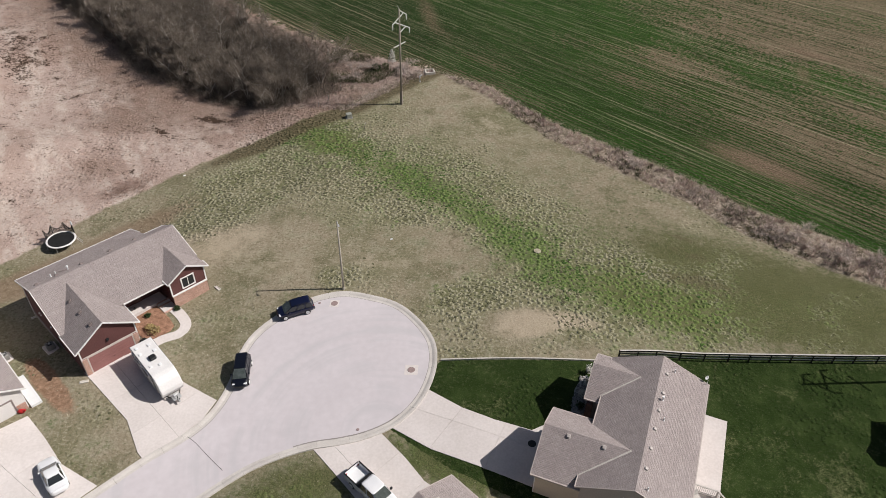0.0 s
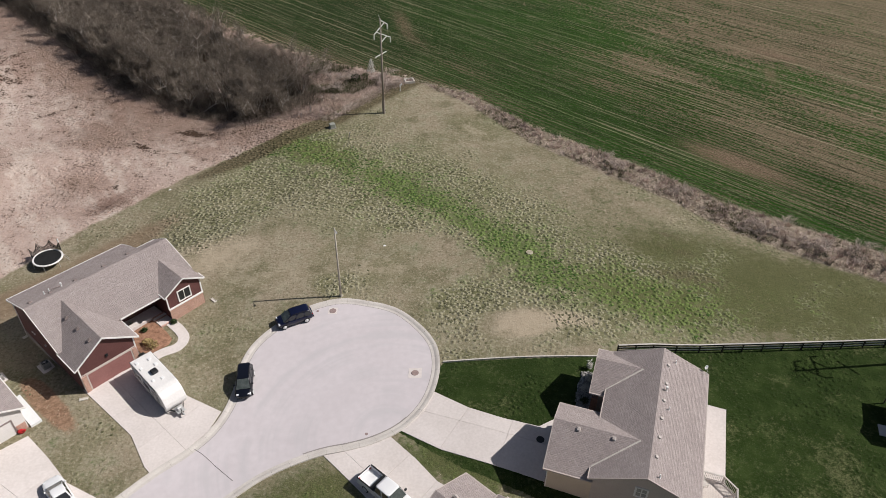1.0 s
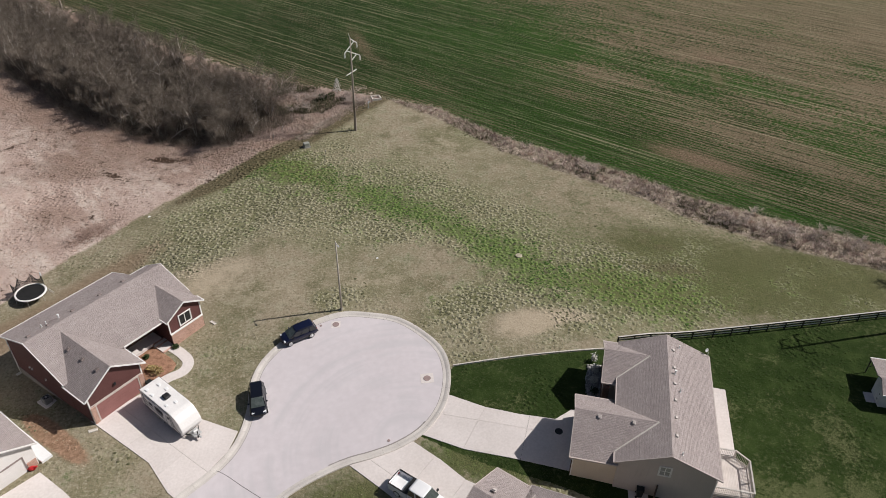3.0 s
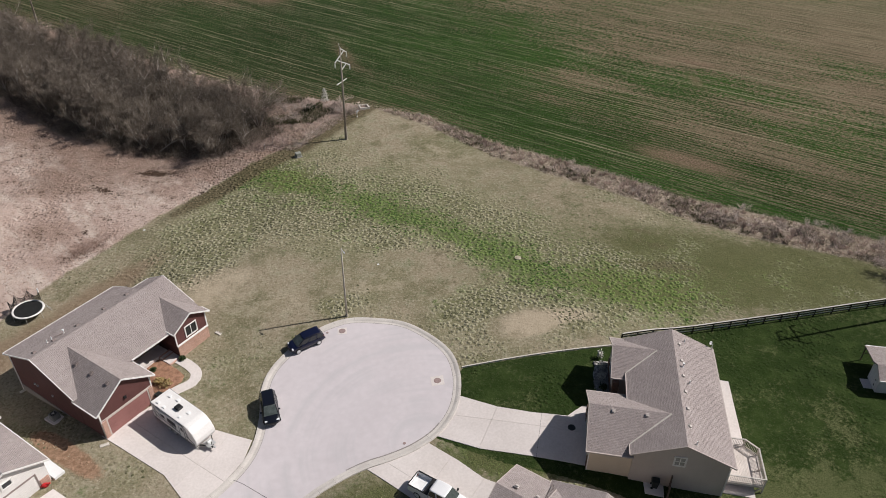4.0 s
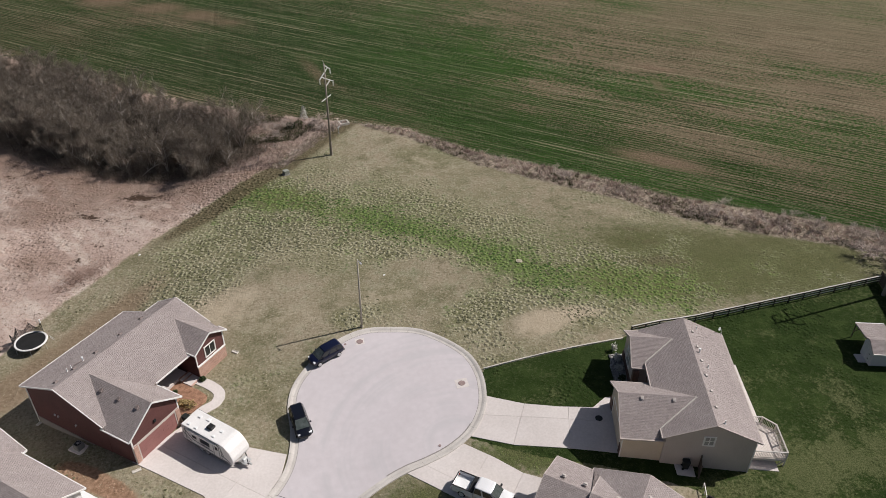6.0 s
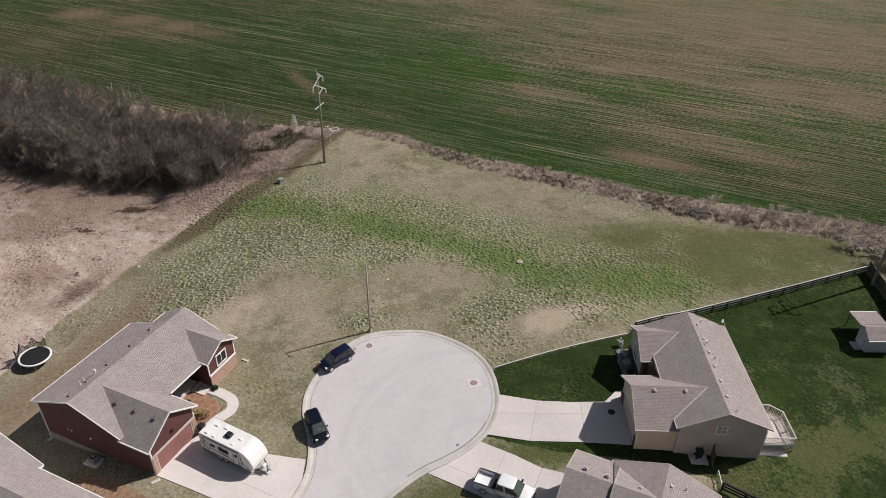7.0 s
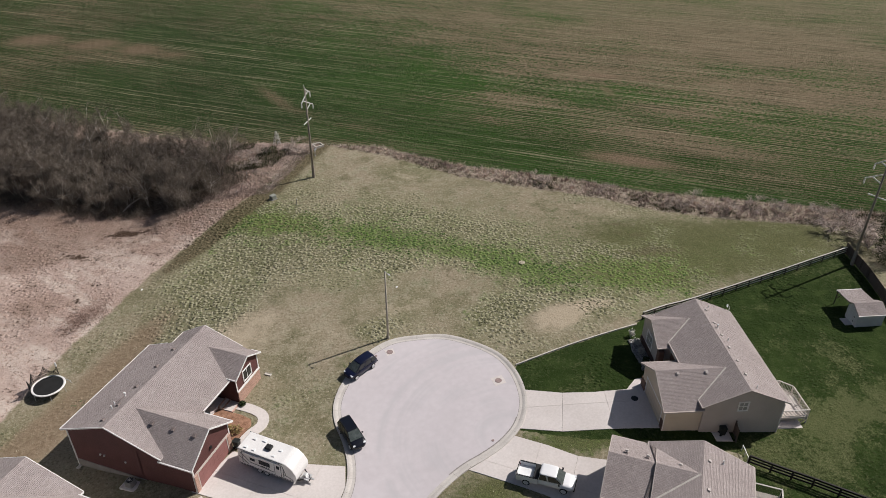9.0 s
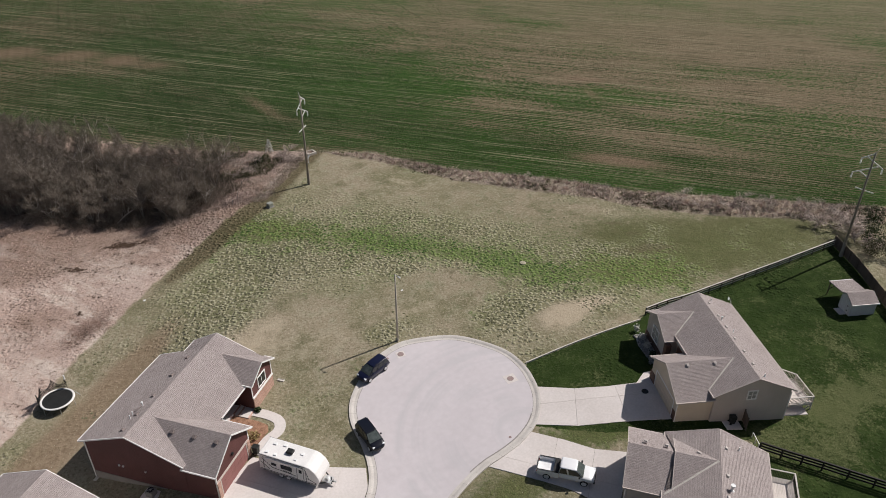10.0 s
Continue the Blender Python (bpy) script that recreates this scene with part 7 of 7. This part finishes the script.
# rank dry grass
x, y = scatter(42000, -112, -12, 40, 165)
k = (line_d(x, y, TALL_EDGE) > 0.1) & (line_d(x, y, FIELD_EDGE) < -0.5) & (poly_sd(x, y, WOODS) < 1.5) & (((x + 47.7) / 3.0) ** 2 + ((y - 109.9 + 0.27 * (x + 47.7)) / 0.95) ** 2 > 1 + rng.normal(0, 0.7, x.shape))
x, y = x[k], y[k]
w = wave(x, y, 0.12, 31)
wd = np.clip(-poly_sd(x, y, WOODS), 0, 60)
red_ = (w + 0.8 * np.exp(-wd / 13.0) + rng.normal(0, 0.14, x.shape)) > 0.66
tri_mesh("dry_tall_grass", blades(at(x, y, 0.1)[~red_], 7, (0.10, 0.24), 0.4, 0.055, 1.7), M["straw"], "bleached tall grass of the wild meadow", "grass")
tri_mesh("rusty_tall_grass", blades(at(x, y, 0.1)[red_], 7, (0.10, 0.28), 0.45, 0.055, 1.6), M["rust_grass"], "rust-brown tall grass patches of the wild meadow", "grass")
# clump of brambles on the meadow's edge
x = rng.normal(0, 1, 420)
y = rng.normal(0, 1, 420)
px_, py_ = -53.2 + 1.9 * x * 0.79 - 0.9 * y * 0.61, 88.2 + 1.9 * x * 0.61 + 0.9 * y * 0.79
tri_mesh("bramble_patch", blades(at(px_, py_, 0.1), 9, (0.2, 0.5), 0.5, 0.05, 1.8), M["rust_grass"], "rust-brown bramble patch in the dry meadow", "brambles")

# rough strip along the crop
x, y = scatter(46000, -18, 90, 44, 132)
k = poly_sd(x, y, STRIP_POLY) > -0.25
x, y = x[k], y[k]
mixv = wave(x, y, 0.35, 17) + rng.normal(0, 0.16, x.shape)
for nm, sel, mt_, lb, hh in (("strip_stubble", mixv > 0.60, "stubble", "beige rough grass strip along the field", (0.12, 0.34)),
                            ("strip_straw", (mixv > 0.38) & (mixv <= 0.60), "beige", "bleached rough grass strip along the field", (0.14, 0.4)),
                            ("strip_brush", (mixv <= 0.38) & (mixv > 0.26), "brush", "grey-brown brush strip along the field", (0.18, 0.55)),
                            ("strip_weeds", mixv <= 0.26, "tuft", "dull green weeds in the strip along the field", (0.2, 0.6))):
    tri_mesh(nm, blades(at(x[sel], y[sel]), 8, hh, 0.36, 0.06, 0.9), M[mt_], lb, "brush")
# tousled clumps standing in the strip
x, y = loose_grid(-18, 90, 44, 132, 0.95, 0.35)
k = (poly_sd(x, y, STRIP_POLY) > 0.3) & (rng.uniform(0, 1, x.shape) < 0.85)
x, y = x[k], y[k]
mixv = wave(x, y, 0.22, 71) + rng.normal(0, 0.17, x.shape)
for nm, sel, mt_, lb, hh in (("straw_clumps", mixv > 0.43, "straw", "tousled bleached grass clumps in the strip along the field", (0.25, 0.8)),
                            ("mauve_clumps", (mixv <= 0.43) & (mixv > 0.26), "cane", "mauve-brown leafless cane clumps in the strip along the field", (0.3, 0.95)),
                            ("weed_clumps", mixv <= 0.26, "tuft", "dull olive weed clumps in the strip along the field", (0.2, 0.6))):
    tri_mesh(nm, blades(at(x[sel], y[sel]), 30, hh, 0.34, 0.075, 0.85), M[mt_], lb, "brush")
# young wheat in rows beside the strip
ca, sa = 0.75, -0.66
u, v = np.meshgrid(np.arange(-110, 130, 0.28), np.arange(0, 46, 0.575))
u, v = u.ravel() + rng.normal(0, 0.08, u.size), v.ravel() + rng.normal(0, 0.05, u.size)
x, y = 25 + (u * ca - v * sa) / math.hypot(ca, sa), 95 + (u * sa + v * ca) / math.hypot(ca, sa)
fd = line_d(x, y, FIELD_EDGE)
lush_ = wave(x * 0.4 + y * 0.35, y * 0.8 + x * 0.7, 0.22, 51) + 0.28 * np.exp(-fd / 6.0) - 0.02 * np.clip(fd - 10, 0, 30) + rng.normal(0, 0.12, x.shape)
k = (fd > 0.6) & (fd < 30) & (lush_ > 0.52) & (x > -60) & (x < 100)
tri_mesh("winter_wheat", blades(at(x[k], y[k]), 3, (0.06, 0.16), 0.12, 0.09, 0.6), M["wheat"], "short green winter wheat in drilled rows", "wheat")
x, y = scatter(9000, -40, -8, 112, 140)
k = (line_d(x, y, TALL_EDGE) > -2.0) & (line_d(x, y, FIELD_EDGE) < -0.3) & (poly_sd(x, y, WOODS) < 0)
x, y = x[k], y[k]
edge_ = line_d(x, y, TALL_EDGE)
mixv = wave(x, y, 0.3, 83) + rng.normal(0, 0.15, x.shape) + 0.5 * np.exp(-np.clip(edge_ + 1.0, 0, 40) / 2.2)
for nm, sel, mt_, lb, hh in (("corner_straw", mixv > 0.62, "straw", "bleached rough grass round the power pole", (0.12, 0.42)),
                            ("corner_brush", (mixv <= 0.62) & (mixv > 0.42), "beige", "beige brush round the power pole", (0.15, 0.55)),
                            ("corner_canes", mixv <= 0.42, "cane", "mauve-brown canes round the power pole", (0.15, 0.6))):
    tri_mesh(nm, blades(at(x[sel], y[sel]), 7, hh, 0.4, 0.09, 1.3), M[mt_], lb, "brush")


# bare trees
def grow(seed, height, levels=4, spread=0.55):
    """Limb segments (from, to, radius from, radius to, order) and twig blades of one leafless, many-stemmed tree."""
    r = np.random.default_rng(seed)
    limbs, twigs = [], []

    def unit(v):
        return v / (np.linalg.norm(v) + 1e-9)

    def go(p, d, L, rad, lev):
        """One limb in four bends, with side limbs from its second bend on."""
        q, e, m = p, d, 4
        for i in range(m):
            e = unit(e + r.normal(0, 0.12 + 0.05 * lev, 3) + np.array([0, 0, 0.06]))
            nx_ = q + e * L / m
            limbs.append((q, nx_, rad * (1 - i * 0.2), rad * (1 - (i + 1) * 0.2), lev))
            q = nx_
            if lev < levels - 1 and i >= (1 if lev == 0 else 0):
                for _ in range(2 if lev else 3):
                    sv = unit(np.cross(e, r.normal(0, 1, 3)))
                    go(q, unit(e * r.uniform(0.6, 1.1) + sv * r.uniform(spread, spread + 0.4)), L * r.uniform(0.3, 0.5), rad * 0.45, lev + 1)
            if lev == levels - 1:
                for _ in range(2 if i % 2 else 1):
                    t = unit(e + r.normal(0, 0.45, 3) + np.array([0, 0, 0.2]))
                    sv = unit(np.cross(t, r.normal(0, 1, 3))) * 0.010
                    twigs.append((q - sv, q + sv, q + t * L * r.uniform(0.5, 1.3)))

    stems = int(r.integers(3, 6))
    for k in range(stems):
        an = k * math.tau / stems + r.normal(0, 0.4)
        out = r.uniform(0.15, 0.75)
        go(np.array([0.0, 0.0, -0.2]), unit(np.array([out * math.cos(an), out * math.sin(an), 1.0])), height * r.uniform(0.55, 0.95), height * 0.011, 0)
    return limbs, np.array(twigs)


def bare_tree(seed, height, label, category="tree", name="bare_tree", group="bare trees of the wood", bark="bark", twig="twig", levels=4, spread=0.55):
    limbs, tw = grow(seed, height, levels, spread)
    root = empty(name, Matrix(), label, category, group)
    bm = bmesh.new()
    fine = []
    for a, b, ra, rb, lev in limbs:
        if lev <= 1:
            tube(bm, [Vector(a), Vector(b)], [max(ra, 0.03), max(rb, 0.018)], 5 if lev < 1 else 3, False)
        else:
            d = b - a
            s = np.cross(d, [0.3, 0.5, 0.8])
            s *= 0.016 / (np.linalg.norm(s) + 1e-6)
            fine.append((a - s, a + s, b))
    part("trunk", bm, M[bark], root)
    allt = np.concatenate([tw, np.array(fine)]) if fine else tw
    crown = tri_mesh("crown", allt, M[twig], "", "", root, "")
    return root, len(allt)


protos = [bare_tree(100 + i, h, lb, bark=bk, spread=sp_)[0] for i, (h, lb, bk, sp_) in enumerate(((7.9, "tall leafless grey-brown tree of a dense wood", "bark", 0.6), (7.0, "leafless spreading tree with pale bark in a dense wood", "pale_bark", 0.9), (7.3, "leafless crooked grey-brown tree of a dense wood", "bark", 0.75), (5.9, "small leafless pale-barked tree of a dense wood", "pale_bark", 0.7)))]
spots = []
tries = 0
while len(spots) < 230 and tries < 20000:
    tries += 1
    p = (rng.uniform(-118, -28), rng.uniform(114, 205))
    if poly_sd(np.array([p[0]]), np.array([p[1]]), WOODS)[0] < 0.6:
        continue
    if all(math.dist(p, q) > 2.1 for q in spots):
        spots.append(p)
for i, (px, py) in enumerate(spots):
    sc = rng.uniform(0.7, 1.12)
    m = pose(px, py, gz(px, py), rng.normal(0, 4), rng.normal(0, 4), rng.uniform(0, 360)) @ Matrix.Diagonal((sc, sc, sc * rng.uniform(0.9, 1.1), 1))
    if i < 4:
        protos[i].matrix_world = m
    else:
        copy_thing(protos[int(rng.integers(0, 4))], m)
# undergrowth and fallen limbs
x, y = scatter(30000, -125, -25, 112, 180)
wsd = poly_sd(x, y, WOODS)
k = (wsd > -1.6) & (wsd < 4.5)
tri_mesh("edge_thicket", blades(at(x[k], y[k]), 9, (0.6, 2.4), 0.8, 0.035, 0.8), M["twig"], "bare brown thicket along the edge of the wood", "thicket")
x, y = scatter(5000, -31, -10, 122, 141)
k = (line_d(x, y, FIELD_EDGE) < -0.4) & (poly_sd(x, y, WOODS) < 0) & (line_d(x, y, TALL_EDGE) > 2.0) & (wave(x, y, 0.5, 77) > 0.46)
tri_mesh("corner_weeds", blades(at(x[k], y[k]), 8, (0.3, 0.9), 0.4, 0.08, 0.7), M["tuft"], "dull olive weeds beside the field", "weeds")
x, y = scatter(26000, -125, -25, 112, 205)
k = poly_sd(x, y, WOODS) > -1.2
# dark colour adds to the shade painted inside the wood
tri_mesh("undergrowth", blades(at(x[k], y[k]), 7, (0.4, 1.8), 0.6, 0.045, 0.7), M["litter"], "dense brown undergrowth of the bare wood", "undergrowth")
for px, py, L, a in ((-47.5, 117.4, 3.6, 20), (-50.5, 119.5, 2.8, 70), (-58, 124.5, 3.0, -30), (-39.5, 115.6, 2.4, 120), (-33.0, 115.4, 2.6, 60)):
    fl = empty("fallen_limb", pose(px, py, gz(px, py) + 0.5, 0, -18, a), "bleached fallen limb at the edge of the wood", "fallen limb", "fallen limbs")
    bm = tube(bmesh.new(), [(0, 0, 0), (L * 0.5, 0.2, 0.3), (L, -0.1, 0.5)], [0.11, 0.08, 0.03], 6)
    part("limb", bm, M["pale_wood"], fl)
    for t, s in ((0.3, 1), (0.5, -1), (0.65, 1), (0.8, -1)):
        part("branch", tube(bmesh.new(), [(L * t, 0.15, 0.25), (L * t + 0.5, s * 0.6, 0.7), (L * t + 0.9, s * 1.1, 0.9)], [0.05, 0.035, 0.012], 5), M["pale_wood"], fl)

# shrubs
shrub_p, _ = bare_tree(301, 2.6, "bushy leafless brown shrub in rough grass", "shrub", "bare_shrub", "bare shrubs", "bark", "brush", 3, 0.6)
sp = [(-21.1, 127.7), (-16.4, 128.2), (-14.7, 126.6), (-24.6, 124.0), (-17.2, 127.6), (-25.6, 127.4), (22.6, 98.4), (24.0, 97.3), (38.5, 82.6), (40.2, 81.4), (42.0, 80.6), (31, 91.5), (47.5, 78.2), (50.5, 76.6), (58.8, 66.4), (60.4, 64.8), (62.2, 66.2), (61.0, 61.2), (58.8, 59.4), (63.4, 62.6), (60.0, 56.4), (-13.6, 126.4), (55.8, 73.4), (60.8, 70.4)]
for i, (px, py) in enumerate(sp):
    sc = rng.uniform(0.6, 1.15) * (1.5 if px > 57 and py < 68 else 1.0)
    m = pose(px, py, gz(px, py), 0, 0, rng.uniform(0, 360)) @ Matrix.Diagonal((sc * 1.25, sc * 1.25, sc * 0.8, 1))
    if i == 0:
        shrub_p.matrix_world = m
    else:
        copy_thing(shrub_p, m)
wt = empty("flowering_tree", pose(-18.3, 130.3, gz(-18.3, 130.3)), "slim white-flowering young tree in rough grass", "tree")
part("trunk", tube(bmesh.new(), [(0, 0, -0.2), (0.05, 0, 1.4), (0, 0.05, 3.1)], [0.06, 0.04, 0.015], 6), M["bark"], wt)
q = rng.uniform(0, 1, 420)
an = rng.uniform(0, math.tau, 420)
rr = (0.75 * (1 - q) ** 0.7 + 0.08) * np.sqrt(rng.uniform(0.1, 1, 420))
bc = np.stack([rr * np.cos(an), rr * np.sin(an), 0.8 + 2.5 * q], -1)
tri_mesh("blossoms", bc[:, None, :] + rng.normal(0, 0.09, (420, 3, 3)), M["blossom"], "", "", wt, "")


def leafy_shrub(name, x, y, r, h, material, label, n=260, dz=0.0):
    """A low bush of many small leaf clumps round a few stems."""
    root = empty(name, pose(x, y, gz(x, y) + dz), label, "shrub", "garden shrubs")
    bm = bmesh.new()
    for k in range(5):
        a = k * math.tau / 5
        tube(bm, [(0, 0, -0.05), (r * 0.5 * math.cos(a), r * 0.5 * math.sin(a), h * 0.7)], [0.02, 0.008], 4)
    part("stems", bm, M["bark"], root)
    v = rng.normal(0, 1, (n, 3))
    v /= np.linalg.norm(v, axis=1)[:, None]
    c = v * rng.uniform(0.45, 1.0, (n, 1)) * np.array([r, r, h * 0.5]) + np.array([0, 0, h * 0.55])
    o = rng.normal(0, 0.09, (n, 3, 3))
    tri_mesh("leaves", c[:, None, :] + o, M[material], "", "", root, "")


for x, y, r, h, mt_, lb in ((-36.9, 57.95, 0.75, 0.7, "golden", "golden ornamental grass in the bark bed"), (-37.7, 58.5, 0.5, 0.5, "golden", "golden ornamental grass in the bark bed"), (-40.4, 61.2, 0.4, 0.45, "shrub", "small dark green shrub in the bark bed"),
                            (-35.6, 64.0 - 2.2, 0.35, 0.35, "shrub", "small dark green shrub beside the walk"), (-38.6, 60.4, 0.3, 0.35, "shrub", "small dark green shrub in the bark bed")):
    leafy_shrub("garden_shrub", x, y, r, h, mt_, lb, dz=0.08)
for u, v, r, h in ((-6.7, -0.8, 0.5, 0.8), (-6.8, -2.6, 0.55, 0.9), (-6.7, -4.2, 0.45, 0.7), (-6.9, 0.9, 0.4, 1.0)):
    p = EASTP @ Vector((u, v, 0))
    leafy_shrub("garden_shrub", p.x, p.y, r, h, "blossom" if v > -3.5 else "shrub", "bare pale-twigged shrub in the rock bed" if v > -3.5 else "small dark green shrub in the rock bed", 160, 0.06)

# loose rocks of the bed
rk = bmesh.new()
for i in range(260):
    u, v = rng.uniform(-7.55, -6.05), rng.uniform(-5.9, 0.2)
    p = EASTP @ Vector((u, v, 0))
    s = rng.uniform(0.07, 0.17)
    bmesh.ops.create_icosphere(rk, subdivisions=1, radius=s, matrix=pose(p.x, p.y, gz(p.x, p.y) + 0.1, rng.uniform(0, 360), rng.uniform(0, 360), 0) @ Matrix.Diagonal((1, 0.8, 0.6, 1)))
rko = link("river_rocks", rk, M["rock"])
tagged(rko, "grey and white river rocks heaped in the bed", "rocks", "", "stuff")

# thick brush past the board fence
for x, y, r, h, lb in ((57.6, 55.6, 1.7, 2.6, "tall dark green thicket bush past the board fence"), (60.4, 58.0, 1.9, 2.8, "tall dark green thicket bush past the board fence"), (63.8, 60.6, 2.0, 2.6, "broad dark bush past the board fence"),
                       (59.5, 53.4, 1.6, 2.2, "broad dark bush past the board fence"), (67.5, 63.2, 2.0, 2.4, "broad dark bush past the board fence"), (63.5, 56.6, 1.8, 2.4, "broad dark bush past the board fence")):
    leafy_shrub("wild_bush", x, y, r, h, "shrub" if r > 1.75 else "tuft", lb, 900)
# dark bush and golden clump
leafy_shrub("wild_bush", -21.0, 127.4, 1.0, 1.5, "shrub", "dense dark green bush in the rough corner", 420)
leafy_shrub("wild_bush", -19.4, 128.8, 0.8, 1.1, "tuft", "low olive bush in the rough corner", 300)
